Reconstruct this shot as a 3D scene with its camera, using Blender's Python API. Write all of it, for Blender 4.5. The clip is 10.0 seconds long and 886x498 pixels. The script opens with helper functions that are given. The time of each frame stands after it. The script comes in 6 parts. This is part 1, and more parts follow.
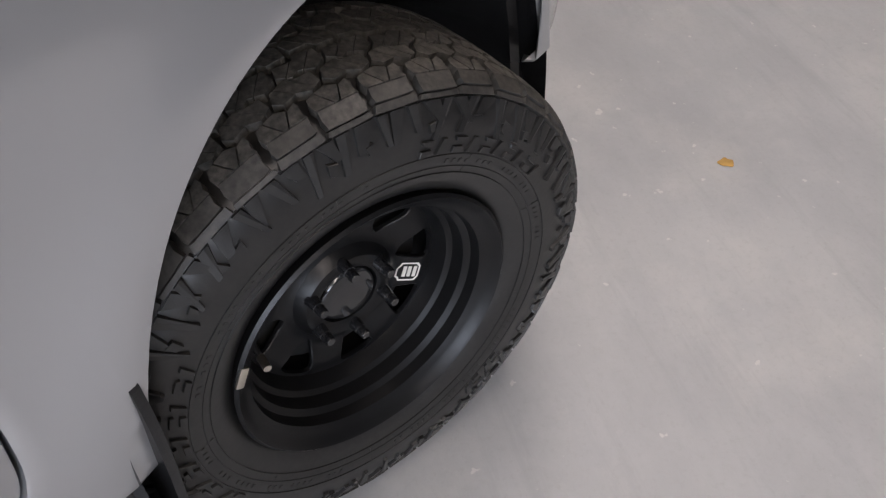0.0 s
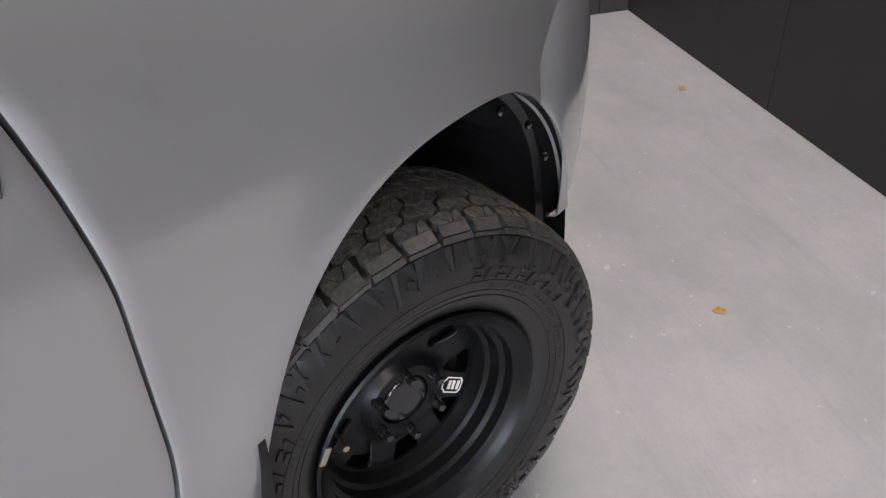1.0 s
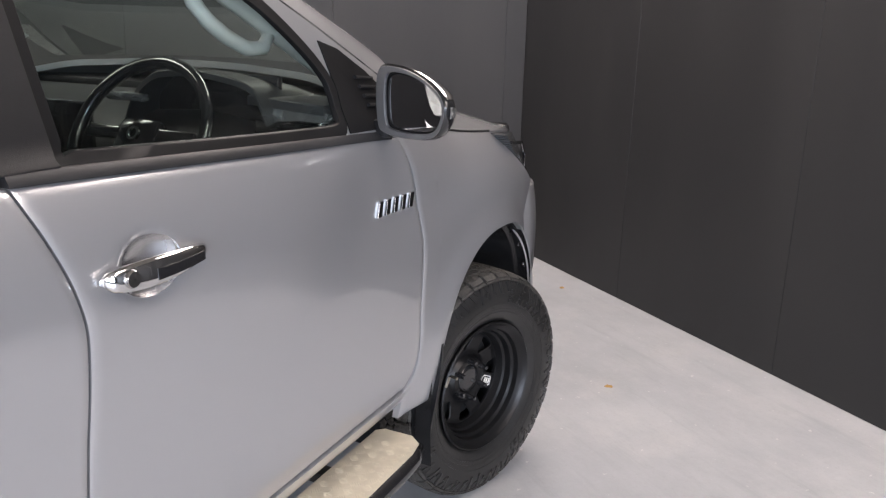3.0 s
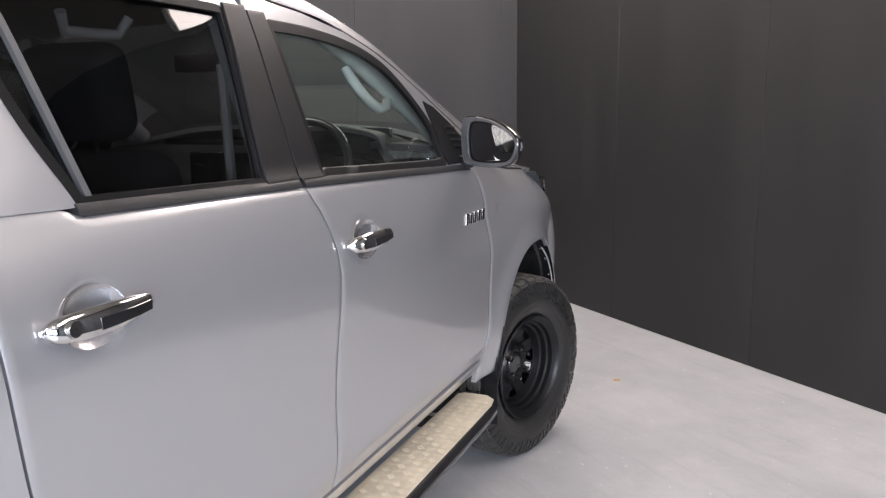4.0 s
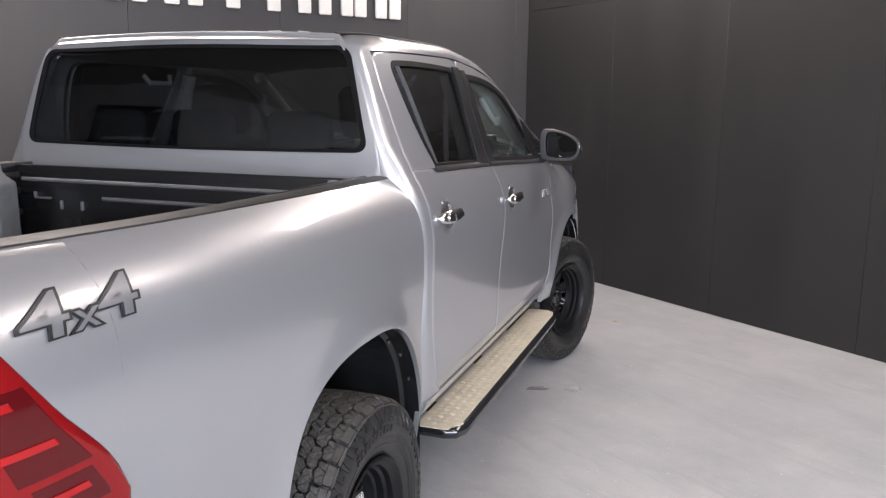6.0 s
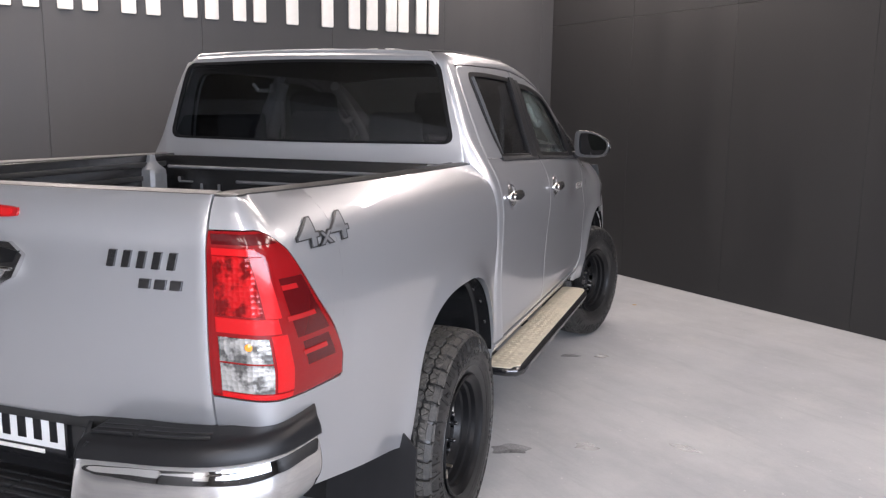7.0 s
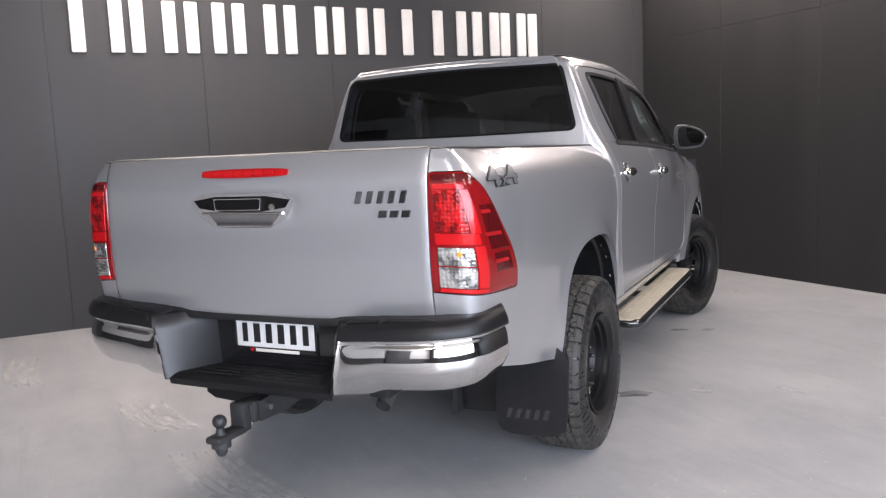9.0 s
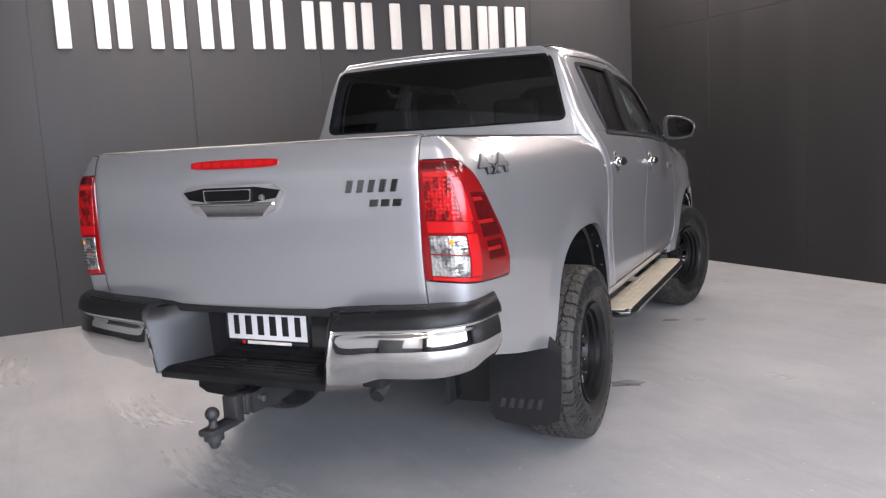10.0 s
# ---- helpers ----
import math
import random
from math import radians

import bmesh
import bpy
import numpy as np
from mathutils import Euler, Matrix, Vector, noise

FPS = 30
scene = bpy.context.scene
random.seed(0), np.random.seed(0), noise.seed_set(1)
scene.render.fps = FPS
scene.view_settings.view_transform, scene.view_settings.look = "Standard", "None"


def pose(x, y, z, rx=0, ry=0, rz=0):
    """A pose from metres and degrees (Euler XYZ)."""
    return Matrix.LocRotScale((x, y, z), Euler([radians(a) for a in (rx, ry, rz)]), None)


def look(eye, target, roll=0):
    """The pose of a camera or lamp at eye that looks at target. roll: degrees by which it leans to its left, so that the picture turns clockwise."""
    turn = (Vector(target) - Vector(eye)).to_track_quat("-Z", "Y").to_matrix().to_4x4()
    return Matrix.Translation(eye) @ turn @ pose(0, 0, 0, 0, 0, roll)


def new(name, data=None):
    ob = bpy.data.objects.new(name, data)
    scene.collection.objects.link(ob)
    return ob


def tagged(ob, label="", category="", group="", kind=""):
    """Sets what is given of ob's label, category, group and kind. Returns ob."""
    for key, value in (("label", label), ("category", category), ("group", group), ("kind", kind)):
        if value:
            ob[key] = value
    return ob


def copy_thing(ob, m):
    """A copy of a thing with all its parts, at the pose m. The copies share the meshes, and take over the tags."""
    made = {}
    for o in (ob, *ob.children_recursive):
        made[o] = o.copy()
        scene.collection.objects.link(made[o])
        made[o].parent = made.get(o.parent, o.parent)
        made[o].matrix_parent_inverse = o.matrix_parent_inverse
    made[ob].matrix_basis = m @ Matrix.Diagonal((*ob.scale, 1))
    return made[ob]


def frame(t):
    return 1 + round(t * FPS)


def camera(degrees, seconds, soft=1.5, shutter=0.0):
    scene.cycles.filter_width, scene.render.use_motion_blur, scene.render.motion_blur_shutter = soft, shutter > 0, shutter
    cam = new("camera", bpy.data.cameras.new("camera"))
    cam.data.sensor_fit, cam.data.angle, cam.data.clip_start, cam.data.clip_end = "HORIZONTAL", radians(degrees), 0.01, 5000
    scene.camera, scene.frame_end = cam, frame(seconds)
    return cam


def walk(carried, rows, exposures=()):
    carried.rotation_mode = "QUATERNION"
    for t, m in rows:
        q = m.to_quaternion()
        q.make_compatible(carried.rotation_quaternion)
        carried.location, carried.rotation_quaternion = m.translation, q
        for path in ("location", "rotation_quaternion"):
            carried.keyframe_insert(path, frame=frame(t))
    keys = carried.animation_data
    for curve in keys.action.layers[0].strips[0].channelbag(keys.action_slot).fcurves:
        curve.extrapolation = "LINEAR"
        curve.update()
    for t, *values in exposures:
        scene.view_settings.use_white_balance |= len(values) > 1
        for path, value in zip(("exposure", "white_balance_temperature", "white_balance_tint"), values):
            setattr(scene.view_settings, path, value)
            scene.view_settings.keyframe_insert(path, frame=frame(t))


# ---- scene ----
cam = camera(57.2, 10.0, 1.3)
PATH = [
    (0, (1.425, 2.578, 1.342), (0.617, 3.643, -0.145), -3.4),
    (0.5, (1.457, 2.503, 1.39), (0.588, 3.642, -0.005), -3.3),
    (1, (1.528, 2.327, 1.478), (0.554, 3.621, 0.304), -2.3),
    (1.5, (1.642, 2.053, 1.525), (0.64, 3.487, 0.556), 0.3),
    (2, (1.735, 1.715, 1.567), (0.763, 3.267, 0.763), 2.1),
    (2.2, (1.784, 1.542, 1.591), (0.837, 3.142, 0.853), 2.6),
    (3.3, (1.906, 0.396, 1.614), (1.117, 2.175, 1.151), 0.8),
    (3.5, (1.924, 0.237, 1.588), (1.118, 2.022, 1.186), -0.5),
    (4, (1.893, -0.205, 1.589), (1.133, 1.606, 1.21), -0.7),
    (4.5, (1.901, -0.667, 1.611), (1.174, 1.157, 1.23), -0.0),
    (5, (1.884, -1.124, 1.615), (1.177, 0.711, 1.248), 0.1),
    (5.5, (1.854, -1.565, 1.637), (1.2, 0.292, 1.284), 0.3),
    (5.7, (1.846, -1.737, 1.654), (1.201, 0.121, 1.29), 0.5),
    (6.8, (1.805, -2.656, 1.627), (1.158, -0.793, 1.293), 0.9),
    (7, (1.832, -2.802, 1.618), (1.172, -0.944, 1.283), 0.7),
    (7.5, (1.895, -3.156, 1.586), (1.114, -1.344, 1.256), 0.1),
    (8, (1.885, -3.393, 1.559), (1.047, -1.608, 1.225), -0.1),
    (8.5, (1.883, -3.564, 1.492), (1.029, -1.784, 1.173), -0.9),
    (9, (1.891, -3.612, 1.419), (1.029, -1.824, 1.173), -2.6),
    (9.5, (1.891, -3.615, 1.378), (1.033, -1.826, 1.13), -3.1),
    (10, (1.882, -3.61, 1.389), (1.042, -1.813, 1.135), -3.2),
]
walk(cam, [(t, look(eye, target, roll)) for t, eye, target, roll in PATH], [(0.0, 0.28, 6280, 18), (1.0, 0.34, 6280, 18), (2.0, 0.66, 6280, 19), (3.5, 0.80, 6250, 19), (5.5, 0.59, 6250, 19), (7.0, 0.55, 6280, 20), (9.0, 0.45, 6300, 20), (10.0, 0.44, 6300, 20)])

# ---- room frame: K is the far corner, U runs along the plain wall, W along the lettered wall ----
K = Vector((-0.115, 6.157, 0.0))
U = Vector((0.7819, -0.6234, 0.0))
W = Vector((-0.6234, -0.7819, 0.0))
ROOM_U, ROOM_W, ROOM_H = 13.0, 13.0, 3.65


def room(u, w, z):
    return K + U * u + W * w + Vector((0, 0, z))


# ---- world and lights ----
world = bpy.data.worlds.new("world")
scene.world = world
world.use_nodes = True
sky = world.node_tree.nodes.new("ShaderNodeTexSky")
sky.sky_type = "NISHITA"
sky.sun_disc = False
sky.sun_elevation, sky.sun_rotation = radians(48), radians(120)
bg = world.node_tree.nodes["Background"]
bg.inputs["Strength"].default_value = 0.10
world.node_tree.links.new(sky.outputs["Color"], bg.inputs["Color"])


def area_lamp(name, place, target, sx, sy, watts, colour):
    data = bpy.data.lights.new(name, "AREA")
    data.shape, data.size, data.size_y, data.energy, data.color = "RECTANGLE", sx, sy, watts, colour
    ob = new(name, data)
    ob.matrix_world = look(place, target)
    return tagged(ob, kind="structure")


# daylight through the high windows opposite the lettered wall
area_lamp("window_light", room(ROOM_U - 0.25, 5.9, 2.0), room(2.0, 5.9, 1.2), 8.4, 2.2, 660, (0.79, 0.905, 1.0))

# ---- materials ----


def node_mat(name):
    m = bpy.data.materials.new(name)
    m.use_nodes = True
    t = m.node_tree
    return m, t, t.nodes["Principled BSDF"]


def coords(t, scale=1.0, kind="Object"):
    c = t.nodes.new("ShaderNodeTexCoord")
    mp = t.nodes.new("ShaderNodeMapping")
    mp.inputs["Scale"].default_value = (scale,) * 3 if not isinstance(scale, tuple) else scale
    t.links.new(c.outputs[kind], mp.inputs["Vector"])
    return mp.outputs["Vector"]


def noise_tex(t, vec, scale, detail=4.0, rough=0.55):
    n = t.nodes.new("ShaderNodeTexNoise")
    n.inputs["Scale"].default_value, n.inputs["Detail"].default_value, n.inputs["Roughness"].default_value = scale, detail, rough
    t.links.new(vec, n.inputs["Vector"])
    return n.outputs["Fac"]


def ramp(t, fac, stops):
    r = t.nodes.new("ShaderNodeValToRGB")
    e = r.color_ramp.elements
    while len(e) < len(stops):
        e.new(0.5)
    for k, (p, c) in enumerate(stops):
        e[k].position = p
        e[k].color = (*c, 1) if isinstance(c, tuple) else (c, c, c, 1)
    t.links.new(fac, r.inputs["Fac"])
    return r.outputs["Color"]


def mixed(t, fac, a, b, mode="MIX"):
    m = t.nodes.new("ShaderNodeMix")
    m.data_type, m.blend_type = "RGBA", mode
    for sock, v in ((m.inputs["Factor"], fac), (m.inputs["A"], a), (m.inputs["B"], b)):
        if isinstance(v, bpy.types.NodeSocket):
            t.links.new(v, sock)
        elif isinstance(v, tuple):
            sock.default_value = (*v, 1)
        else:
            sock.default_value = v
    return m.outputs["Result"]


def bump(t, p, fac, strength, dist=0.002):
    b = t.nodes.new("ShaderNodeBump")
    b.inputs["Strength"].default_value, b.inputs["Distance"].default_value = strength, dist
    t.links.new(fac, b.inputs["Height"])
    t.links.new(b.outputs["Normal"], p.inputs["Normal"])
    return b


def surface(name, colour, rough, metal=0.0, vary=0.12, scale=20.0, relief=0.0, relief_scale=200.0, coat=0.0, spec=0.5, blotch=2.0):
    """A plain surface with two scales of variation in colour and roughness."""
    m, t, p = node_mat(name)
    v = coords(t)
    fine, coarse = noise_tex(t, v, scale), noise_tex(t, v, blotch, 3)
    dark, light = tuple(c * (1 - vary) for c in colour), tuple(min(1, c * (1 + vary)) for c in colour)
    c1 = ramp(t, fine, [(0.3, dark), (0.7, light)])
    c2 = ramp(t, coarse, [(0.3, 1 - vary * 0.7), (0.7, 1.0)])
    t.links.new(mixed(t, 1.0, c1, c2, "MULTIPLY"), p.inputs["Base Color"])
    t.links.new(ramp(t, coarse, [(0.3, max(0.02, rough * 0.85)), (0.7, min(1, rough * 1.15))]), p.inputs["Roughness"])
    p.inputs["Metallic"].default_value = metal
    p.inputs["Coat Weight"].default_value = coat
    p.inputs["Coat Roughness"].default_value = 0.06
    p.inputs["Specular IOR Level"].default_value = spec
    if relief:
        bump(t, p, noise_tex(t, v, relief_scale, 5), relief, 0.0015)
    return m


def paint_mat():
    """Silver metallic car paint under clear coat, with fine flake and a little dust."""
    m, t, p = node_mat("silver_paint")
    v = coords(t)
    t.links.new(mixed(t, noise_tex(t, v, 0.9, 2), (0.42, 0.423, 0.435), (0.45, 0.453, 0.463)), p.inputs["Base Color"])
    p.inputs["Metallic"].default_value = 0.66
    p.inputs["Roughness"].default_value = 0.33
    p.inputs["Coat Weight"].default_value = 1.0
    p.inputs["Coat Roughness"].default_value = 0.035
    return m


def glass_mat(name, tint, gloss=1.0):
    """A pane: tinted clear glass with a Fresnel gloss."""
    m = bpy.data.materials.new(name)
    m.use_nodes = True
    t = m.node_tree
    t.nodes.clear()
    out = t.nodes.new("ShaderNodeOutputMaterial")
    tr, gl, lw, mx = (t.nodes.new(n) for n in ("ShaderNodeBsdfTransparent", "ShaderNodeBsdfGlossy", "ShaderNodeLayerWeight", "ShaderNodeMixShader"))
    pw, ma = t.nodes.new("ShaderNodeMath"), t.nodes.new("ShaderNodeMath")
    pw.operation, ma.operation = "POWER", "MULTIPLY_ADD"
    pw.inputs[1].default_value, ma.inputs[1].default_value, ma.inputs[2].default_value = 5.0, 0.96 * gloss, 0.04 * gloss
    lw.inputs["Blend"].default_value = 0.5
    tr.inputs["Color"].default_value = (*tint, 1)
    gl.inputs["Roughness"].default_value = 0.01
    t.links.new(lw.outputs["Facing"], pw.inputs[0])
    t.links.new(pw.outputs[0], ma.inputs[0])
    t.links.new(ma.outputs[0], mx.inputs[0])
    t.links.new(tr.outputs[0], mx.inputs[1])
    t.links.new(gl.outputs[0], mx.inputs[2])
    t.links.new(mx.outputs[0], out.inputs["Surface"])
    return m


def floor_mat():
    """Painted concrete floor: grey, with scuffs, faint stains and tyre dust."""
    m, t, p = node_mat("painted_concrete")
    v = coords(t)
    big, mid, fine = noise_tex(t, v, 0.5, 6), noise_tex(t, v, 2.6, 9, 0.68), noise_tex(t, v, 70, 6, 0.7)
    cloud = noise_tex(t, coords(t, (1.0, 1.6, 1.0)), 1.1, 9, 0.7)
    streak = noise_tex(t, coords(t, (0.5, 4.5, 1.0)), 1.6, 8, 0.72)
    speck = noise_tex(t, v, 26, 3, 0.5)
    c = ramp(t, big, [(0.3, (0.375, 0.388, 0.408)), (0.72, (0.475, 0.480, 0.485))])
    c = mixed(t, ramp(t, cloud, [(0.40, 0.0), (0.66, 0.75)]), c, (0.315, 0.325, 0.340))
    c = mixed(t, ramp(t, mid, [(0.50, 0.0), (0.72, 0.38)]), c, (0.56, 0.555, 0.54))
    c = mixed(t, ramp(t, streak, [(0.54, 0.0), (0.72, 0.55)]), c, (0.295, 0.305, 0.320))
    c = mixed(t, ramp(t, fine, [(0.52, 0.0), (0.72, 0.30)]), c, (0.30, 0.30, 0.30))
    c = mixed(t, ramp(t, speck, [(0.70, 0.0), (0.73, 0.5)]), c, (0.66, 0.65, 0.62))
    t.links.new(c, p.inputs["Base Color"])
    t.links.new(ramp(t, mid, [(0.3, 0.34), (0.75, 0.55)]), p.inputs["Roughness"])
    p.inputs["Specular IOR Level"].default_value = 0.45
    bump(t, p, noise_tex(t, v, 90, 6), 0.25, 0.001)
    return m


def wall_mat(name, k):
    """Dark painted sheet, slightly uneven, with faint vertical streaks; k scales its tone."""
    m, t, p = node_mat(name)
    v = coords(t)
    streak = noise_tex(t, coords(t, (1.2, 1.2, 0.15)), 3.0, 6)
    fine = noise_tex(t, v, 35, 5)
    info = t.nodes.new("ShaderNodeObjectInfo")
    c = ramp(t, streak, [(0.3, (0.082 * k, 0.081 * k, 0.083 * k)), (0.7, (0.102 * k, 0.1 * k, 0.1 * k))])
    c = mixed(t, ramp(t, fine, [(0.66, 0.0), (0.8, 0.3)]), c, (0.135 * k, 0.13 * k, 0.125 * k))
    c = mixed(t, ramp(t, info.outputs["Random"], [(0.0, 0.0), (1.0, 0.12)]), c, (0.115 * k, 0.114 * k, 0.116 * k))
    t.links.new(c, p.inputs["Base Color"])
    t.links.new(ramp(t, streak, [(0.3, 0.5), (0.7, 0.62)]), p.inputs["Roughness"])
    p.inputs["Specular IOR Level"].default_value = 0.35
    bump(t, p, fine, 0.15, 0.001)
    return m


def rubber_mat(name, dusty, low=0.36, high=0.55):
    m, t, p = node_mat(name)
    v = coords(t)
    n1, n2 = noise_tex(t, v, 9, 6), noise_tex(t, v, 120, 5)
    c = ramp(t, n1, [(0.3, (0.008, 0.008, 0.0085)), (0.75, (0.016, 0.0155, 0.015))])
    patch = mixed(t, 1.0, ramp(t, n2, [(0.30, 0.15 * dusty), (0.66, dusty)]), ramp(t, noise_tex(t, v, 45, 5, 0.65), [(0.34, 0.45), (0.62, 1.0)]), "MULTIPLY")
    c = mixed(t, patch, c, (0.150, 0.138, 0.120))
    t.links.new(c, p.inputs["Base Color"])
    t.links.new(ramp(t, n1, [(0.3, low), (0.75, high)]), p.inputs["Roughness"])
    p.inputs["Specular IOR Level"].default_value = 0.5
    bump(t, p, n2, 0.2, 0.001)
    return m


def lens_mat(name, colour, rough=0.08, metal=0.0, stripes=0.0, cells=0.0):
    """A moulded lamp lens or reflector."""
    m, t, p = node_mat(name)
    v = coords(t)
    w = t.nodes.new("ShaderNodeTexWave")
    w.inputs["Scale"].default_value, w.inputs["Distortion"].default_value = 34.0, 1.5
    w.bands_direction = "Z"
    t.links.new(v, w.inputs["Vector"])
    c = ramp(t, w.outputs["Fac"], [(0.2, tuple(x * (1 - stripes) for x in colour)), (0.8, colour)])
    t.links.new(c, p.inputs["Base Color"])
    p.inputs["Roughness"].default_value, p.inputs["Metallic"].default_value = rough, metal
    p.inputs["Coat Weight"].default_value, p.inputs["Coat Roughness"].default_value = 0.25, 0.03
    p.inputs["Specular IOR Level"].default_value = 0.3
    if cells:
        vo = t.nodes.new("ShaderNodeTexVoronoi")
        vo.inputs["Scale"].default_value, vo.inputs["Randomness"].default_value = cells, 0.35
        t.links.new(v, vo.inputs["Vector"])
        t.links.new(mixed(t, ramp(t, noise_tex(t, v, cells * 0.35, 3), [(0.44, 0.0), (0.56, 0.9)]), c, tuple(x * 0.22 for x in colour)), p.inputs["Base Color"])
        bump(t, p, vo.outputs["Distance"], 0.8, 0.003)
    elif stripes:
        bump(t, p, w.outputs["Fac"], 0.35, 0.0025)
    return m


def scuff_mat(name, colour, most):
    """Worn print on the floor: patchy, letting the floor show through."""
    m, t, p = node_mat(name)
    v = coords(t)
    p.inputs["Base Color"].default_value = (*colour, 1)
    p.inputs["Roughness"].default_value = 0.6
    a = mixed(t, 1.0, ramp(t, noise_tex(t, v, 3.5, 6, 0.65), [(0.28, 0.0), (0.62, most)]), ramp(t, noise_tex(t, v, 40, 4), [(0.25, 0.75), (0.6, 1.0)]), "MULTIPLY")
    t.links.new(a, p.inputs["Alpha"])
    return m


PAINT = paint_mat()
BLACK_PLASTIC = surface("black_plastic", (0.010, 0.010, 0.011), 0.42, relief=0.25, relief_scale=500, spec=0.32)
GLOSS_BLACK = surface("black_gloss_trim", (0.012, 0.012, 0.013), 0.16, vary=0.05, coat=0.6)
CHEEK = surface("black_moulded_cheek", (0.012, 0.012, 0.013), 0.34, relief=0.12, relief_scale=500, spec=0.45)
# worn rail caps; its lighter tone also paints gloss on the liner ribs
CAP_PLASTIC = surface("worn_black_plastic", (0.030, 0.029, 0.028), 0.45, vary=0.25, relief=0.3, relief_scale=400)
SATIN_GREY = surface("satin_grey_trim", (0.09, 0.09, 0.092), 0.35, vary=0.1)
LINER = surface("bed_liner_plastic", (0.010, 0.010, 0.0105), 0.24, relief=0.3, relief_scale=350)
CHASSIS = surface("chassis_black", (0.014, 0.014, 0.014), 0.6, vary=0.3, relief=0.3, relief_scale=80)
STEEL_BLACK = surface("black_steel_wheel", (0.007, 0.007, 0.0075), 0.34, vary=0.2, relief=0.10, relief_scale=300, spec=0.28)
CHROME = surface("chrome", (0.70, 0.695, 0.69), 0.05, metal=1.0, vary=0.02)
BADGE_CHROME = surface("badge_chrome", (0.22, 0.22, 0.225), 0.16, metal=1.0, vary=0.05)
CUP = surface("bright_cup", (0.60, 0.60, 0.61), 0.26, metal=1.0, vary=0.03)
SATIN_CHROME = surface("satin_chrome", (0.50, 0.50, 0.505), 0.22, metal=1.0, vary=0.05)
DARK_CHROME = surface("dark_chrome", (0.20, 0.20, 0.21), 0.12, metal=1.0, vary=0.05)
BRASS = surface("worn_valve_metal", (0.62, 0.58, 0.50), 0.3, metal=1.0)
MIRROR = surface("mirror_glass", (0.52, 0.53, 0.56), 0.02, metal=1.0, vary=0.0)
RUBBER = rubber_mat("tyre_rubber", 0.07, 0.30, 0.48)
TREAD = rubber_mat("tyre_tread_rubber", 0.72, 0.58, 0.80)
FLANK = rubber_mat("tyre_flank_rubber", 0.38, 0.5, 0.7)
SEAL = surface("window_seal_rubber", (0.007, 0.007, 0.0075), 0.45, spec=0.14)
RUBBER_TRIM = surface("rubber_trim", (0.018, 0.018, 0.019), 0.5)
GLASS_CLEAR = glass_mat("green_glass", (0.84, 0.90, 0.875))
GLASS_DARK = glass_mat("privacy_glass", (0.37, 0.375, 0.38))
RED_LENS = lens_mat("red_lens", (0.50, 0.008, 0.009), 0.14, 0.2, cells=75.0)
RED_DARK = lens_mat("dark_red_lens", (0.075, 0.003, 0.004), 0.10)
RED_BODY = lens_mat("red_lamp_body", (0.20, 0.005, 0.006), 0.12)
RED_LAMP = lens_mat("brake_lamp_lens", (0.36, 0.007, 0.008), 0.15)
RED_RIB = lens_mat("red_rib_lens", (0.34, 0.010, 0.011), 0.16)
RED_BRIGHT = lens_mat("bright_red_reflector", (0.50, 0.008, 0.009), 0.2, 0.0)
CLEAR_LENS = lens_mat("clear_lens", (0.58, 0.57, 0.545), 0.18, 0.7, cells=80.0)
AMBER = lens_mat("amber_bulb", (0.85, 0.28, 0.03))
SMOKE_LENS = lens_mat("smoked_headlamp", (0.07, 0.075, 0.08), 0.07, 0.3, 0.4)
PLATE_WHITE = surface("plate_white", (0.78, 0.78, 0.77), 0.35, vary=0.03)
INK = surface("black_ink", (0.012, 0.012, 0.013), 0.4, vary=0.1)
SIGN_WHITE = surface("sign_white", (0.74, 0.71, 0.66), 0.5, vary=0.03)
FLOOR = floor_mat()
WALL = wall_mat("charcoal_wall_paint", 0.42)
# the wall recipe toned down, putting the far wall's weaker light into its colour
DIM_WALL = wall_mat("black_wall_paint", 0.23)
CEIL = surface("ceiling_paint", (0.34, 0.305, 0.26), 0.8)
PLAIN_WALL = surface("grey_wall", (0.60, 0.59, 0.575), 0.7)
DARK_WALL = surface("dark_upper_wall", (0.05, 0.05, 0.05), 0.7)
TOW_STEEL = surface("tow_steel", (0.045, 0.045, 0.047), 0.5, metal=0.4, relief=0.3, relief_scale=300)
PIPE = surface("exhaust_steel", (0.22, 0.215, 0.21), 0.45, metal=0.9, vary=0.3)
ALU = surface("brushed_alloy", (0.575, 0.515, 0.395), 0.55, metal=0.12, vary=0.18, scale=60)
ALU_BASE = surface("worn_alloy_plate", (0.60, 0.54, 0.42), 0.55, metal=0.15, vary=0.14, scale=12)
CLOTH = surface("seat_cloth", (0.022, 0.022, 0.024), 0.85, relief=0.5, relief_scale=900)
DASH = surface("dash_vinyl", (0.016, 0.0165, 0.018), 0.5, relief=0.4, relief_scale=600)
GREY_TRIM = surface("pale_cabin_trim", (0.44, 0.43, 0.41), 0.6)
SILVER_PLASTIC = surface("silver_grey_plastic", (0.22, 0.225, 0.235), 0.4, metal=0.3)
LINING = surface("roof_lining", (0.20, 0.195, 0.19), 0.9)
SILVER_TRIM = surface("silver_dash_trim", (0.55, 0.55, 0.55), 0.2, metal=0.9)
LEAF = surface("dry_leaf", (0.50, 0.30, 0.08), 0.7, vary=0.3)
BADGE_GREY = surface("badge_grey", (0.21, 0.212, 0.22), 0.35, metal=0.4, vary=0.1)
DIRT = scuff_mat("floor_scuff", (0.72, 0.71, 0.69), 0.60)
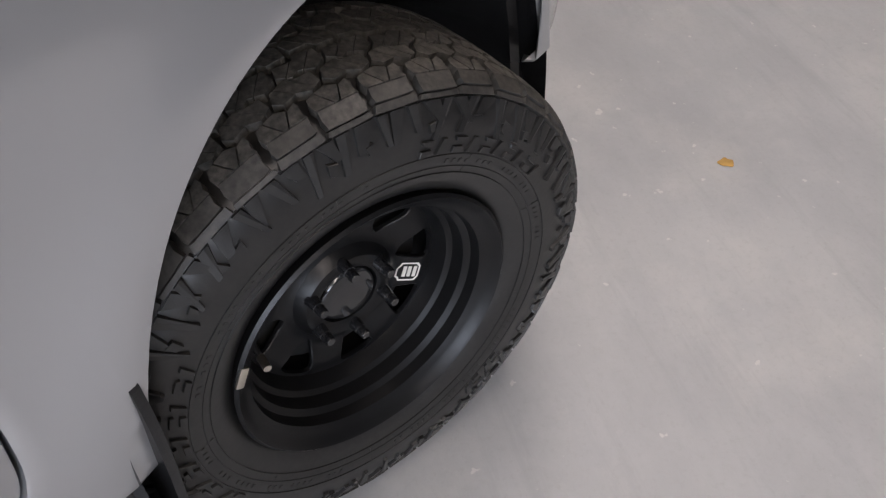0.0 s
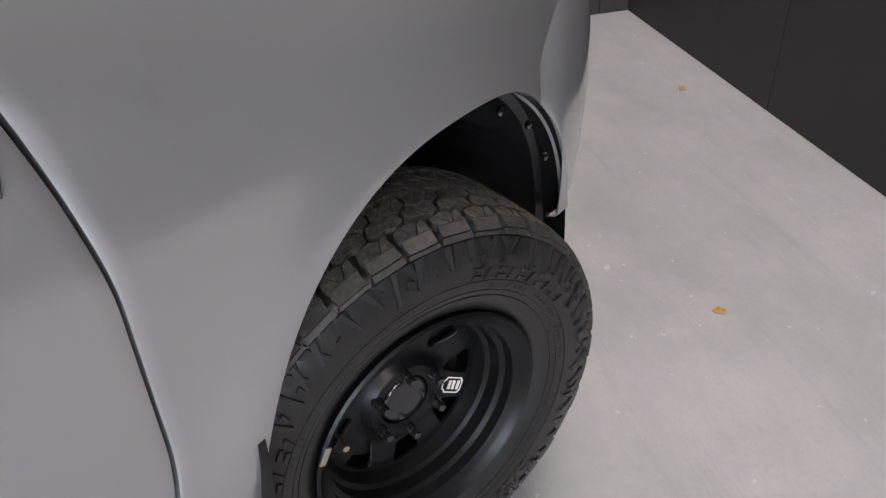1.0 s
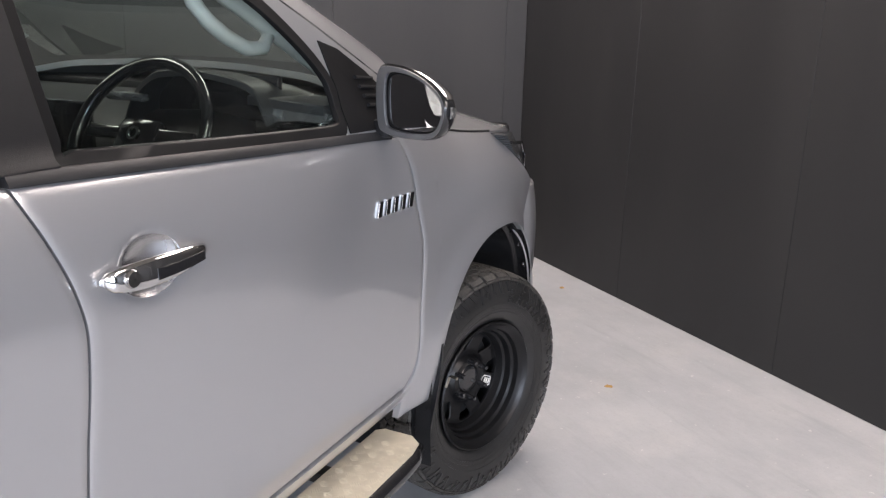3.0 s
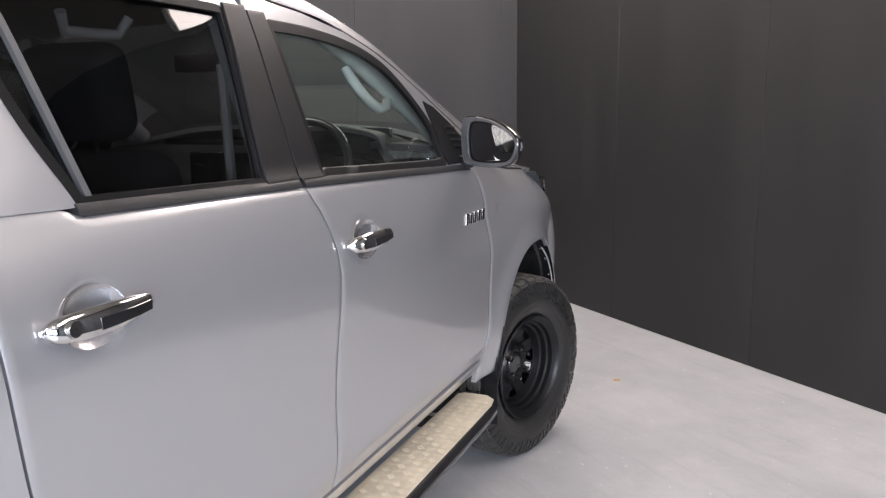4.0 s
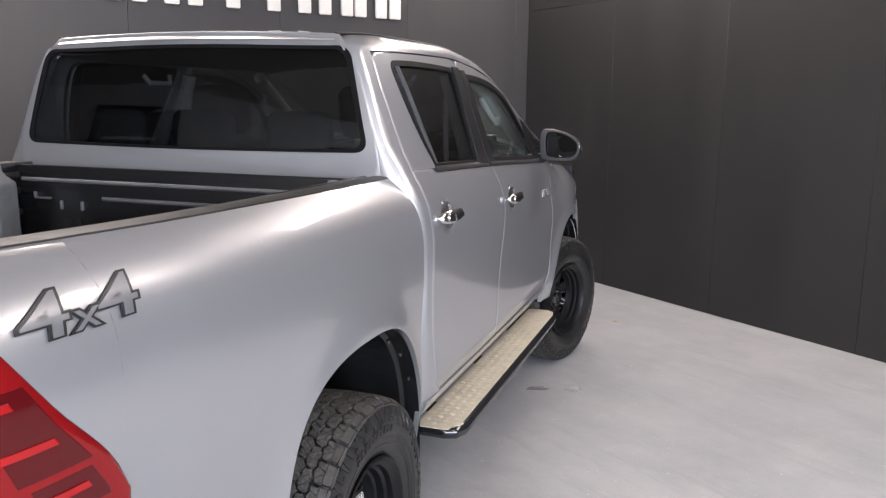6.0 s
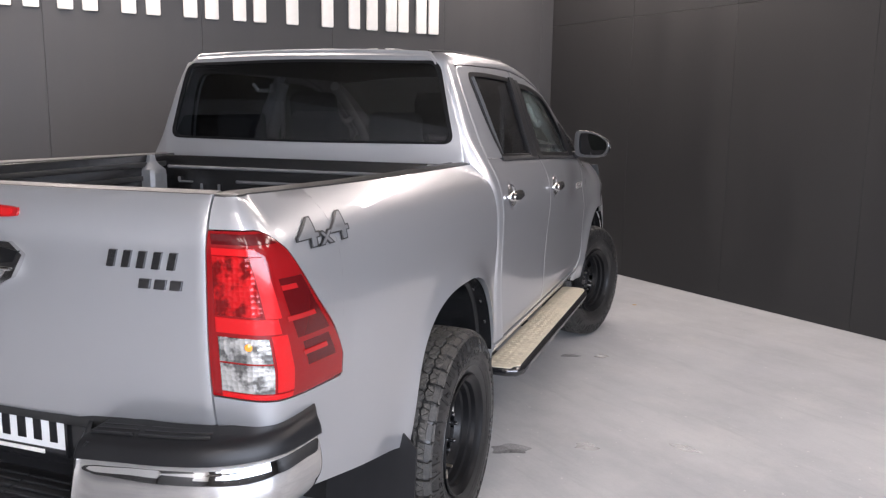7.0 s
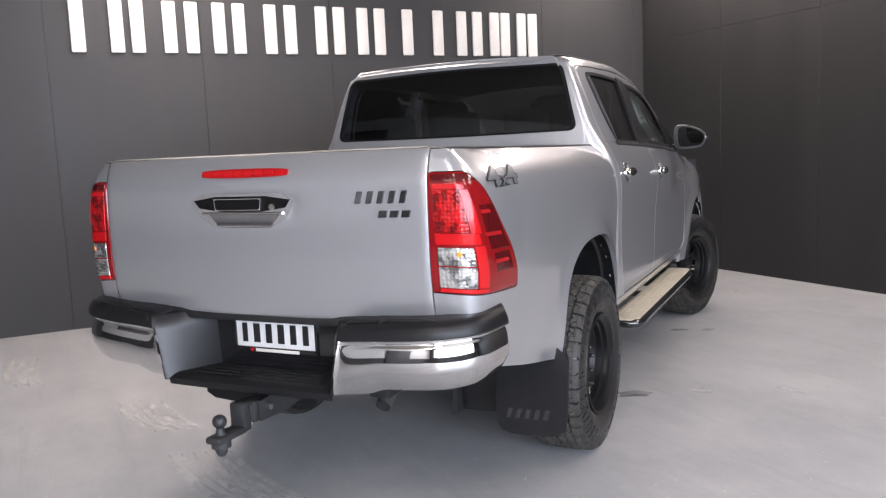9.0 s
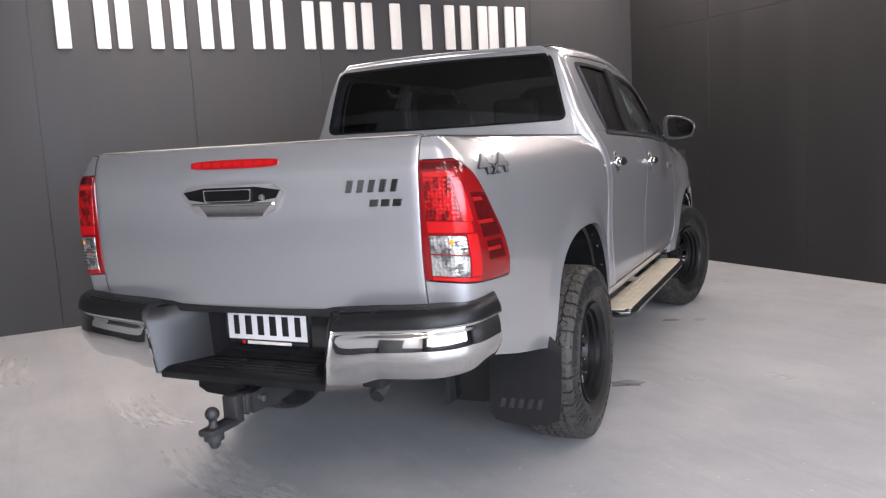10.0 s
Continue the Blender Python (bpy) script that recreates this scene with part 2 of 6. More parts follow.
DARKMARK = scuff_mat("floor_dark_mark", (0.16, 0.16, 0.165), 0.7)


def lit_mat(name, colour, strength):
    m, t, p = node_mat(name)
    p.inputs["Base Color"].default_value = (0.8, 0.8, 0.8, 1)
    p.inputs["Emission Color"].default_value = (*colour, 1)
    p.inputs["Emission Strength"].default_value = strength
    return m


TUBE = lit_mat("lit_tube", (1.0, 0.895, 0.77), 10.5)
DAY = lit_mat("daylight_beyond", (0.95, 0.98, 1.0), 1.2)

# ---- mesh tools ----


def part(name, data, material, parent=None, label="", sharp=38, m=None, weld=0.0):
    """Links a bmesh, a mesh or (verts, faces) as one mesh object."""
    if isinstance(data, bpy.types.Mesh):
        me = data
    else:
        me = bpy.data.meshes.new(name)
        if isinstance(data, tuple):
            me.from_pydata([tuple(v) for v in data[0]], [], data[1])
            bm = bmesh.new()
            bm.from_mesh(me)
            if weld:
                bmesh.ops.remove_doubles(bm, verts=bm.verts, dist=weld)
            bmesh.ops.recalc_face_normals(bm, faces=bm.faces)
            bm.to_mesh(me)
            bm.free()
        else:
            data.to_mesh(me)
            data.free()
        me.shade_smooth()
        me.set_sharp_from_angle(angle=radians(sharp))
        me.materials.append(material)
    ob = new(name, me)
    if parent is not None:
        ob.parent = parent
    if m is not None:
        ob.matrix_local = m
    if label:
        ob["label"] = label
    return ob


def joined(*pieces):
    V, F = [], []
    for v, f in pieces:
        n = len(V)
        V += list(v)
        F += [tuple(i + n for i in q) for q in f]
    return V, F


def moved(data, m):
    return [m @ Vector(v) for v in data[0]], data[1]


def mirror_x(data, s):
    return data if s > 0 else ([(-v[0], v[1], v[2]) for v in data[0]], [tuple(reversed(f)) for f in data[1]])


def curve(xs, ys):
    """A smooth curve through points that does not overshoot."""
    xs, ys = np.array(xs, float), np.array(ys, float)
    d = np.diff(ys) / np.diff(xs)
    m = np.r_[d[0], [0 if a * b <= 0 else 2 * a * b / (a + b) for a, b in zip(d[:-1], d[1:])], d[-1]]

    def at(x):
        x = min(max(float(x), xs[0]), xs[-1])
        k = min(int(np.searchsorted(xs, x, side="right")) - 1, len(xs) - 2)
        h = xs[k + 1] - xs[k]
        t = (x - xs[k]) / h
        a, b = 2 * t**3 - 3 * t**2 + 1, t**3 - 2 * t**2 + t
        return float(a * ys[k] + b * h * m[k] + (1 - a) * ys[k + 1] + (t**3 - t**2) * h * m[k + 1])

    return at


def sheet(f, us, vs, closed=False):
    """A grid of f(u, v) over the given parameters."""
    V = [f(u, v) for v in vs for u in us]
    n, F = len(us), []
    for j in range(len(vs) - 1):
        for i in range(n - (0 if closed else 1)):
            a, b = j * n + i, j * n + (i + 1) % n
            F.append((a, b, b + n, a + n))
    return V, F


def panel(f, nu, nv, depth=(-0.02, 0, 0), roll=0.003, us=None, vs=None):
    """A pressed panel: a grid whose edge is rolled over and turned in by depth."""
    eu, ev = 0.006, 0.008
    us = us if us is not None else [0, eu] + list(np.linspace(0.02, 0.98, nu)) + [1 - eu, 1]
    vs = vs if vs is not None else [0, ev] + list(np.linspace(0.025, 0.975, nv)) + [1 - ev, 1]
    V, F = sheet(f, us, vs)
    V = [Vector(v) for v in V]
    n, k = len(us), len(vs)
    rim = [i for i in range(n)] + [j * n + n - 1 for j in range(1, k)] + [(k - 1) * n + i for i in range(n - 2, -1, -1)] + [j * n for j in range(k - 2, 0, -1)]
    d = Vector(depth)
    base = len(V)
    for i in rim:
        V[i] = V[i] + d.normalized() * roll
    V += [V[i] + d for i in rim]
    c = len(rim)
    F += [(rim[i], rim[(i + 1) % c], base + (i + 1) % c, base + i) for i in range(c)]
    return V, F


def chaikin(p, times=2):
    p = [np.array(q, float) for q in p]
    for _ in range(times):
        p = [r for a, b in zip(p, p[1:] + p[:1]) for r in (a * 0.75 + b * 0.25, a * 0.25 + b * 0.75)]
    return p


def cast(poly, c, ang):
    d = np.array([math.cos(ang), math.sin(ang)])
    best = None
    for a, b in zip(poly, poly[1:] + poly[:1]):
        e = b - a
        den = d[0] * e[1] - d[1] * e[0]
        if abs(den) < 1e-12:
            continue
        w = a - c
        t, s = (w[0] * e[1] - w[1] * e[0]) / den, (w[0] * d[1] - w[1] * d[0]) / den
        if t > 0 and -1e-6 <= s <= 1 + 1e-6 and (best is None or t > best):
            best = t
    return c + d * (best or 0.0)


def loops(outer, inner, c, count=88):
    """Two loops of points at the same angles round c, on the outer and the inner outline."""
    outer, inner, c = [np.array(p, float) for p in outer], [np.array(p, float) for p in inner], np.array(c, float)
    angs = list(np.linspace(-math.pi, math.pi, count, endpoint=False))
    angs += [math.atan2(p[1] - c[1], p[0] - c[0]) for p in outer]
    angs = sorted(set(round(a, 4) for a in angs))
    return [cast(outer, c, a) for a in angs], [cast(inner, c, a) for a in angs]


def ring(outer, inner, c, place, rows=4, inward=Vector((-0.025, 0, 0))):
    """A frame between two outlines, laid on place(a, b), with its edges turned in."""
    A, B = loops(outer, inner, c)
    n = len(A)
    fr = [0, 0.04] + list(np.linspace(0.12, 0.88, rows)) + [0.96, 1]
    V = [Vector(place(*(a + (b - a) * t))) for t in fr for a, b in zip(A, B)]
    k = len(fr)
    F = [(j * n + i, j * n + (i + 1) % n, (j + 1) * n + (i + 1) % n, (j + 1) * n + i) for j in range(k - 1) for i in range(n)]
    for row in (0, k - 1):
        base = len(V)
        for i in range(n):
            V[row * n + i] = V[row * n + i] + inward * 0.1
            V.append(V[row * n + i] + inward)
        F += [(row * n + i, row * n + (i + 1) % n, base + (i + 1) % n, base + i) for i in range(n)]
    return V, F


def filled(outline, c, place, rows=5, thick=None):
    """A sheet filling an outline, laid on place(a, b); thick: a vector for its back."""
    A, _ = loops(outline, outline, c, 64)
    c = np.array(c, float)
    n = len(A)
    V = [Vector(place(*c))] + [Vector(place(*(c + (a - c) * t))) for t in np.linspace(1 / rows, 1, rows) for a in A]
    F = [(0, 1 + i, 1 + (i + 1) % n) for i in range(n)]
    F += [(1 + j * n + i, 1 + j * n + (i + 1) % n, 1 + (j + 1) * n + (i + 1) % n, 1 + (j + 1) * n + i) for j in range(rows - 1) for i in range(n)]
    if thick is not None:
        base = len(V)
        V += [v + thick for v in V]
        F += [tuple(i + base for i in reversed(f)) for f in F]
        e = 1 + (rows - 1) * n
        F += [(e + i, e + (i + 1) % n, base + e + (i + 1) % n, base + e + i) for i in range(n)]
    return V, F


def box(sx, sy, sz, at=(0, 0, 0), bevel=0.006, segs=2):
    bm = bmesh.new()
    bmesh.ops.create_cube(bm, size=1.0, matrix=Matrix.Translation(at) @ Matrix.Diagonal((sx, sy, sz, 1)))
    if bevel:
        bmesh.ops.bevel(bm, geom=list(bm.edges), offset=min(bevel, 0.45 * min(sx, sy, sz)), segments=segs, profile=0.5, affect="EDGES")
    return dump(bm)


def dump(bm):
    bm.verts.index_update()
    out = [v.co.copy() for v in bm.verts], [tuple(v.index for v in f.verts) for f in bm.faces]
    bm.free()
    return out


def lathe(profile, n=64, axis="X", closed_ends=False):
    """Turns (along, radius) points about an axis."""
    V = []
    for a, r in profile:
        for k in range(n):
            c, s = math.cos(2 * math.pi * k / n), math.sin(2 * math.pi * k / n)
            V.append((a, r * c, r * s) if axis == "X" else (r * c, r * s, a) if axis == "Z" else (r * c, a, r * s))
    F = [(j * n + i, j * n + (i + 1) % n, (j + 1) * n + (i + 1) % n, (j + 1) * n + i) for j in range(len(profile) - 1) for i in range(n)]
    if closed_ends:
        F += [tuple(range(n)), tuple(range((len(profile) - 1) * n, len(profile) * n))]
    return V, F


def tube(points, radius, n=12, caps=True):
    """A round bar along points."""
    P = [Vector(p) for p in points]
    V, F = [], []
    for k, p in enumerate(P):
        d = (P[min(k + 1, len(P) - 1)] - P[max(k - 1, 0)]).normalized()
        side = d.cross(Vector((0, 0, 1)) if abs(d.z) < 0.9 else Vector((1, 0, 0))).normalized()
        up = side.cross(d)
        r = radius[k] if isinstance(radius, (list, tuple)) else radius
        V += [p + side * r * math.cos(2 * math.pi * i / n) + up * r * math.sin(2 * math.pi * i / n) for i in range(n)]
    F = [(k * n + i, k * n + (i + 1) % n, (k + 1) * n + (i + 1) % n, (k + 1) * n + i) for k in range(len(P) - 1) for i in range(n)]
    if caps:
        F += [tuple(range(n)), tuple(range((len(P) - 1) * n, len(P) * n))]
    return V, F


def prism(poly, place, h, taper=0.0):
    """A raised block over a polygon in two parameters; place(a, b, height) gives the point."""
    c = np.mean(np.array(poly, float), axis=0)
    n = len(poly)
    V = [Vector(place(a, b, -0.004)) for a, b in poly]
    V += [Vector(place(*(np.array(p) + (c - np.array(p)) * taper * 0.4), h * 0.85)) for p in poly]
    V += [Vector(place(*(np.array(p) + (c - np.array(p)) * taper), h)) for p in poly]
    F = [(k * n + i, k * n + (i + 1) % n, (k + 1) * n + (i + 1) % n, (k + 1) * n + i) for k in range(2) for i in range(n)]
    return V, F + [tuple(range(2 * n, 3 * n))]


def text_mesh(words, size, depth, bold=0.0):
    """Built-in lettering as verts and faces, in the xy plane, centred."""
    cu = bpy.data.curves.new("text", "FONT")
    cu.offset = bold
    cu.body, cu.size, cu.extrude, cu.align_x, cu.align_y = words, size, depth, "CENTER", "CENTER"
    ob = new("text", cu)
    me = bpy.data.meshes.new_from_object(ob.evaluated_get(bpy.context.evaluated_depsgraph_get()))
    bpy.data.objects.remove(ob)
    bm = bmesh.new()
    bm.from_mesh(me)
    for axis in range(2):
        lo, hi = min(v.co[axis] for v in bm.verts), max(v.co[axis] for v in bm.verts)
        for c in np.arange(lo + 0.006, hi, 0.006):
            n = Vector((1, 0, 0)) if axis == 0 else Vector((0, 1, 0))
            bmesh.ops.bisect_plane(bm, geom=list(bm.verts) + list(bm.edges) + list(bm.faces), plane_co=n * float(c), plane_no=n)
    return dump(bm)

# ---- the room ----


def rot_room(ob, p):
    ob.matrix_world = Matrix(((U.x, W.x, 0, p.x), (U.y, W.y, 0, p.y), (0, 0, 1, p.z), (0, 0, 0, 1)))
    return ob


floor = part("floor", box(ROOM_U + 0.4, ROOM_W + 0.4, 0.2, (ROOM_U / 2, ROOM_W / 2, -0.1), 0), FLOOR)
rot_room(floor, K)
tagged(floor, "grey painted concrete showroom floor with scuffs", "floor", kind="structure")
ceiling = part("ceiling", box(ROOM_U + 0.4, ROOM_W + 0.4, 0.2, (ROOM_U / 2, ROOM_W / 2, ROOM_H + 0.1), 0), CEIL)
rot_room(ceiling, K)
tagged(ceiling, "plain high workshop ceiling", "ceiling", kind="structure")


def panelled_wall(name, label, at, length, along_u, starts, top, skin):
    """A charcoal wall: a backing with sheets set on it, 3 mm apart."""
    back = part(name, box(length + 0.4, 0.2, ROOM_H, (length / 2 - 0.2, 0.112, ROOM_H / 2), 0) if along_u else box(0.2, length, ROOM_H, (-0.112, length / 2, ROOM_H / 2), 0), INK)
    rot_room(back, at)
    tagged(back, label, "wall", kind="structure")
    for a, b in zip(starts, starts[1:]):
        for z0, z1 in ((0.0, top), (top, ROOM_H)):
            g = 0.001
            w, h, mid = b - a - 2 * g, z1 - z0 - 2 * g, (a + b) / 2
            data = box(w, 0.012, h, (mid, 0.006, (z0 + z1) / 2), 0.0015, 1) if along_u else box(0.012, w, h, (-0.006, mid, (z0 + z1) / 2), 0.0015, 1)
            part("wall_panel", data, skin, back)
    return back


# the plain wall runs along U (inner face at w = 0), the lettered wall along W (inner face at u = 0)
wall_far = panelled_wall("wall_far", "black painted sheet wall beside the vehicle's front", K, ROOM_U, True, [0, 1.21, 2.42, 3.65, 4.87, 6.09, 7.31, 8.53, 9.75, 10.97, 12.19, 13.0], 2.53, DIM_WALL)
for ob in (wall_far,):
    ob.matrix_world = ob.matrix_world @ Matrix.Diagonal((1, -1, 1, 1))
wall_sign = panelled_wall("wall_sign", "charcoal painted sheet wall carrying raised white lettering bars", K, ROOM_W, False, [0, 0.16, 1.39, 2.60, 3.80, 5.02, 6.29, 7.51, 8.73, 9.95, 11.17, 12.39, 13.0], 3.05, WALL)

wall_back = part("wall_back", box(ROOM_U + 0.4, 0.2, ROOM_H, (ROOM_U / 2, ROOM_W + 0.1, ROOM_H / 2), 0), WALL)
upper_back = part("wall_back_upper", box(ROOM_U, 0.03, ROOM_H - 0.75, (ROOM_U / 2, ROOM_W - 0.017, (ROOM_H + 0.75) / 2), 0.004), PLAIN_WALL)
rot_room(upper_back, K)
tagged(upper_back, "pale painted upper band of the showroom wall", "wall", kind="structure")
door_back = part("door_1", joined(box(2.2, 0.14, 2.3, (8.4, ROOM_W - 0.072, 1.15), 0.01), box(2.4, 0.16, 0.1, (8.4, ROOM_W - 0.082, 2.36), 0.01)), DARK_WALL)
rot_room(door_back, K)
tagged(door_back, "dark closed door in the charcoal wall", "door", kind="structure")
rot_room(wall_back, K)
tagged(wall_back, "charcoal painted showroom wall", "wall", kind="structure")

inner_window = part("window_5", joined(*[box(0.16, 0.07, 1.36, (u, ROOM_W - 0.069, 2.42), 0.01) for u in (1.95, 3.75)], *[box(1.64, 0.07, 0.14, (2.85, ROOM_W - 0.069, z), 0.01) for z in (1.81, 3.03)]), SEAL)
rot_room(inner_window, K)
tagged(inner_window, "black-framed inner window in the pale wall", "window", kind="structure")
part("window_pane", box(1.64, 0.012, 1.08, (2.85, ROOM_W - 0.045, 2.42), 0.002), SATIN_GREY, inner_window, "dull grey pane")
part("window_ledge", box(1.2, 0.09, 0.10, (2.75, ROOM_W - 0.10, 2.03), 0.01), PLAIN_WALL, inner_window, "pale ledge before the pane")

# wall with high windows: piers, beams and mullions
front_piers = [(0, 2.2), (11.6, 13.0)]
pieces = [box(0.25, b - a, ROOM_H, (ROOM_U + 0.125, (a + b) / 2, ROOM_H / 2), 0) for a, b in front_piers]
pieces.append(box(0.25, 9.4, ROOM_H - 3.25, (ROOM_U + 0.125, 6.9, (ROOM_H + 3.25) / 2), 0))
pieces.append(box(0.25, 9.4, 0.85, (ROOM_U + 0.125, 6.9, 0.425), 0))
wall_front = part("wall_front", joined(*pieces), WALL)
rot_room(wall_front, K)
tagged(wall_front, "charcoal wall round high windows", "wall", kind="structure")
for k in range(4):
    a, b = 2.2 + k * 2.35, 2.2 + (k + 1) * 2.35
    win = part("window_%d" % (k + 1), joined(*[box(0.08, 0.08, 2.4, (ROOM_U + 0.1, y, 2.05), 0.004) for y in (a + 0.04, b - 0.04)], *[box(0.08, b - a - 0.16, 0.08, (ROOM_U + 0.1, (a + b) / 2, z), 0.004) for z in (0.89, 2.05, 3.21)]), BLACK_PLASTIC)
    rot_room(win, K)
    tagged(win, "high dark-framed window", "window", kind="structure")
backdrop = part("backdrop", box(0.1, 14, 5, (ROOM_U + 1.6, 6.9, 2.3), 0), DAY)
rot_room(backdrop, K)
tagged(backdrop, "bright daylight outside the windows", "backdrop", kind="structure")

# ceiling lights, all unseen; several are added only to brighten fender, floor and tailgate
light_frame = box(1.5, 0.84, 0.05, (0, 0, 0.0), 0.008)
light_tube = box(1.44, 0.78, 0.02, (0, 0, -0.03), 0.006)
first = None
places = [(0.8, 0.7), (2.42, 0.6), (5.6, 1.62), (7.3, 1.62), (2.1, 4.3), (0.9, 5.3), (2.1, 5.8), (9.4, 3.4), (8.1, 7.2), (10.6, 8.6), (10.6, 10.6), (10.6, 12.2), (12.0, 9.5)]
for u, w in places:
        p = room(u, w, ROOM_H - 0.03)
        m = Matrix(((U.x, -W.x, 0, p.x), (U.y, -W.y, 0, p.y), (0, 0, 1, p.z), (0, 0, 0, 1)))
        if first is None:
            first = part("ceiling_light", light_frame, SIGN_WHITE, m=m)
            part("diffuser", light_tube, TUBE, first, "lit white diffuser")
            tagged(first, "white ceiling panel light with a lit diffuser", "light", "ceiling lights")
        else:
            copy_thing(first, m)

# raised white bars where the wall carries a name: one group a letter
SIGN_Z0, SIGN_Z1 = 2.36, 2.81
slots = [(6.10, 5.66), (5.62, 5.22), (5.16, 4.79), (4.74, 4.32), (4.26, 3.83), (3.78, 3.41), (3.36, 2.93), (2.72, 2.32), (2.26, 2.14), (2.06, 1.80), (1.73, 1.46)]
for a, b in slots:
    width = a - b
    stems = [(a + b) / 2] if width < 0.2 else [a - 0.065, b + 0.065]
    base = None
    for s in stems:
        data = box(0.03, 0.115, SIGN_Z1 - SIGN_Z0, (0, 0, 0), 0.012)
        p = room(0.016, s, (SIGN_Z0 + SIGN_Z1) / 2)
        ob = part("sign_bar", data, SIGN_WHITE)
        rot_room(ob, p)
        tagged(ob, "raised off-white lettering bar on the charcoal wall", "sign", "bars of the wall sign")

# ---- the pickup: forward is +y, its driving side +x, rear axle at y = 0 ----
FRONT_AXLE, HUB_X, TYRE_R = 3.085, 0.815, 0.402
truck = new("pickup_truck")
tagged(truck, "silver double-cab pickup truck with black steel wheels parked on the floor", "pickup truck")

side_prof = curve([0.48, 0.56, 0.62, 0.70, 0.85, 1.0, 1.10, 1.18, 1.24, 1.30, 1.35, 1.40, 1.45], [0.862, 0.875, 0.884, 0.891, 0.895, 0.903, 0.911, 0.914, 0.909, 0.896, 0.876, 0.848, 0.820])
bed_prof = curve([0.48, 0.56, 0.62, 0.70, 0.85, 1.0, 1.10, 1.18, 1.24, 1.30, 1.34, 1.375, 1.405], [0.862, 0.875, 0.884, 0.891, 0.897, 0.906, 0.911, 0.909, 0.902, 0.884, 0.858, 0.824, 0.787])
plan = curve([-1.30, -1.1, -0.9, -0.6, 0.0, 0.5, 1.5, 2.5, 2.9, 3.2, 3.42, 3.6], [-0.075, -0.045, -0.022, -0.006, 0.003, 0.0, 0.005, 0.0, 0.004, 0.006, -0.008, -0.035])
belt = curve([0.40, 0.77, 1.32, 1.55, 2.38, 2.65], [1.425, 1.412, 1.392, 1.382, 1.337, 1.318])
gplan = curve([0.40, 0.8, 2.0, 2.45, 2.85], [-0.03, 0.0, 0.0, -0.006, -0.05])


def tuck(y, z):
    """How far the upper side draws in towards the front of the cab."""
    a, b, c = (min(1.0, max(0.0, t)) for t in ((y - 1.9) / 0.6, (z - 0.98) / 0.18, (y - 2.75) / 0.4))
    return 0.027 * a * a * (3 - 2 * a) * b * b * (3 - 2 * b) * (1 - c * c * (3 - 2 * c))


def cab_x(y, z):
    """Half width of the cab at y and z."""
    if z <= 1.40:
        return side_prof(z) + plan(y) - tuck(y, z)
    return 0.848 - tuck(y, z) - 0.375 * (z - 1.40) - 0.05 * max(0, z - 1.70) + gplan(y) * min(1, (z - 1.40) / 0.1)


# wheel arches as outlines over y: centre, half length, spring height, crown
def arch_z(y, c, half, z0, top):
    t = min(1.0, abs(y - c) / (half * REAR_HALF.get(c, 1.0) if y < c else half))
    p, q = ARCH_SHAPE[c][0 if y < c else 1]
    return z0 + (top - z0) * (1 - t**p) ** (1 / q)


REAR_ARCH = (0.015, 0.460, 0.50, 0.993)
FRONT_ARCH = (3.145, 0.440, 0.50, 0.948)
REAR_HALF = {3.145: 0.93}
ARCH_SHAPE = {0.015: ((2.8, 2.5), (2.6, 2.3)), 3.145: ((2.2, 2.0), (2.5, 2.3))}


def flare(y, z, arch):
    """The slight lip round an arch."""
    c, half, z0, top = arch
    r = math.hypot((y - c) / half, (z - z0) / (top - z0)) if z > z0 else abs(y - c) / half
    return 0.020 * math.exp(-((r - 1.0) / 0.16) ** 2) if r > 0.8 else 0.0


def both(fn, name, material, label="", parent=truck):
    return [part(name, mirror_x(fn(), s), material, parent, label) for s in (1, -1)]


# ---- front doors and rear doors ----
fd_front = curve([0.585, 0.60, 0.63, 0.68, 0.76, 0.96, 1.09, 1.21, 1.30, 1.40], [2.555, 2.590, 2.615, 2.628, 2.635, 2.632, 2.618, 2.588, 2.552, 2.49])
split = curve([0.585, 0.70, 0.82, 0.94, 1.05, 1.136, 1.206, 1.292, 1.36, 1.45], [1.466, 1.470, 1.466, 1.472, 1.481, 1.483, 1.471, 1.443, 1.420, 1.398])
rd_rear = curve([0.60, 0.62, 0.66, 0.78, 0.95, 1.10, 1.20, 1.30, 1.384, 1.45, 1.53, 1.69, 1.78, 1.85], [0.735, 0.698, 0.662, 0.625, 0.592, 0.566, 0.555, 0.551, 0.548, 0.550, 0.556, 0.556, 0.570, 0.60])


def dimple(y, z, cy, cz):
    return 0.027 * math.exp(-(((y - cy + 0.005) / 0.051) ** 2 + ((z - cz + 0.002) / 0.044) ** 2) ** 3)


def door_panel(rear, front, cy, cz):
    def top(y):
        return belt(y) - 0.014 * min(1, max(0, (y - 0.745) / 0.025)) - 0.001

    def f(u, v):
        zb, zt = 0.592, 1.40
        z = zb + (zt - zb) * v
        y = rear(z) + 0.0026 + (front(z) - rear(z) - 0.0052) * u
        z = zb + (top(y) - zb) * v
        y = rear(z) + 0.0026 + (front(z) - rear(z) - 0.0052) * u
        x = cab_x(y, z) - dimple(y, z, cy, cz) - 0.006 * math.exp(-((z - 0.60) / 0.03) ** 2)
        return x, y, z

    return panel(f, 64, 56)


HANDLES = {"front_door": (1.620, 1.222), "rear_door": (0.727, 1.252)}


def upper(y, z):
    return cab_x(y, z), y, z


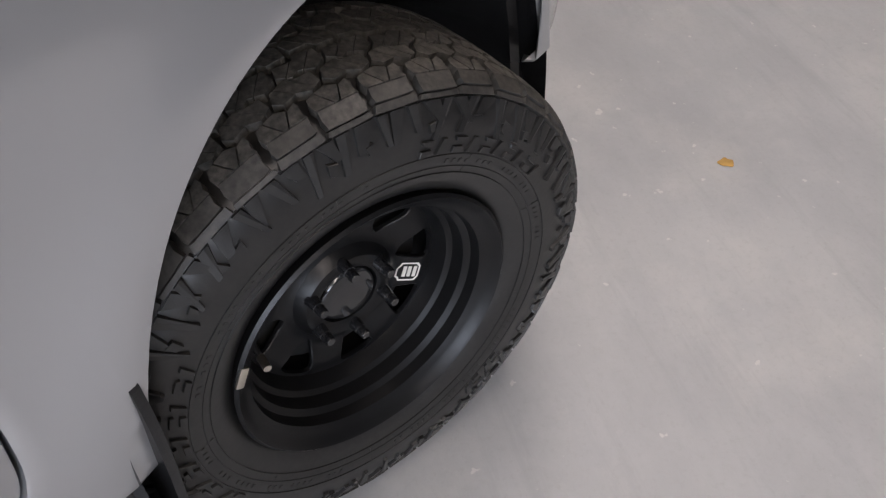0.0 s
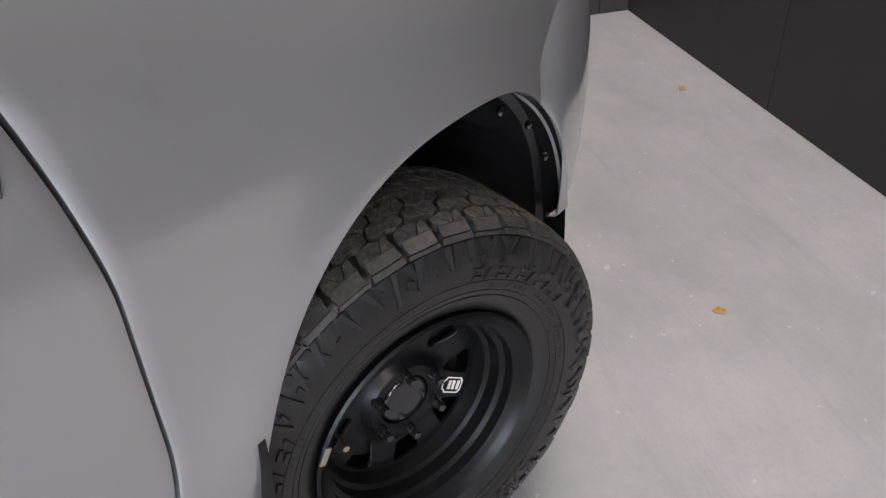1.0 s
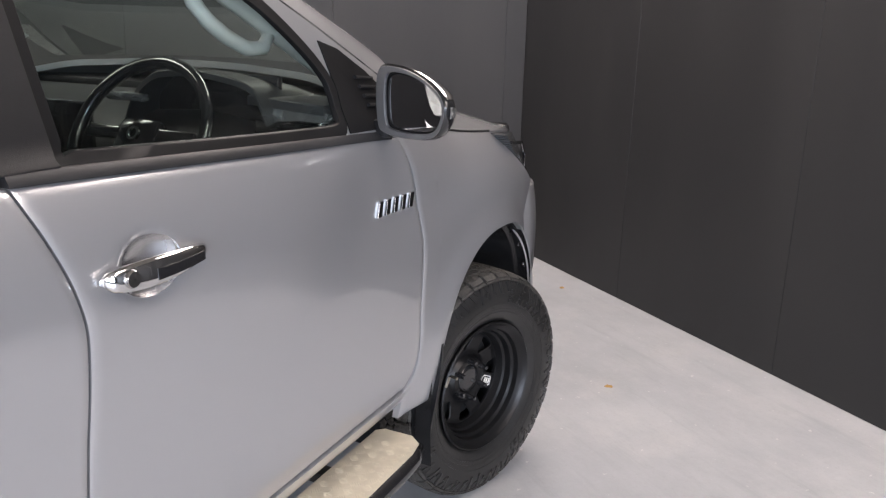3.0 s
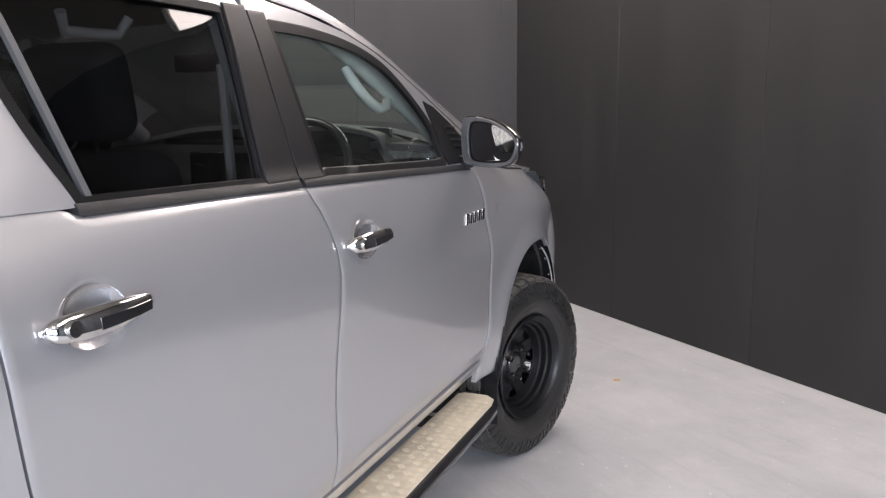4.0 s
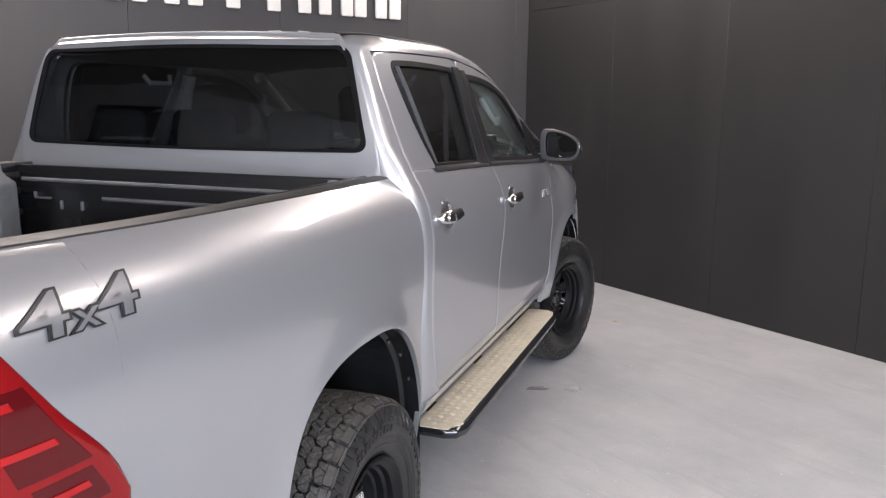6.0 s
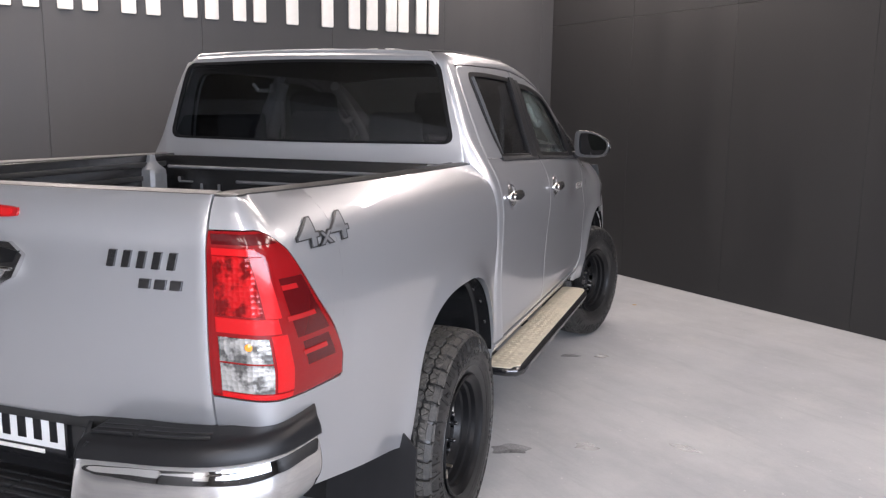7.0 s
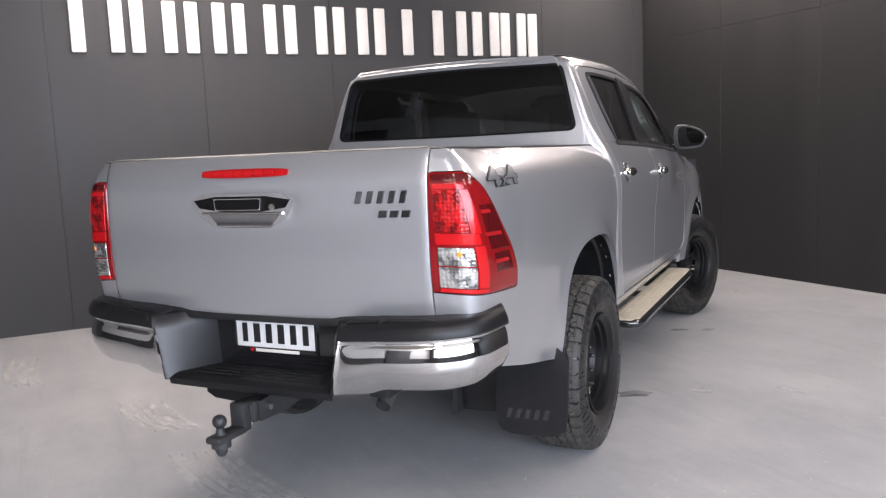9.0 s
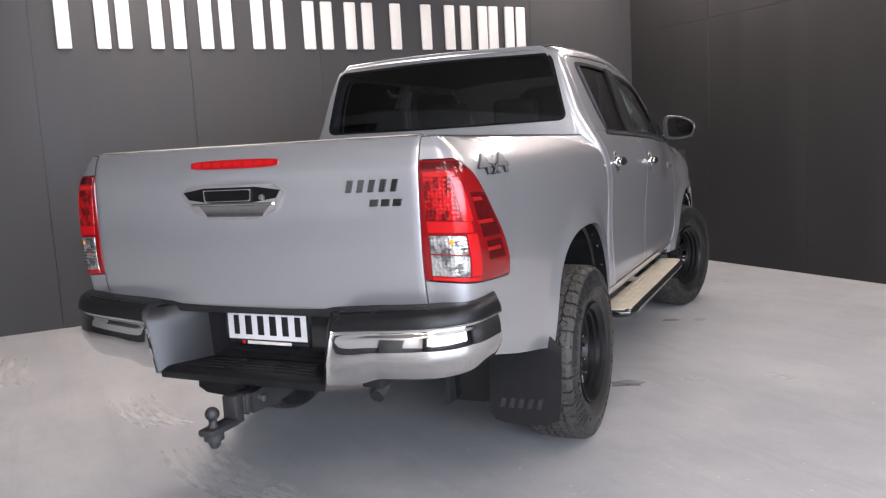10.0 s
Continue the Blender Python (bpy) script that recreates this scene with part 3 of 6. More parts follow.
gutter = curve([0.50, 0.8, 1.34, 1.74, 2.05, 2.3, 2.5, 2.62, 2.80], [1.820, 1.832, 1.840, 1.808, 1.724, 1.620, 1.520, 1.455, 1.365])
O_REAR = chaikin([(0.768, 1.437), (0.776, 1.4135), (0.80, 1.412), (1.05, 1.403), (1.255, 1.3945), (1.280, 1.3935), (1.291, 1.42), (1.326, 1.58), (1.360, 1.755), (1.362, 1.782), (1.335, 1.788), (1.0, 1.794), (0.76, 1.790), (0.690, 1.782), (0.683, 1.71), (0.716, 1.56)], 2)
O_FRONT = chaikin([(1.505, 1.41), (1.507, 1.3855), (1.54, 1.383), (1.85, 1.367), (2.20, 1.3495), (2.285, 1.3465), (2.318, 1.362), (2.334, 1.43), (2.330, 1.482), (2.264, 1.556), (2.121, 1.662), (1.99, 1.712), (1.862, 1.742), (1.70, 1.762), (1.56, 1.766), (1.520, 1.766), (1.514, 1.735), (1.509, 1.56)], 2)
P_REAR = [(rd_rear(z) + 0.0015, z) for z in (1.4195, 1.50, 1.60, 1.70, 1.80)] + [(y, gutter(y) - 0.012) for y in (0.60, 0.7, 0.85, 1.0, 1.15, 1.30, 1.40)] + [(1.441, 1.79), (1.423, 1.60), (1.402, 1.40)] + [(y, belt(y) + (0.001 if y > 0.76 else -0.0005)) for y in (1.2, 1.0, 0.8, 0.775, 0.745, 0.6)]
P_FRONT = [(1.408, 1.396), (1.429, 1.60), (1.447, 1.80)] + [(y, gutter(y) - 0.012) for y in (1.455, 1.55, 1.7, 1.9, 2.05, 2.2, 2.35, 2.5, 2.6)] + [(2.60, 1.43), (2.53, 1.345)] + [(y, belt(y) + 0.001) for y in (2.4, 2.2, 2.0, 1.8, 1.6, 1.48)]


def offset_loop(p, d):
    """An outline moved outwards by d."""
    p = [np.array(q, float) for q in p]
    area = sum(a[0] * b[1] - a[1] * b[0] for a, b in zip(p, p[1:] + p[:1]))
    out = []
    for k, q in enumerate(p):
        e = p[(k + 1) % len(p)] - p[k - 1]
        n = np.array([e[1], -e[0]]) / (np.linalg.norm(e) + 1e-9)
        out.append(tuple(q + n * d * (1 if area > 0 else -1)))
    return out


def glass(O, c, back=0.010):
    return filled(O, c, lambda y, z: (cab_x(y, z) - back, y, z), 5, Vector((-0.004, 0, 0)))


def edge_strip(pts, width, proud, thick, surf):
    """A flat moulding along outline points (y, z), as a swept bar on the cab side."""
    V, F = [], []
    n = len(pts)
    for k, p in enumerate(pts):
        a, b = np.array(pts[max(k - 1, 0)]), np.array(pts[min(k + 1, n - 1)])
        d = (b - a) / (np.linalg.norm(b - a) + 1e-9)
        nrm = np.array([-d[1], d[0]]) * width / 2
        for s, off in ((1, proud - thick), (1, proud * 0.7), (0.6, proud), (-0.6, proud), (-1, proud * 0.7), (-1, proud - thick)):
            y, z = np.array(p) + nrm * s
            x, y2, z2 = surf(y, z)
            V.append((x + off, y2, z2))
    for k in range(n - 1):
        F += [(k * 6 + i, k * 6 + (i + 1) % 6, k * 6 + 6 + (i + 1) % 6, k * 6 + 6 + i) for i in range(6)]
    F += [tuple(range(6)), tuple(range((n - 1) * 6, n * 6))]
    return V, F


def strip_between(f0, f1, zs, proud, cols=5):
    """A cover between two edges y0(z), y1(z) on the cab side."""
    def f(u, v):
        z = zs[0] + (zs[1] - zs[0]) * v
        y = f0(z) + (f1(z) - f0(z)) * u
        return cab_x(y, z) + proud, y, z

    return panel(f, cols, 12, roll=0.001, depth=(-0.012, 0, 0))


def bar_badge(width, height, lean=0.25):
    """Five plain slanted bars standing where a name badge sits, in local x (along) and y (up)."""
    out = []
    for k in range(5):
        x0 = -width / 2 + k * width / 5
        w = width / 5 * 0.50
        q = [(x0, -height / 2), (x0 + w, -height / 2), (x0 + w + lean * height, height / 2), (x0 + lean * height, height / 2)]
        out.append(prism(q, lambda a, b, h: (a, b, h), 0.006, 0.08))
    return joined(*out)


def place_on(fn, data):
    """Lays local (along, up, out) verts on a surface by fn."""
    return [fn(*v) for v in data[0]], data[1]


def handle_data(cy, cz):
    """A pull bar standing off the door on two feet, thicker at its rear end."""
    V, F = [], []
    n, rows = 16, 26
    for j in range(rows + 1):
        t = j / rows
        y = cy - 0.112 + 0.224 * t
        swell = max(0.0, math.sin(math.pi * t)) ** 0.32
        hz = (0.0270 - 0.0095 * t) * (0.15 + 0.85 * swell)
        out = 0.006 + 0.024 * max(0.0, math.sin(math.pi * t)) ** 0.45
        th = 0.011 * (0.3 + 0.7 * swell)
        z0 = cz + (t - 0.5) * 0.004
        for i in range(n):
            a = 2 * math.pi * i / n
            zz = z0 + hz * math.copysign(abs(math.sin(a)) ** 0.75, math.sin(a))
            V.append((cab_x(y, zz) + out + th * math.copysign(abs(math.cos(a)) ** 0.8, math.cos(a)), y, zz))
    F = [(j * n + i, j * n + (i + 1) % n, (j + 1) * n + (i + 1) % n, (j + 1) * n + i) for j in range(rows) for i in range(n)]
    return V, F + [tuple(range(n)), tuple(range(rows * n, rows * n + n))]


def handle_bowl(cy, cz):
    """The bright cup pressed into the door behind the pull bar."""
    o = [(cy + 0.070 * math.cos(a), cz + 0.050 * math.sin(a)) for a in np.linspace(0, 2 * math.pi, 36, endpoint=False)]
    return filled(o, (cy, cz), lambda y, z: (cab_x(y, z) + 0.0010 - 0.021 * max(0.0, 1 - ((y - cy) / 0.070) ** 2 - ((z - cz) / 0.050) ** 2) ** 0.75, y, z), 9, Vector((-0.004, 0, 0)))


def handle_inlay(cy, cz):
    """A dark strip on the front of the pull bar, drawing the dark band it reflects."""
    def f(u, v):
        y = cy - 0.030 + 0.118 * u
        t = (y - cy + 0.112) / 0.224
        hz = (0.0270 - 0.0095 * t) * 0.62
        z = cz + (t - 0.5) * 0.004 - 0.003 + hz * (v - 0.55) * 1.3
        out = 0.006 + 0.024 * max(0.0, math.sin(math.pi * t)) ** 0.45
        return cab_x(y, z) + out + 0.0112, y, z
    return panel(f, 14, 4, depth=(-0.004, 0, 0), roll=0.0008)


def disc_on_side(cy, cz, r, off, thick=0.012):
    prof = [(0.0, r), (thick * 0.7, r), (thick, r * 0.85), (thick, 0.001)]
    return moved(lathe(prof, 24), Matrix.Translation((cab_x(cy, cz) + off, cy, cz)))


for s in (1, -1):
    for name, rear, front, outline, hole, mid, pane, sheet_name in (
        ("front_door", split, fd_front, P_FRONT, O_FRONT, (1.88, 1.53), GLASS_CLEAR, "clear green-tinted door glass"),
        ("rear_door", rd_rear, split, P_REAR, O_REAR, (1.02, 1.60), GLASS_DARK, "dark privacy door glass"),
    ):
        hy, hz = HANDLES[name]
        door = part(name, mirror_x(door_panel(rear, front, hy, hz), s), PAINT, truck)
        part("window_frame", mirror_x(ring(outline, hole, mid, upper), s), PAINT, door)
        pane_ob = part("door_glass", mirror_x(glass(hole, mid), s), pane, door, sheet_name)
        pane_ob.visible_shadow = False
        lo, hi = (0.765, 1.398) if name == "rear_door" else (1.415, 2.50)
        ys = np.linspace(lo, hi, 24)
        part("belt_moulding", mirror_x(edge_strip([(y, belt(y) - 0.003) for y in ys], 0.020, 0.006, 0.02, upper), s), RUBBER_TRIM, door, "black rubber window moulding")
        edge = [tuple(p) for p in hole]
        part("window_seal", mirror_x(ring(offset_loop(edge, 0.004), offset_loop(edge, -0.016 if name == "rear_door" else -0.026), mid, lambda y, z: (cab_x(y, z) + 0.0015, y, z), 2, Vector((-0.014, 0, 0))), s), SEAL, door, "black rubber window seal")
        part("door_handle", mirror_x(handle_data(hy, hz), s), CHROME, door, "chrome pull handle")
        part("handle_bowl", mirror_x(handle_bowl(hy - 0.005, hz - 0.002), s), CUP, door, "bright chrome handle cup")
        part("handle_inlay", mirror_x(handle_inlay(hy, hz), s), GLOSS_BLACK, door, "dark strip in the handle")
        part("key_cap", mirror_x(disc_on_side(hy - 0.074, hz - 0.001, 0.0150, 0.0225, 0.014), s), CHROME, door, "round chrome key cap")
    # black pillar covers between the windows
    part("pillar_cover", mirror_x(strip_between(lambda z: 1.280 + 0.212 * (z - 1.40), lambda z: 1.404 + 0.100 * (z - 1.40), (1.396, 1.795), 0.007), s), BLACK_PLASTIC, truck, "black pillar cover")
    part("pillar_cover", mirror_x(strip_between(lambda z: 1.410 + 0.100 * (z - 1.40), lambda z: 1.508 + 0.020 * (z - 1.40), (1.391, 1.785), 0.007), s), BLACK_PLASTIC, truck, "black pillar cover")
    # slim bar dividing the rear quarter pane
    part("quarter_bar", mirror_x(edge_strip([(0.803 - 0.055 * t, 1.412 + 0.378 * t) for t in np.linspace(0, 1, 10)], 0.013, 0.001, 0.012, upper), s), SATIN_GREY, truck, "slim grey quarter-light bar")

for s in (1, -1):
    data = bar_badge(0.208, 0.040)
    part("name_badge", mirror_x(place_on(lambda a, b, h: (cab_x(2.487 + a, 1.150 + b) + h, 2.487 + a, 1.152 + b - a * 0.03), data), s), BADGE_CHROME, truck, "chrome badge drawn as plain bars")

# ---- roof rail, roof, screens ----
rail_x = curve([0.45, 0.52, 0.8, 1.34, 1.74, 2.0, 2.2, 2.4, 2.6, 2.85], [0.555, 0.585, 0.612, 0.628, 0.632, 0.632, 0.640, 0.658, 0.682, 0.72])
rail_z = curve([0.45, 0.52, 0.8, 1.34, 1.74, 2.0, 2.2, 2.4, 2.6, 2.85], [1.855, 1.868, 1.880, 1.882, 1.852, 1.798, 1.734, 1.648, 1.558, 1.435])


def rail_strip():
    def f(u, v):
        y = 0.495 + (2.67 - 0.495) * v
        a = Vector((cab_x(y, gutter(y) - 0.008), y, gutter(y) - 0.008))
        pull = 0.052 * max(0.0, (0.575 - y) / 0.08) ** 2
        a.x -= pull
        b = Vector((rail_x(y) - 0.25 * pull, y + 0.03 * u, rail_z(y) - 0.2 * pull))
        mid = (a + b) / 2 + Vector((0.018 - 0.2 * pull, 0, 0.012))
        return a * (1 - u) ** 2 + mid * 2 * u * (1 - u) + b * u**2

    return sheet(f, list(np.linspace(0, 1, 9)), list(np.linspace(0, 1, 60)))


both(rail_strip, "roof_rail", PAINT)


def roof_f(u, v):
    k = 2 * u - 1
    y0 = 0.500 - 0.035 * (1 - k * k)
    y = y0 + (2.06 - y0) * v
    x = k * (rail_x(y) - 0.004 - 0.008 * min(1, v * 20))
    crown = 0.045 * (1 - k**2) * min(1, 0.35 + v)
    drop = 0.020 * max(0, 1 - v / 0.035) ** 2
    rib = 0.004 * math.cos(2 * math.pi * x / 0.30) * min(1, max(0, v - 0.05) * 8) * min(1, max(0, 0.92 - v) * 8)
    return x, y, rail_z(y) + crown + rib - drop


part("roof", sheet(roof_f, list(np.linspace(0, 1, 48)), [0, 0.01, 0.02, 0.035, 0.05] + list(np.linspace(0.07, 1, 30))), PAINT, truck)
for s in (1, -1):
    part("roof_moulding", mirror_x(tube([(rail_x(y) - 0.006, y, rail_z(y) + 0.002) for y in np.linspace(0.515, 2.05, 30)], 0.004, 8), s), RUBBER_TRIM, truck, "black roof gutter moulding")


def screen_f(u, v):
    y = 2.05 + (2.80 - 2.05) * v
    w = rail_x(y) - 0.02
    k = 1 - (2 * u - 1) ** 2
    return (2 * u - 1) * w, y + 0.10 * k * v, rail_z(y) - 0.004 + 0.045 * k * (1 - 0.6 * v)


ws = part("windscreen", sheet(screen_f, list(np.linspace(0, 1, 24)), list(np.linspace(0, 1, 16))), GLASS_CLEAR, truck, "clear windscreen")
ws.visible_shadow = False

# cab back: quarter strips round the corner and the rear wall with its window
rear_y = curve([1.20, 1.48, 1.80, 1.87], [0.452, 0.462, 0.500, 0.515])
wall_w = curve([1.20, 1.38, 1.48, 1.60, 1.75, 1.83, 1.88], [0.790, 0.775, 0.752, 0.715, 0.664, 0.618, 0.56])


def quarter():
    def f(u, v):
        z = 0.56 + (1.832 - 0.56) * v
        ys = rd_rear(z) - 0.003
        ye = ys - 0.035
        a, b = Vector((cab_x(ys, z), ys, z)), Vector((cab_x(ye, z) - 0.004, ye, z))
        e = Vector((wall_w(max(z, 1.2)), rear_y(max(z, 1.2)), z))
        e.y = min(max(e.y, 0.512 - 0.06 * min(1, max(0, (z - 1.0) / 0.15))), ye - 0.03)
        if u < 0.35:
            return a.lerp(b, u / 0.35)
        t = (u - 0.35) / 0.65
        c = Vector((b.x - 0.006, e.y + 0.008, z))
        return b * (1 - t) ** 2 + c * 2 * t * (1 - t) + e * t**2

    return panel(f, 18, 46, depth=(-0.02, 0.0, 0), us=[0, 0.02, 0.1, 0.2, 0.3, 0.35] + list(np.linspace(0.4, 1, 14)))


both(quarter, "cab_corner", PAINT)


def rear_surf(x, z, off=0.0):
    w = wall_w(max(z, 1.2))
    return x, rear_y(max(z, 1.2)) - 0.035 * (1 - min(1, abs(x) / w) ** 2) - off, z


R_OUT = [(-wall_w(z), z) for z in (1.20, 1.38, 1.48, 1.60, 1.75, 1.83)] + [(x, 1.868 + 0.012 * (1 - (x / 0.6) ** 2)) for x in np.linspace(-0.58, 0.58, 9)] + [(wall_w(z), z) for z in (1.83, 1.75, 1.60, 1.48, 1.38, 1.20)]
R_IN = chaikin([(-0.60, 1.481), (0, 1.476), (0.60, 1.481), (0.712, 1.482), (0.688, 1.58), (0.652, 1.73), (0.626, 1.826), (0.52, 1.824), (0, 1.836), (-0.52, 1.824), (-0.626, 1.826), (-0.652, 1.73), (-0.688, 1.58), (-0.712, 1.482)], 3)
part("cab_back", ring(R_OUT, R_IN, (0, 1.63), rear_surf, 5, Vector((0, 0.02, 0))), PAINT, truck)
rg = part("rear_window", filled(R_IN, (0, 1.63), lambda x, z: rear_surf(x, z, -0.006), 6, Vector((0, 0.004, 0))), GLASS_DARK, truck, "dark tinted rear cab window")
rg.visible_shadow = False
part("rear_window_seal", ring([(x * 1.010, 1.63 + (z - 1.63) * 1.022) for x, z in R_IN], [(x * 0.982, 1.63 + (z - 1.63) * 0.955) for x, z in R_IN], (0, 1.63), lambda x, z: rear_surf(x, z, 0.001), 2, Vector((0, 0.01, 0))), SEAL, rg, "black band round the rear glass")

# sill below the doors
def sill():
    def f(u, v):
        y = 0.60 + (2.66 - 0.60) * u
        z = 0.505 + 0.082 * v
        return side_prof(z) + 0.002 - 0.045 * (1 - v) ** 2, y, z
    return panel(f, 30, 8)


both(sill, "sill", PAINT)

# ---- front fenders, bonnet, nose ----
hood_z = curve([2.55, 2.66, 2.78, 2.98, 3.29, 3.45, 3.7, 3.95], [1.405, 1.378, 1.345, 1.285, 1.250, 1.238, 1.205, 1.13])
lamp_hi = curve([3.27, 3.39, 3.575], [1.245, 1.15, 1.035])


def fender_low(y):
    if y <= FRONT_ARCH[0] + 0.32:
        return max(arch_z(y, *FRONT_ARCH), 0.50)
    return min(0.885 + (y - 3.445) * 1.15, 1.03)


def fender_x(y, z):
    d = max(0.0, hood_z(y) - z)
    rollin = 0.10 * max(0, 1 - d / 0.22) ** 2.2
    return side_prof(min(z, 1.17)) + plan(y) - tuck(y, z) + flare(y, z, FRONT_ARCH) - rollin


def fender():
    back = FRONT_ARCH[0] - FRONT_ARCH[1] * REAR_HALF[FRONT_ARCH[0]]

    def f(u, v):
        if u <= 0.10:
            z = 0.50 + (hood_z(2.63) - 0.004 - 0.50) * v
            k = u / 0.10
            y = (fd_front(z) + 0.0028) * (1 - k) + back * k
            z = 0.50 + (hood_z(y) - 0.004 - 0.50) * v
            return fender_x(y, z), y, z
        y = back + (3.575 - back) * (u - 0.10) / 0.90
        lo, hi = fender_low(y), (hood_z(y) - 0.004 if y < 3.27 else lamp_hi(y))
        z = lo + (max(hi, lo + 0.004) - lo) * v
        return fender_x(y, z), y, z

    us = [0, 0.004, 0.02, 0.04, 0.06, 0.08, 0.10, 0.1001, 0.102, 0.105, 0.11, 0.118, 0.13, 0.145, 0.16, 0.18] + list(np.linspace(0.20, 0.985, 66)) + [0.995, 1]
    return panel(f, 0, 40, us=us)


both(fender, "front_fender", PAINT)


def bonnet_f(u, v):
    y = 2.60 + (3.95 - 2.60) * v
    w = fender_x(y, hood_z(y)) - 0.006 if y < 3.3 else curve([3.3, 3.6, 3.8, 3.95], [0.815, 0.76, 0.66, 0.50])(y)
    k = 2 * u - 1
    crown = 0.080 * (1 - abs(k) ** 2.5) + 0.005 * math.exp(-((abs(k) - 0.62) / 0.12) ** 2)
    nose = 0.06 * max(0, (v - 0.8) / 0.2) ** 2
    return k * w, y + 0.12 * (1 - k * k) * (1 - v) * 1.2 + 0.10 * (1 - k * k) * v, hood_z(y) + crown * (1 - 0.3 * v) - nose


part("bonnet", panel(bonnet_f, 40, 34, depth=(0, 0, -0.02)), PAINT, truck)
# dark strip laid along the shut line, drawing the shade in the gap
for s in (1, -1):
    part("bonnet_seal", mirror_x(tube([(fender_x(y, hood_z(y)) - 0.004, y, hood_z(y) - 0.001) for y in np.linspace(2.62, 3.28, 30)], 0.0042, 6), s), SEAL, truck, "black seal along the bonnet edge")
part("cowl", box(1.30, 0.22, 0.03, (0, 2.78, 1.385), 0.01), BLACK_PLASTIC, truck, "black scuttle cover")

nose_x = curve([0, 0.2, 0.4, 0.6, 0.8, 1], [0.915, 0.900, 0.845, 0.70, 0.42, 0.0])
nose_y = curve([0, 0.2, 0.4, 0.6, 0.8, 1], [3.435, 3.60, 3.78, 3.93, 4.02, 4.05])


def bumper_front():
    def f(u, v):
        t = u
        lo = 0.57 - 0.07 * min(1, u / 0.5)
        hi = 0.89 + 0.125 * min(1, u / 0.14) - 0.06 * max(0.0, u - 0.14)
        z = lo + (hi - lo) * v
        c, half, z0, top = FRONT_ARCH
        edge = c + half * max(0.0, 1 - (min(1, max(0, (z - z0) / (top - z0)))) ** 2.3) ** (1 / 2.5) + 0.006
        k = max(0.0, 1 - u / 0.22)
        x, y = nose_x(t), nose_y(t)
        y = max(y, y + (edge - nose_y(0)) * k * k)
        x = x * (1 - k) + (0.908 - 0.06 * max(0, edge - 3.5)) * k if k > 0 else x
        return x - 0.03 * (1 - v) ** 2 * (1 - k) - 0.034 * v**3, y - 0.03 * (1 - v) ** 2 * t, z

    return panel(f, 40, 16, depth=(-0.015, -0.01, 0))


both(bumper_front, "front_bumper", PAINT)


def headlamp():
    def f(u, v):
        y = 3.275 + 0.55 * u
        t = (nose_x(0.0), 0)
        lo = lamp_hi(y) if y < 3.575 else 1.035 - 0.02 * (y - 3.575) / 0.25
        hi = hood_z(y) - 0.012
        z = lo + (max(hi, lo + 0.002) - lo) * v
        x = curve([3.2, 3.4, 3.6, 3.75, 3.85], [0.885, 0.878, 0.845, 0.765, 0.68])(y) - 0.07 * v**1.6
        return x, y, z

    return panel(f, 24, 12, depth=(-0.04, -0.01, 0))


for s in (1, -1):
    hl = part("headlamp", mirror_x(headlamp(), s), SMOKE_LENS, truck, "smoked headlamp lens")
    part("lamp_bezel", mirror_x(tube([(0.872, 3.35, 1.205), (0.862, 3.48, 1.19), (0.83, 3.60, 1.13), (0.845, 3.585, 1.065)], 0.006, 8), s), DARK_CHROME, hl, "dark chrome lamp bezel")
part("grille", joined(box(1.25, 0.05, 0.20, (0, 3.97, 1.09), 0.02), *[box(1.2, 0.03, 0.018, (0, 3.998, 1.03 + 0.05 * k), 0.005) for k in range(4)]), GLOSS_BLACK, truck, "black grille with chrome top bar")
part("bonnet_trim", tube([(x, 3.965 - 0.25 * x * x, 1.190 - 0.05 * x * x) for x in np.linspace(-0.58, 0.58, 25)], 0.016, 10), CHROME, truck, "chrome bonnet edge trim")

# arch liners, splash guards
def liner(arch, inner):
    c, half, z0, top = arch
    def f(u, v):
        a = math.pi * (u * 1.16 - 0.08)
        ca, sa = math.cos(a), math.sin(a)
        y = c - (half + 0.004) * math.copysign(abs(ca) ** 0.8, ca)
        z = z0 - 0.06 + (top - z0 + 0.062) * math.copysign(abs(sa) ** 0.8, sa)
        rib = 0.020 * (1 if 0.25 < v < 0.85 and math.sin(u * 60) > 0.55 else 0)
        k = 1 - 0.03 * (0 if v < 0.12 else 1) - rib
        return inner + (0.898 - inner) * (1 - v), c + (y - c) * k, 0.45 + (z - 0.45) * k
    return sheet(f, list(np.linspace(0, 1, 72)), [0, 0.08, 0.11, 0.13, 0.2, 0.3, 0.5, 0.7, 0.85, 1.0])


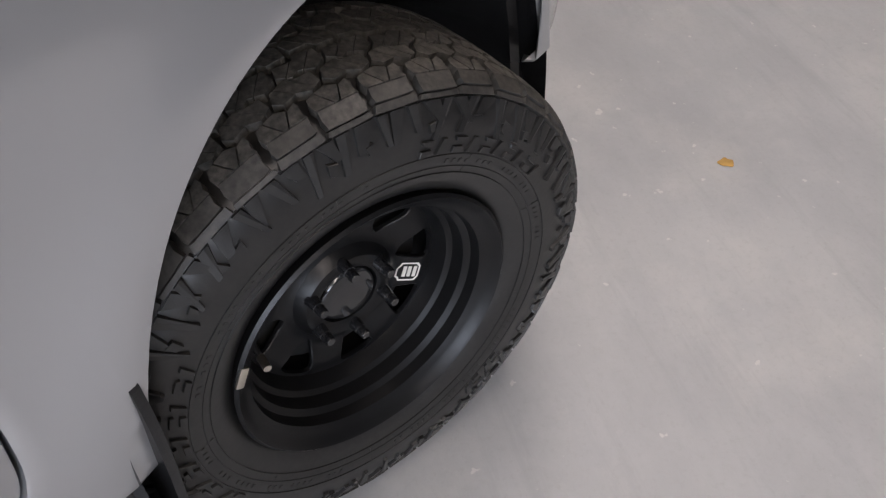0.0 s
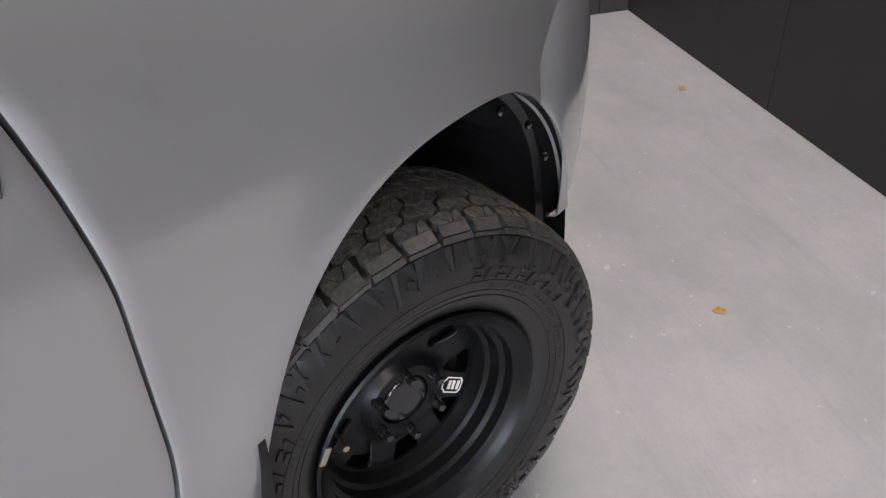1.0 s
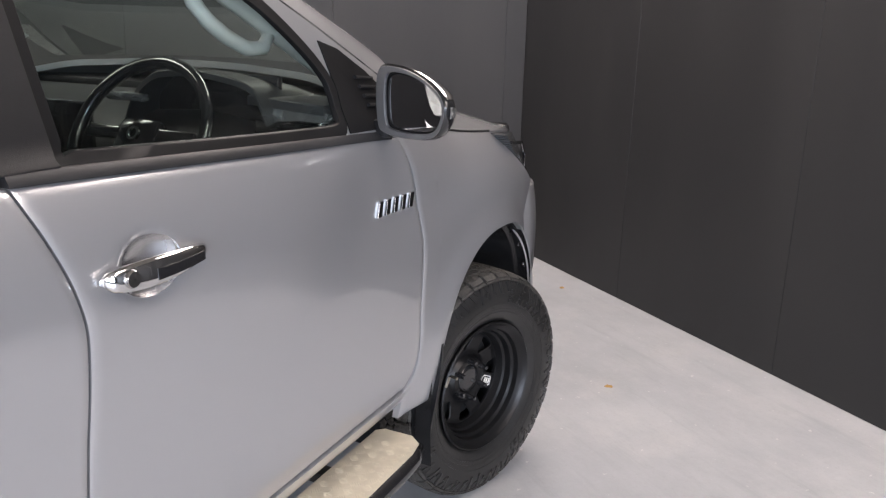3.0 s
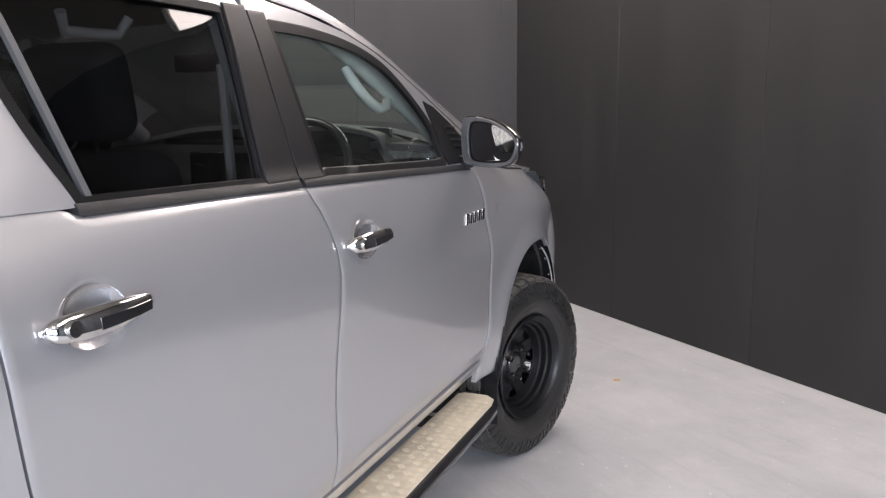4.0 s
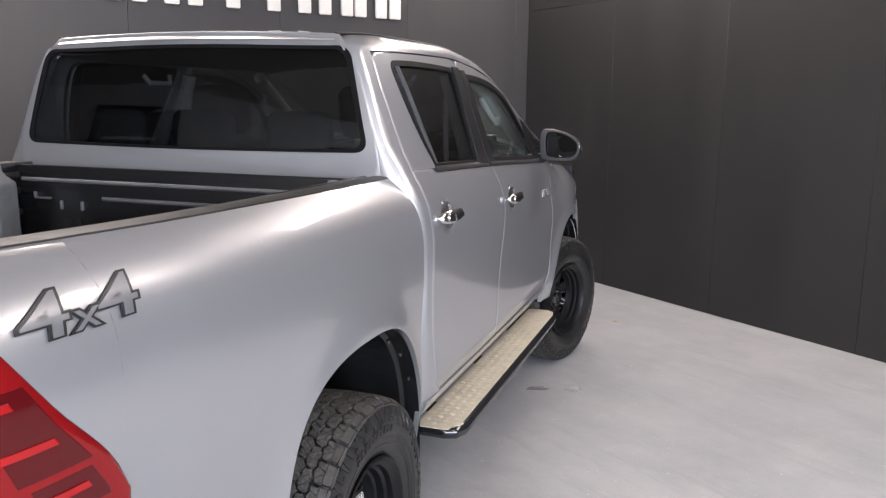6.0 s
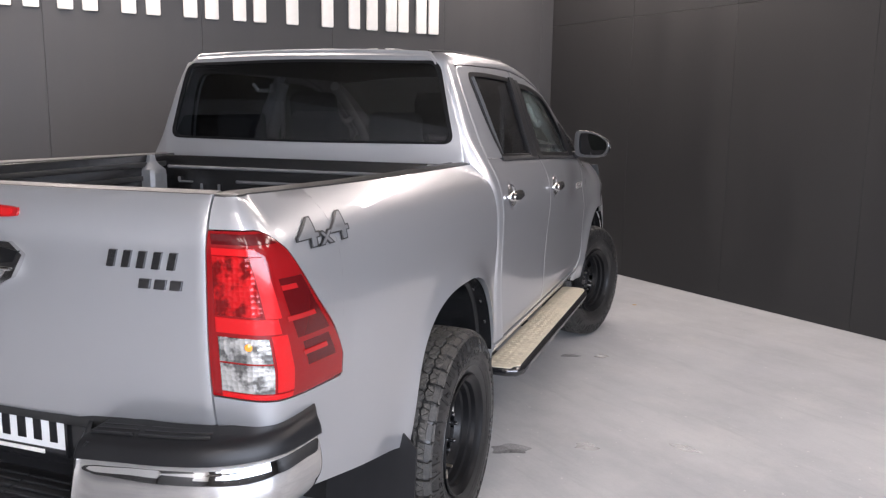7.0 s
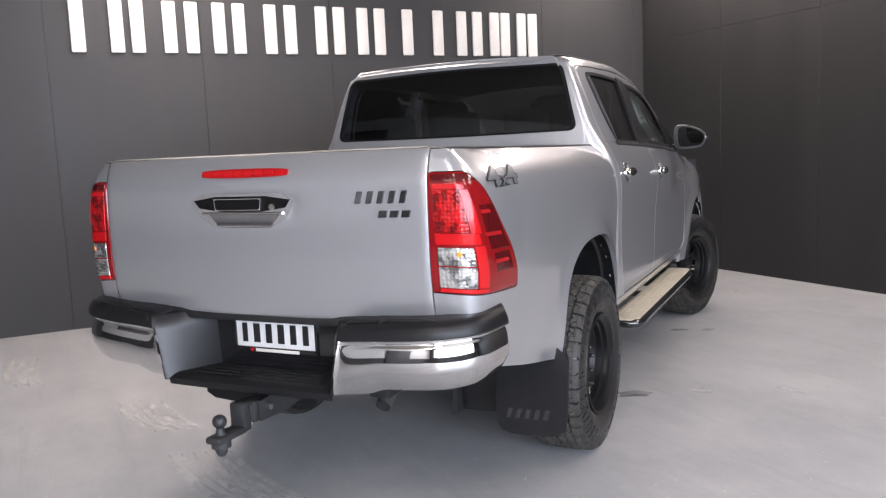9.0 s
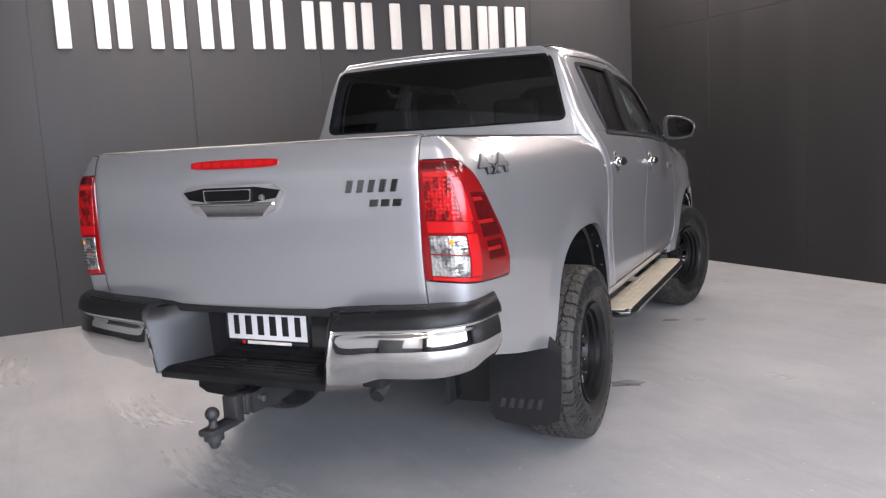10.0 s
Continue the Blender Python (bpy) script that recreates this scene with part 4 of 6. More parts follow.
for arch in (REAR_ARCH, FRONT_ARCH):
    for s in (1, -1):
        ln = part("arch_liner", mirror_x(liner(arch, 0.42), s), LINER, truck, "black plastic wheel-arch liner")
        wall = filled([(arch[0] - arch[1] - 0.05, 0.26), (arch[0] + arch[1] + 0.05, 0.26), (arch[0] + arch[1] + 0.03, 0.8), (arch[0] + 0.3, arch[3]), (arch[0] - 0.3, arch[3]), (arch[0] - arch[1], 0.8)], (arch[0], 0.7), lambda y, z: (0.42, y, z), 2, Vector((-0.02, 0, 0)))
        part("inner_panel", mirror_x(wall, s), CHASSIS, ln)
        for a in (0.62, 0.70, 0.78):
            ang = math.pi * (a * 1.16 - 0.08)
            y = arch[0] - (arch[1] - 0.012) * math.copysign(abs(math.cos(ang)) ** 0.8, math.cos(ang))
            z = arch[2] - 0.06 + (arch[3] - arch[2] + 0.04) * abs(math.sin(ang)) ** 0.8
            part("liner_bolt", mirror_x(moved(lathe([(0, 0.009), (0.005, 0.008), (0.007, 0.001)], 10), Matrix.Translation((0.884, y - 0.012, z - 0.012))), s), DARK_CHROME, ln)

# ---- bed ----
rail_h = curve([-1.25, -0.6, 0.5], [1.418, 1.407, 1.397])
bed_low = curve([-1.30, -1.08, -0.80, -0.46], [0.70, 0.66, 0.60, 0.535])


def bed_x(y, z):
    return bed_prof(z - (rail_h(y) - 1.402)) + plan(y) + flare(y, z, REAR_ARCH)


BED_END = -0.86


tg_y = curve([0.80, 0.86, 0.95, 1.1, 1.30, 1.38, 1.43], [-1.238, -1.250, -1.264, -1.272, -1.268, -1.252, -1.228])
corner_x = curve([0, 0.22, 0.42, 0.58, 0.78, 1.0], [0.718, 0.822, 0.868, 0.882, 0.889, 0.8935])
corner_y = curve([0, 0.22, 0.42, 0.58, 0.78, 1.0], [0.0, 0.018, 0.062, 0.130, 0.25, 0.40])


def corner_point(t, z, off=0.0):
    """The rear corner of the bed: t runs from the tailgate edge round to the side."""
    side = bed_x(BED_END, z)
    y0 = tg_y(z) + 0.004
    y = y0 + (BED_END - y0) * corner_y(t) / 0.40
    x = corner_x(t) - corner_x(1.0) + bed_x(BED_END, 1.10) + (side - bed_x(BED_END, 1.10)) * min(1.0, t / 0.5)
    d = Vector((corner_x(min(1, t + 0.02)) - corner_x(max(0, t - 0.02)), (corner_y(min(1, t + 0.02)) - corner_y(max(0, t - 0.02))), 0)).normalized()
    return Vector((x, y, z)) + Vector((d.y, -d.x, 0)) * off


def bed_outer(y, z):
    """The outer half width of the bed at y and z, round its rear corner too."""
    if y >= BED_END:
        return bed_x(y, z)
    lo, hi = 0.0, 1.0
    for _ in range(20):
        mid = (lo + hi) / 2
        lo, hi = (mid, hi) if corner_point(mid, z).y < y else (lo, mid)
    return corner_point(lo, z).x


lamp_t = curve([0.915, 0.93, 0.96, 1.0, 1.05, 1.17, 1.25, 1.30, 1.33, 1.345], [0.80, 0.86, 0.90, 0.905, 0.86, 0.70, 0.60, 0.53, 0.44, 0.30])
LAMP_LO, LAMP_HI = 0.935, 1.343


def lamp_z(t, v):
    lo = 0.952 - 0.035 * t
    return lo + (LAMP_HI - lo) * v


lamp_top = curve([0.0, 0.30, 0.44, 0.53, 0.60, 0.70, 0.86, 0.906], [1.346, 1.346, 1.331, 1.301, 1.251, 1.171, 1.051, 0.99])
T_END = 0.906


def turned_edge(V, F, row, inward):
    """Adds a turned-in edge to a row of grid points."""
    base = len(V)
    V += [Vector(V[i]) + inward for i in row]
    F += [(row[i], row[i + 1], base + i + 1, base + i) for i in range(len(row) - 1)]
    return V, F


def band(ts, low, high, rows):
    V, F = sheet(lambda t, v: corner_point(t, low(t) + (high(t) - low(t)) * v), ts, list(np.linspace(0, 1, rows)))
    n = len(ts)
    V, F = turned_edge(list(V), F, list(range(n)), Vector((-0.012, 0.012, 0)))
    return turned_edge(V, F, [(rows - 1) * n + i for i in range(n)], Vector((-0.012, 0.012, 0)))


def bed_side():
    """The bed's pressed side with its wheel arch, its rear corner and the opening for the lamp."""
    ys = list(np.linspace(BED_END, -0.47, 16)) + [-0.452, -0.445, -0.4445, -0.442, -0.438, -0.43, -0.42, -0.41, -0.40, -0.38] + list(np.linspace(-0.36, 0.40, 44)) + [0.42, 0.435, 0.445, 0.455, 0.463, 0.470, 0.475, 0.478]
    qs = [("t", t) for t in np.linspace(T_END, 0.99, 5)] + [("y", y) for y in ys]
    vs = list(np.linspace(0, 0.03, 3)) + list(np.linspace(0.06, 0.97, 42)) + [0.985, 1.0]

    def f(q, v):
        kind, a = q
        if kind == "t":
            y = corner_point(a, 1.1).y
            lo, hi = bed_low(y), rail_h(y)
            return corner_point(a, lo + (hi - lo) * v)
        y = a
        lo = bed_low(y) if y < REAR_ARCH[0] - REAR_ARCH[1] else arch_z(y, *REAR_ARCH)
        z = lo + (rail_h(y) - lo) * v
        return Vector((bed_x(y, z), y, z))

    V, F = sheet(f, qs, vs)
    n = len(qs)
    V, F = turned_edge(list(V), F, list(range(n)), Vector((-0.02, 0, 0)))
    V, F = turned_edge(V, F, [(len(vs) - 1) * n + i for i in range(n)], Vector((-0.02, 0, -0.004)))
    V, F = turned_edge(V, F, [j * n + n - 1 for j in range(len(vs))], Vector((-0.03, -0.002, 0)))
    ts = list(np.linspace(0, T_END, 30))
    upper_band = band(ts, lambda t: lamp_top(t), lambda t: rail_h(corner_point(t, 1.1).y), 16)
    lower_band = band(ts, lambda t: bed_low(corner_point(t, 1.1).y), lambda t: lamp_z(t, 0) - 0.003, 16)
    return joined((V, F), upper_band, lower_band)


both(bed_side, "bed_side", PAINT)


def lamp_sheet(t0, t1, z0, z1, off):
    """A lens piece between two shares of the lamp's width and height."""
    def f(u, v):
        vv = z0 + (z1 - z0) * v
        z = lamp_z(0.5, vv)
        end = lamp_t(z)
        t = end * (t0 + (t1 - t0) * u)
        z = lamp_z(t, vv)
        return corner_point(min(t, lamp_t(z)), z, off)

    return panel(f, 16, 18, depth=(-0.01, 0.012, 0), roll=0.002)


def lamp_base():
    ts = [0, 0.006] + list(np.linspace(0.02, 0.88, 26)) + [0.895, T_END]
    def f(u, v):
        lo, hi = lamp_z(u, 0) + 0.001, lamp_top(u) - 0.003
        bulge = 0.004 * min(1, v * 12, (1 - v) * 12)
        return corner_point(u, lo + (hi - lo) * v, 0.001 + bulge)
    return panel(f, 0, 22, us=ts, depth=(-0.012, 0.014, 0), roll=0.001)


for s in (1, -1):
    lamp = part("tail_lamp", mirror_x(lamp_base(), s), RED_BODY, truck, "tall red and clear wrap-round tail lamp")
    part("stop_rim", mirror_x(lamp_sheet(0.05, 0.53, 0.865, 0.905, 0.007), s), RED_BRIGHT, lamp, "bright red upper lens strip")
    part("stop_lens", mirror_x(lamp_sheet(0.05, 0.405, 0.51, 0.86, 0.007), s), RED_LENS, lamp, "red stop lens over moulded reflectors")
    part("stop_bend", mirror_x(lamp_sheet(0.415, 0.57, 0.50, 0.86, 0.008), s), RED_BRIGHT, lamp, "bright red lens round the bend")
    part("red_band", mirror_x(lamp_sheet(0.05, 0.53, 0.41, 0.50, 0.008), s), RED_BRIGHT, lamp, "plain red lens band")
    part("indicator_lens", mirror_x(lamp_sheet(0.06, 0.405, 0.235, 0.385, 0.008), s), CLEAR_LENS, lamp, "clear indicator lens")
    part("reverse_lens", mirror_x(lamp_sheet(0.06, 0.405, 0.05, 0.225, 0.008), s), CLEAR_LENS, lamp, "clear reversing lens")
    part("red_column", mirror_x(lamp_sheet(0.43, 0.58, 0.05, 0.40, 0.006), s), RED_BRIGHT, lamp, "red lens column")
    part("red_foot", mirror_x(lamp_sheet(0.06, 0.58, 0.012, 0.042, 0.006), s), RED_BRIGHT, lamp, "red lens foot")
    part("side_window", mirror_x(lamp_sheet(0.665, 0.955, 0.36, 0.73, 0.0055), s), RED_DARK, lamp, "dark red window round the lamp's side")
    part("side_window", mirror_x(lamp_sheet(0.70, 0.93, 0.17, 0.33, 0.0055), s), RED_DARK, lamp, "dark red window round the lamp's side")
    part("top_shade", mirror_x(lamp_sheet(0.05, 0.93, 0.925, 0.985, 0.0055), s), RED_DARK, lamp, "dark red upper lens edge")
    for a, b, z0 in ((0.66, 0.84, 0.66), (0.62, 0.90, 0.475), (0.68, 0.88, 0.245)):
        part("side_rib", mirror_x(lamp_sheet(a, b, z0, z0 + 0.030, 0.0085), s), RED_RIB, lamp, "raised red lens rib")
    c = corner_point(0.20, 1.078, 0.006)
    part("indicator_bulb", mirror_x(moved(lathe([(-0.004, 0.012), (0.003, 0.009), (0.005, 0.001)], 14, "Y"), Matrix.Translation(c) @ pose(0, 0, 0, 180, 0, 30)), s), AMBER, lamp, "amber bulb cover")

def tailgate_f(u, v):
    z = 0.842 + (1.423 - 0.842) * v
    x = (2 * u - 1) * 0.7115
    k = 1 - (x / 0.72) ** 2
    dent = 0.014 * math.exp(-((x / 0.20) ** 2 + ((z - 1.235) / 0.05) ** 2) ** 2)
    return x, tg_y(z) - 0.028 * k + dent, z


tailgate = part("tailgate", panel(tailgate_f, 56, 44, depth=(0, 0.03, 0)), PAINT, truck)


def on_gate(x, z, off):
    k = 1 - (x / 0.72) ** 2
    return x, tg_y(z) - 0.028 * k - off, z


H_OUT = chaikin([(-0.266, 1.288), (0.0, 1.290), (0.224, 1.288), (0.152, 1.170), (-0.005, 1.167), (-0.168, 1.170)], 1)
part("handle_bezel", filled(H_OUT, (0, 1.24), lambda x, z: on_gate(x, z, 0.010), 4, Vector((0, 0.02, 0))), CHROME, tailgate, "chrome tailgate handle bezel")
part("handle_recess", filled(chaikin([(-0.244, 1.280), (0.207, 1.281), (0.170, 1.226), (-0.190, 1.226)], 1), (0, 1.254), lambda x, z: on_gate(x, z, 0.0125), 3, Vector((0, 0.008, 0))), SEAL, tailgate, "dark handle recess")
pull = [(-0.128, 1.270), (0.078, 1.271), (0.074, 1.234), (-0.124, 1.233)]
part("tailgate_handle", filled(pull, (-0.025, 1.252), lambda x, z: on_gate(x, z, 0.0165), 3, Vector((0, 0.008, 0))), SEAL, tailgate, "dark pull handle edged with chrome")
part("handle_edge", ring([(a * 1.0 + (0.003 if a > 0 else -0.003), b + (0.0025 if b > 1.25 else -0.0025)) for a, b in pull], pull, (-0.025, 1.252), lambda x, z: on_gate(x, z, 0.018), 2, Vector((0, 0.006, 0))), CHROME, tailgate, "thin chrome handle edge")
part("handle_ridge", tube([on_gate(x, 1.2205, 0.014) for x in np.linspace(-0.190, 0.168, 12)], 0.0045, 8), CHROME, tailgate, "chrome handle ridge")
part("handle_lip", panel(lambda u, v: on_gate(-0.155 + 0.03 * (1 - v) + (0.305 - 0.06 * (1 - v)) * u, 1.176 + 0.040 * v, 0.011 + 0.005 * v * v), 14, 8, depth=(0, 0.008, 0), roll=0.001), SATIN_CHROME, tailgate, "satin chrome lower handle lip")
part("gate_lock", moved(lathe([(0.0, 0.011), (0.008, 0.010), (0.010, 0.001)], 16, "Y"), Matrix.Translation(on_gate(0.125, 1.243, 0.012)) @ pose(0, 0, 0, 180, 0, 0)), BRASS, tailgate, "round metal lock")
brake = part("high_brake_lamp", filled(chaikin([(-0.192, 1.378), (0.182, 1.378), (0.188, 1.362), (0.182, 1.346), (-0.192, 1.346), (-0.198, 1.362)], 2), (0, 1.362), lambda x, z: on_gate(x, z, 0.007), 3, Vector((0, 0.02, 0))), RED_LAMP, tailgate, "slim red high-level brake lamp")
for k in range(8):
    xx = -0.165 + 0.0455 * k
    part("brake_cell", filled(chaikin([(xx - 0.019, 1.371), (xx + 0.019, 1.371), (xx + 0.019, 1.353), (xx - 0.019, 1.353)], 1), (xx, 1.362), lambda x, z: on_gate(x, z, 0.010), 2, Vector((0, 0.006, 0))), RED_BRIGHT, tailgate)
part("name_badge", place_on(lambda a, b, h: on_gate(0.553 + a, 1.268 + b, h + 0.001), bar_badge(0.205, 0.042)), BADGE_CHROME, tailgate, "chrome badge drawn as plain bars")
part("trim_badge", place_on(lambda a, b, h: on_gate(0.598 + a, 1.212 + b, h + 0.001), joined(*[prism([(x0, -0.012), (x0 + 0.031, -0.012), (x0 + 0.036, 0.012), (x0 + 0.005, 0.012)], lambda a, b, h: (a, b, h), 0.005, 0.08) for x0 in (-0.062, -0.02, 0.022)])), BADGE_CHROME, tailgate, "small chrome badge drawn as plain bars")
part("gate_cap", panel(lambda u, v: ((2 * u - 1) * 0.71, tg_y(1.425) - 0.026 * (1 - (2 * u - 1) ** 2) + 0.055 * v, 1.424 + 0.006 * math.sin(math.pi * v)), 24, 5, depth=(0, 0, -0.02)), CAP_PLASTIC, tailgate, "black tailgate top cap")
part("gate_inner", box(1.40, 0.02, 0.54, (0, -1.19, 1.14), 0.006), LINER, tailgate, "black tailgate liner")

for s in (1, -1):
    def cap(u, v):
        y = -1.225 + (0.47 + 1.225) * v
        x1 = bed_outer(y, rail_h(y) - 0.003)
        return x1 - 0.004 - 0.072 * u, y, rail_h(y) + 0.004 + 0.005 * math.sin(math.pi * u)

    part("bed_rail_cap", mirror_x(panel(cap, 8, 40, depth=(0, 0, -0.02)), s), CAP_PLASTIC, truck, "black plastic bed rail cap")
    liner_side = part("bed_liner_side", mirror_x(box(0.02, 1.66, 0.50, (0.705, -0.37, 1.155), 0.006), s), LINER, truck, "black ribbed bed liner side")
    # ribs in the lighter plastic, which paints their gloss
    for z in (1.22, 1.30, 1.36):
        part("liner_rib", mirror_x(box(0.012, 1.55, 0.022, (0.692, -0.37, z), 0.005), s), CAP_PLASTIC, liner_side)
headboard = part("bed_headboard", box(1.42, 0.02, 0.50, (0, 0.388, 1.150), 0.006), LINER, truck, "black ribbed bed headboard liner")
# pale grey on these mouldings paints the gloss of the black liner
for x0, x1, z in ((-0.67, 0.62, 1.347), (-0.30, 0.60, 1.287), (-0.60, 0.60, 1.12)):
    part("liner_rib", tube([(x0, 0.374, z), (x0 + 0.02, 0.370, z), (x1 - 0.02, 0.370, z), (x1, 0.374, z)], 0.0075, 8), SILVER_PLASTIC, headboard, "worn pale edge of a moulded rib")
part("liner_clip", joined(box(0.075, 0.012, 0.008, (-0.575, 0.373, 1.279), 0.003), box(0.010, 0.012, 0.022, (-0.612, 0.373, 1.290), 0.003)), SILVER_PLASTIC, headboard, "small pale clip")
for x in (-0.49, -0.395):
    part("liner_stud", box(0.010, 0.014, 0.034, (x, 0.373, 1.256), 0.004), SILVER_PLASTIC, headboard, "short upright pale stud")
for x in (-0.45, -0.15, 0.15, 0.45):
    part("liner_rib", box(0.09, 0.010, 0.30, (x, 0.376, 1.06), 0.005), LINER, headboard)
bed_floor = part("bed_floor", box(1.42, 1.68, 0.03, (0, -0.38, 0.905), 0.004), LINER, truck, "black ribbed bed floor liner")
# floor ribs take the same lighter tone in place of gloss
for k in range(9):
    part("liner_rib", box(0.05, 1.6, 0.012, (-0.6 + 0.15 * k, -0.38, 0.925), 0.004), CAP_PLASTIC, bed_floor)

def loft_post(x, y):
    """A square post whose shoulders draw in to a thin neck under the rail."""
    rings = [(0.935, 0.052, 0.060), (1.312, 0.050, 0.056), (1.336, 0.048, 0.054), (1.342, 0.044, 0.050), (1.364, 0.022, 0.028), (1.378, 0.015, 0.020), (1.404, 0.012, 0.015)]
    V, F = [], []
    for z, a, b in rings:
        V += [(x + p * a, y + q * b, z) for p, q in ((0.72, -1), (1, -0.72), (1, 0.72), (0.72, 1), (-0.72, 1), (-1, 0.72), (-1, -0.72), (-0.72, -1))]
    for k in range(len(rings) - 1):
        F += [(8 * k + i, 8 * k + (i + 1) % 8, 8 * k + 8 + (i + 1) % 8, 8 * k + 8 + i) for i in range(8)]
    F += [tuple(range(7, -1, -1)), tuple(range(8 * len(rings) - 8, 8 * len(rings)))]
    return V, F


for s in (1, -1):
    part("liner_post", mirror_x(loft_post(0.684, 0.270), s), SILVER_PLASTIC, truck, "silver-grey corner post in the bed")

# bed badge: legible figures, laid on the bed side as a dark outline with a grey face
def badge44(bold, off):
    out = []
    for word, size, along, up, wide in (("4", 0.112, -0.078, 0.0, 1.78), ("x", 0.076, 0.000, -0.010, 1.40), ("4", 0.112, 0.076, 0.0, 1.78)):
        V, F = text_mesh(word, size, 0.001, bold)
        lay = []
        for v in V:
            y, z = -0.979 + along + v[0] * wide + 0.24 * v[1], 1.314 + up + v[1] * 0.84
            lay.append((bed_outer(y, z) + off + v[2], y, z))
        out.append((lay, F))
    return joined(*out)


for s in (1, -1):
    dark, face = badge44(0.0044, 0.0050), badge44(0.0002, 0.0066)
    if s < 0:
        dark, face = [([(-v[0], -1.958 - v[1], v[2]) for v in d[0]], d[1]) for d in (dark, face)]
    bb = part("bed_badge", dark, INK, truck, "dark grey 4x4 badge")
    part("badge_face", face, BADGE_GREY, bb, "grey figure faces")

# ---- rear bumper ----
bump_x = curve([0, 0.35, 0.55, 0.72, 0.86, 1.0], [0.372, 0.58, 0.72, 0.825, 0.885, 0.905])
bump_y = curve([0, 0.35, 0.55, 0.72, 0.86, 1.0], [-1.378, -1.372, -1.352, -1.300, -1.215, -1.10])


def bump_at(t, z, off):
    d = Vector((bump_x(min(1, t + 0.02)) - bump_x(max(0, t - 0.02)), bump_y(min(1, t + 0.02)) - bump_y(max(0, t - 0.02)), 0)).normalized()
    lean = 0.19 * (z - 0.612) * max(0, 1 - t / 0.30)
    return Vector((bump_x(t) + lean, bump_y(t), z)) + Vector((d.y, -d.x, 0)) * off


chrome_off = curve([0, 0.06, 0.15, 0.28, 0.36, 0.44, 0.52, 0.66, 0.82, 0.93, 0.97, 1.0], [-0.040, -0.028, -0.016, -0.004, 0.003, 0.0062, 0.0068, 0.0045, -0.001, -0.007, -0.005, -0.012])
chrome_low = curve([0, 0.16, 0.34, 0.60, 1.0], [0.602, 0.604, 0.630, 0.634, 0.657])


def chrome_piece():
    def f(u, v):
        lo = chrome_low(u)
        z = lo + (0.797 + 0.030 * u - lo) * v
        lip = 0.006 * math.exp(-(u / 0.018) ** 2)
        return bump_at(u, z, chrome_off(v) * (0.35 + 0.65 * min(1, u / 0.10)) + lip)

    us = [0, 0.006, 0.014, 0.022, 0.032, 0.05, 0.08] + list(np.linspace(0.11, 0.98, 40)) + [0.994, 1]
    vs = [0, 0.01] + list(np.linspace(0.03, 0.97, 44)) + [0.985, 1]
    return panel(f, 0, 0, depth=(-0.004, 0.012, 0), us=us, vs=vs)


def pad_piece():
    def f(u, v):
        z0 = 0.798 + 0.030 * u
        if v < 0.4:
            return bump_at(u, z0 + 0.040 * v / 0.4, 0.010 - 0.012 * (v / 0.4) ** 2)
        t = (v - 0.4) / 0.6
        p = bump_at(u, z0 + 0.042 + 0.008 * math.sin(min(1, t * 3) * math.pi / 2), -0.004)
        return p + Vector((-0.04 * u, 0.125 * (1 - 0.55 * u), 0.010)) * t

    return panel(f, 36, 14, depth=(-0.01, 0.02, -0.01))


for s in (1, -1):
    piece = part("rear_bumper", mirror_x(chrome_piece(), s), CHROME, truck, "polished chrome rear bumper corner")
    pad = part("bumper_pad", mirror_x(pad_piece(), s), BLACK_PLASTIC, piece, "black ribbed bumper step pad")
    for k in range(4):
        for a, b in ((0.03, 0.30), (0.33, 0.60)):
            part("pad_rib", mirror_x(tube([bump_at(t, 0.852 + 0.030 * t, -0.03 - 0.024 * k) for t in np.linspace(a, b, 8)], 0.0045, 6), s), CHEEK, pad)

    # black cheek running from the chrome end, round its edge and inwards to the plate recess
    def cheek(u, v):
        z = 0.600 + 0.240 * v
        a = bump_at(0, z, 0.004) + Vector((0.004, 0, 0))
        round_top = 0.030 * max(0.0, (v - 0.80) / 0.20) ** 2
        a.x += round_top
        c = bump_at(0, z, 0.004) + Vector((-0.022 + round_top, 0.002, 0))
        b = Vector((0.285 - 0.015 * (1 - v), -1.175, z))
        return a * (1 - u) ** 2 + c * 2 * u * (1 - u) + b * u**2

    part("bumper_cheek", mirror_x(panel(cheek, 18, 12, depth=(-0.004, 0.02, 0), roll=0.001), s), CHEEK, piece, "black angled inner cheek")
recess = part("plate_panel", box(0.60, 0.02, 0.27, (0, -1.165, 0.715), 0.006), GLOSS_BLACK, truck, "black recessed number plate panel")
step = part("bumper_step", panel(lambda u, v: ((2 * u - 1) * (0.362 - 0.085 * v), -1.372 - 0.006 * (1 - (2 * u - 1) ** 4) + 0.205 * v, 0.606 + 0.016 * math.sin(math.pi * min(1, v * 5) / 2)), 20, 14, depth=(0, 0.006, -0.022)), BLACK_PLASTIC, truck, "black ribbed plastic bumper step")
for k in range(4):
    for a in (-1, 0, 1):
        part("step_rib", box(0.185 - 0.012 * k, 0.009, 0.007, (a * (0.195 - 0.012 * k), -1.318 + 0.034 * k, 0.624), 0.002), CHEEK, step)
plate = part("number_plate", box(0.362, 0.004, 0.122, (0, -1.181, 0.752), 0.002), PLATE_WHITE, truck, "white number plate with black bars")
for k, w in enumerate((0.024, 0.030, 0.028, 0.030, 0.028, 0.026)):
    part("plate_bar", box(w, 0.003, 0.074, (-0.140 + 0.056 * k, -1.1835, 0.752), 0.001), INK, plate)
